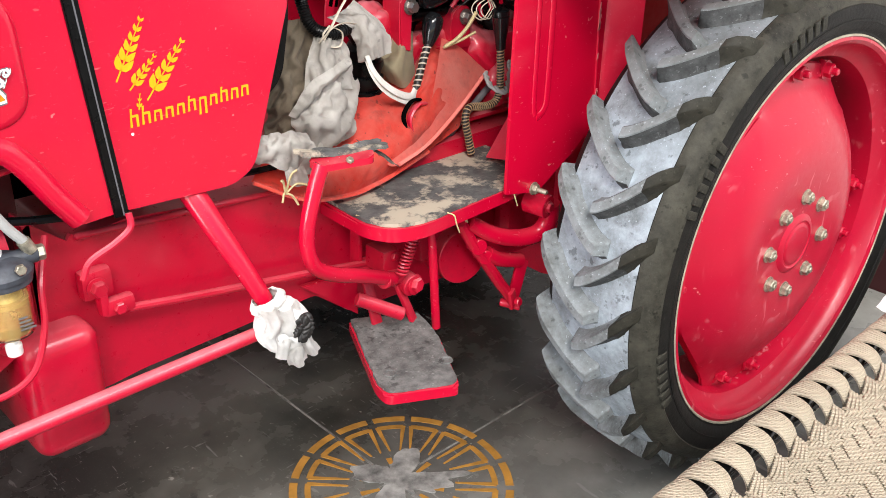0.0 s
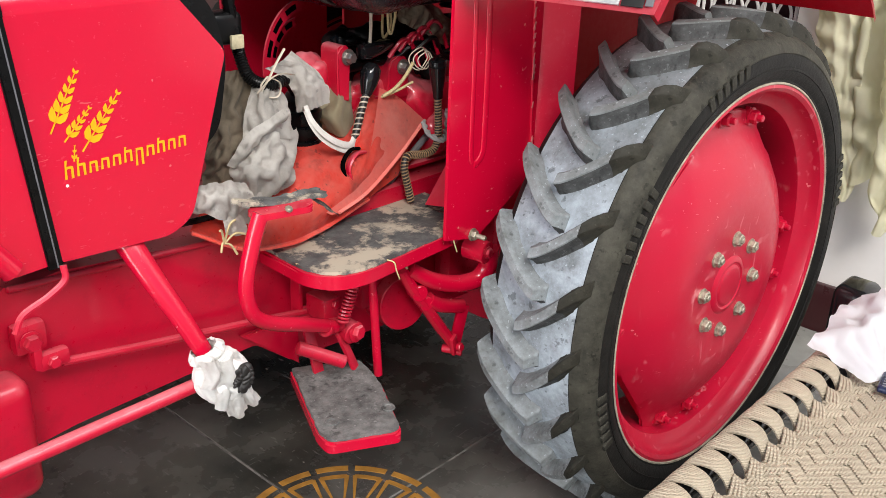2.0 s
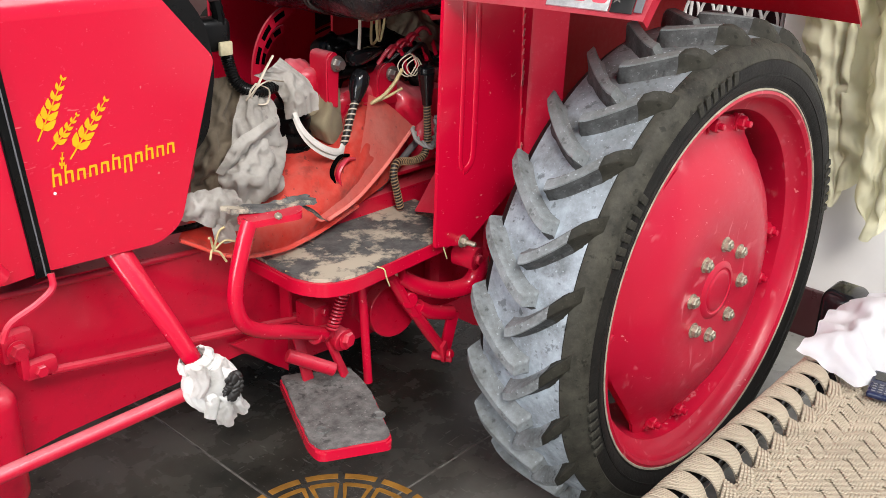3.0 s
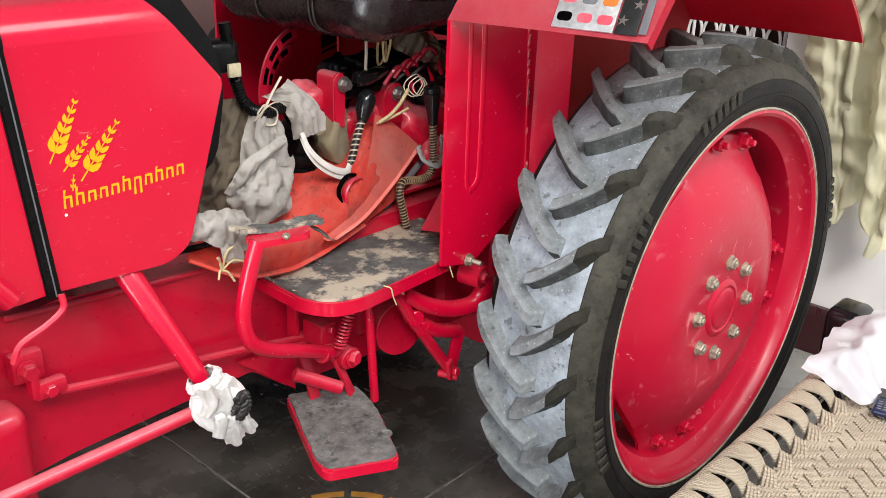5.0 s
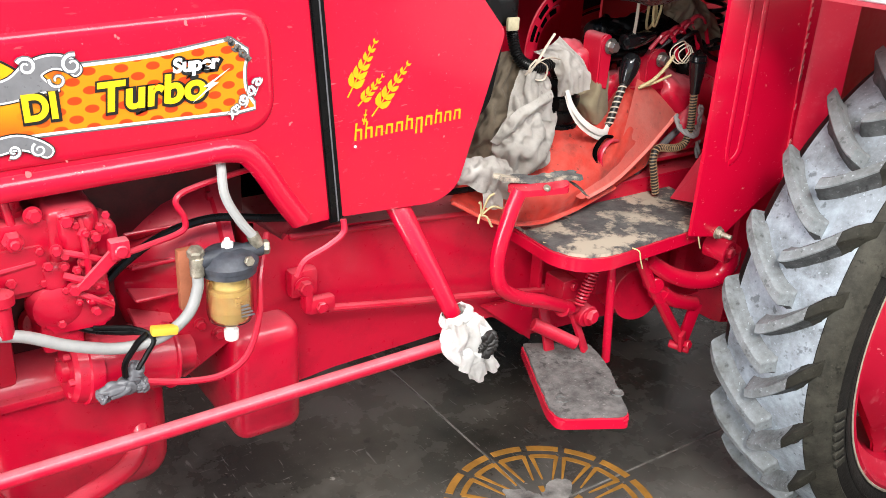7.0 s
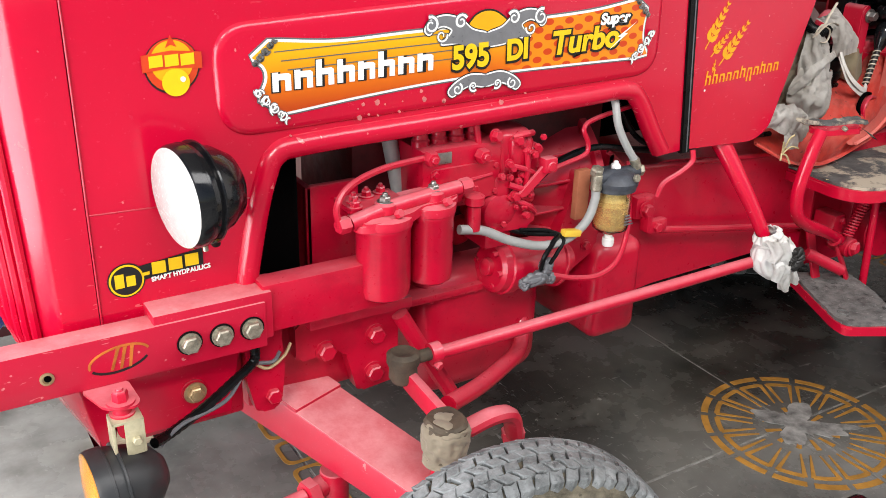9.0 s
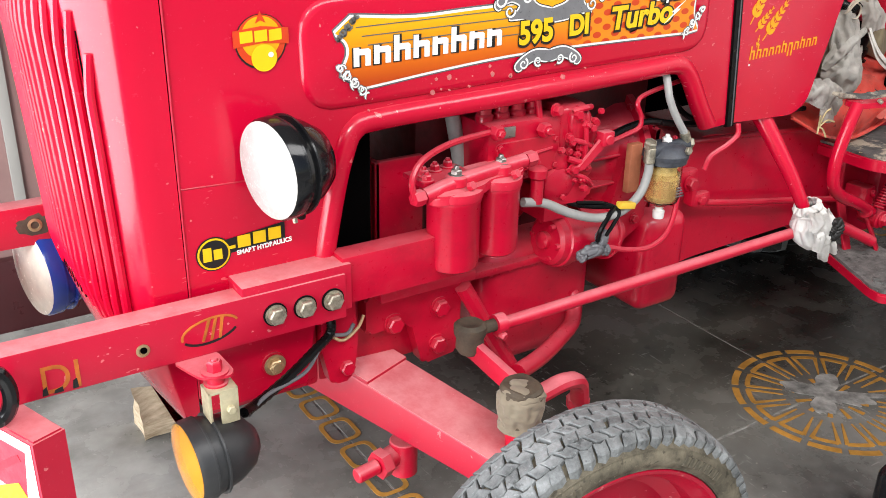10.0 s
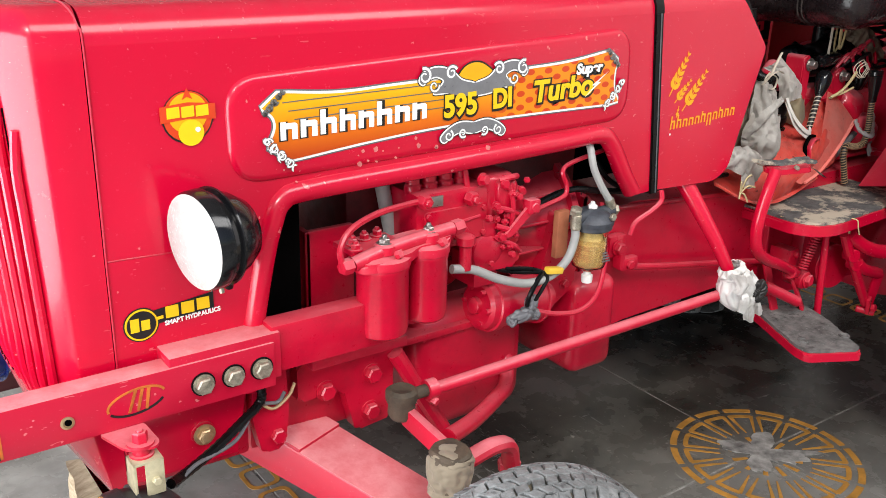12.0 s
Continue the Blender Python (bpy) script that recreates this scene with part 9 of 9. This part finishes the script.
def weave(bm, x0, x1, y0, y1, z):
    """Herringbone weave: short floats of rope in diagonal steps."""
    cell, fl = 0.0054, 4
    nx, ny = int((x1 - x0) / cell), int((y1 - y0) / cell)
    V, F = [], []

    def strip(cx, cy, lx, ly, lift):
        k = len(V)
        seg, ring = 4, 4
        for i in range(seg + 1):
            t = i / seg
            px, py = cx + lx * (t - 0.5), cy + ly * (t - 0.5)
            pz = z + lift * math.sin(math.pi * t)
            L = math.hypot(lx, ly)
            ux, uy = -ly / L, lx / L
            for (o, hgt) in ((-0.0031, -0.001), (-0.0018, 0.0019), (0.0018, 0.0019), (0.0031, -0.001)):
                V.append((px + ux * o, py + uy * o, pz + hgt))
        for i in range(seg):
            for r in range(ring - 1):
                a = k + i * ring + r
                F.append((a, a + 1, a + ring + 1, a + ring))

    for j in range(ny):
        for i in range(nx):
            band = (j // 7) % 2
            ph = (i + j if band == 0 else i - j) % (2 * fl)
            cx, cy = x0 + (i + 0.5) * cell, y0 + (j + 0.5) * cell
            if ph == 0:
                strip(cx + cell * (fl - 1) / 2, cy, cell * (fl + 1.6), 0.0030, 0.0024)
            if ph == fl:
                strip(cx, cy, 0.0030, cell * 5.0, 0.0022)
    return V, F


wx0, wx1, wy0, wy1 = COT_X0 + 0.06, COT_X1 - 0.06, COT_Y0 + 0.10, COT_Y1 - 0.072
V, F = weave(None, wx0, wx1, wy0, wy1, CZ - 0.002)
me = bpy.data.meshes.new("woven_bed")
me.from_pydata(V, [], F)
me.materials.append(M_ROPE)
me.polygons.foreach_set("use_smooth", [True] * len(me.polygons))
wv = part("woven_bed", me, M_ROPE, cot, "beige herringbone rope weave")
wv["kind"] = "stuff"
part("weave_base", box(B(), (wx0 - 0.01, wy0 - 0.01, CZ - 0.012), (wx1 + 0.01, wy1 + 0.004, CZ - 0.0030), 0.002), M_ROPE2, cot)

# things on the cot
shirt = part("white_cloth", drape([
    [(1.835, 0.628, 0.468), (1.92, 0.600, 0.466), (2.06, 0.575, 0.468), (2.24, 0.53, 0.47)],
    [(1.850, 0.665, 0.472), (1.95, 0.650, 0.500), (2.10, 0.625, 0.520), (2.26, 0.59, 0.51)],
    [(1.868, 0.710, 0.476), (1.99, 0.705, 0.520), (2.14, 0.68, 0.540), (2.27, 0.65, 0.52)],
    [(1.860, 0.765, 0.492), (2.02, 0.775, 0.490), (2.18, 0.775, 0.490), (2.27, 0.75, 0.485)]], 60, 48, (1.14, 1.12), 81, 0.003, 150, 0.014, 3, False, 2, 4), M_SHIRT, angle=80)
tagged(shirt, "crumpled white cotton cloth lying on the cot", "cloth")
phone_m = Matrix.Translation((1.872, 0.582, 0.462)) @ Matrix.Rotation(radians(-80), 4, "Z")
bm = B()
soft_box(bm, (-0.026, -0.056, 0.0), (0.026, 0.056, 0.014), 0.006, 3, phone_m)
phone = part("mobile_phone", bm, M_NAVY)
tagged(phone, "dark blue keypad mobile phone on the cot", "phone")
part("screen", box(B(), (-0.019, 0.008, 0.0138), (0.019, 0.046, 0.0148), 0, phone_m), M_BLKGLOSS, phone)
for r in range(4):
    for c_ in range(3):
        part("key", box(B(), (-0.018 + 0.0125 * c_, -0.046 + 0.011 * r, 0.0138), (-0.010 + 0.0125 * c_, -0.042 + 0.011 * r, 0.0146), 0.0003, phone_m, 1), M_SILVER, phone)

# ---- things by the walls ----
hang = part("hanging_cloth", drape([
    [(2.86, 1.36, 2.0), (2.86, 1.24, 2.0), (2.86, 1.12, 2.0), (2.86, 1.00, 2.0)],
    [(2.85, 1.32, 1.45), (2.83, 1.22, 1.45), (2.85, 1.12, 1.45), (2.86, 1.01, 1.45)],
    [(2.86, 1.265, 1.08), (2.83, 1.18, 1.08), (2.84, 1.10, 1.08), (2.86, 1.02, 1.08)],
    [(2.87, 1.20, 0.80), (2.84, 1.14, 0.80), (2.84, 1.08, 0.82), (2.86, 1.01, 0.82)],
    [(2.88, 1.14, 0.60), (2.85, 1.09, 0.50), (2.85, 1.05, 0.54), (2.87, 1.00, 0.60)]], 72, 90, (1.42, 1.0), 91, 0.003, 170, 0.006, 4, False, 14), M_CURTAIN, angle=80)
part("fold", drape([
    [(2.83, 1.08, 2.0), (2.82, 0.98, 2.0), (2.83, 0.86, 2.0)],
    [(2.82, 1.06, 1.30), (2.79, 0.97, 1.30), (2.82, 0.85, 1.30)],
    [(2.82, 1.04, 0.90), (2.78, 0.96, 0.90), (2.82, 0.85, 0.90)],
    [(2.83, 0.99, 0.62), (2.80, 0.95, 0.44), (2.83, 0.88, 0.47)]], 60, 90, (1.42, 1.0), 93, 0.003, 170, 0.006, 4, False, 14), M_CURTAIN, hang, angle=80)
part("hanging_rail", box(B(), (2.83, 0.90, 1.995), (2.945, 1.36, 2.015), 0.003), M_IRON, hang)
tagged(hang, "cream yellow cloth hanging in folds on the white wall", "cloth")

grille = thing("window_grille", (3.0, 1.85, 0.86), "white painted iron grille in the wall opening", "grille", kind="structure")
for i in range(9):
    y = 1.40 + 0.11 * i
    part("grille_bar", rod(B(), (3.02, y, 0.86), (3.02, y, 3.2), 0.006, 8), M_IRON, grille)
for i in range(16):
    y = 1.44 + 0.057 * i
    part("grille_arch", tube(B(), [(3.02, y - 0.026, 0.972), (3.02, y - 0.022, 1.015), (3.02, y, 1.048), (3.02, y + 0.022, 1.015), (3.02, y + 0.026, 0.972)], 0.0055, 8, 4), M_IRON, grille)
for z in (0.90, 0.960, 1.052):
    part("grille_rail", box(B(), (3.012, 1.36, z), (3.028, 2.35, z + 0.010), 0.002), M_IRON, grille)

wood = B()
box(wood, (-0.556, 2.225, 0.0), (-0.42, 2.310, 0.10), 0)
bmesh.ops.subdivide_edges(wood, edges=wood.edges[:], cuts=5, use_grid_fill=True)
for v in wood.verts:
    if v.co.z > 0.02:
        v.co.z *= 0.52 + 0.55 * (v.co.y - 2.225) / 0.085 - 0.25 * (v.co.x + 0.556) / 0.14
for v in wood.verts:
    v.co += 0.008 * noise.noise_vector(v.co * 22)
    v.co.z = max(0.0, v.co.z)
blockw = part("wood_block", wood, M_WOOD)
tagged(blockw, "rough sawn wooden block on the floor", "wood block")

# concrete panels of the floor
for ix in range(-4, 2):
    for iy in range(-4, 2):
        x0, y0 = JX + ix * PITCH, JY + iy * PITCH
        x1, y1 = min(x0 + PITCH, 2.914), min(y0 + PITCH, 2.984)
        x0, y0 = max(x0, -2.4), max(y0, -2.2)
        if x1 - x0 > 0.1 and y1 - y0 > 0.1:
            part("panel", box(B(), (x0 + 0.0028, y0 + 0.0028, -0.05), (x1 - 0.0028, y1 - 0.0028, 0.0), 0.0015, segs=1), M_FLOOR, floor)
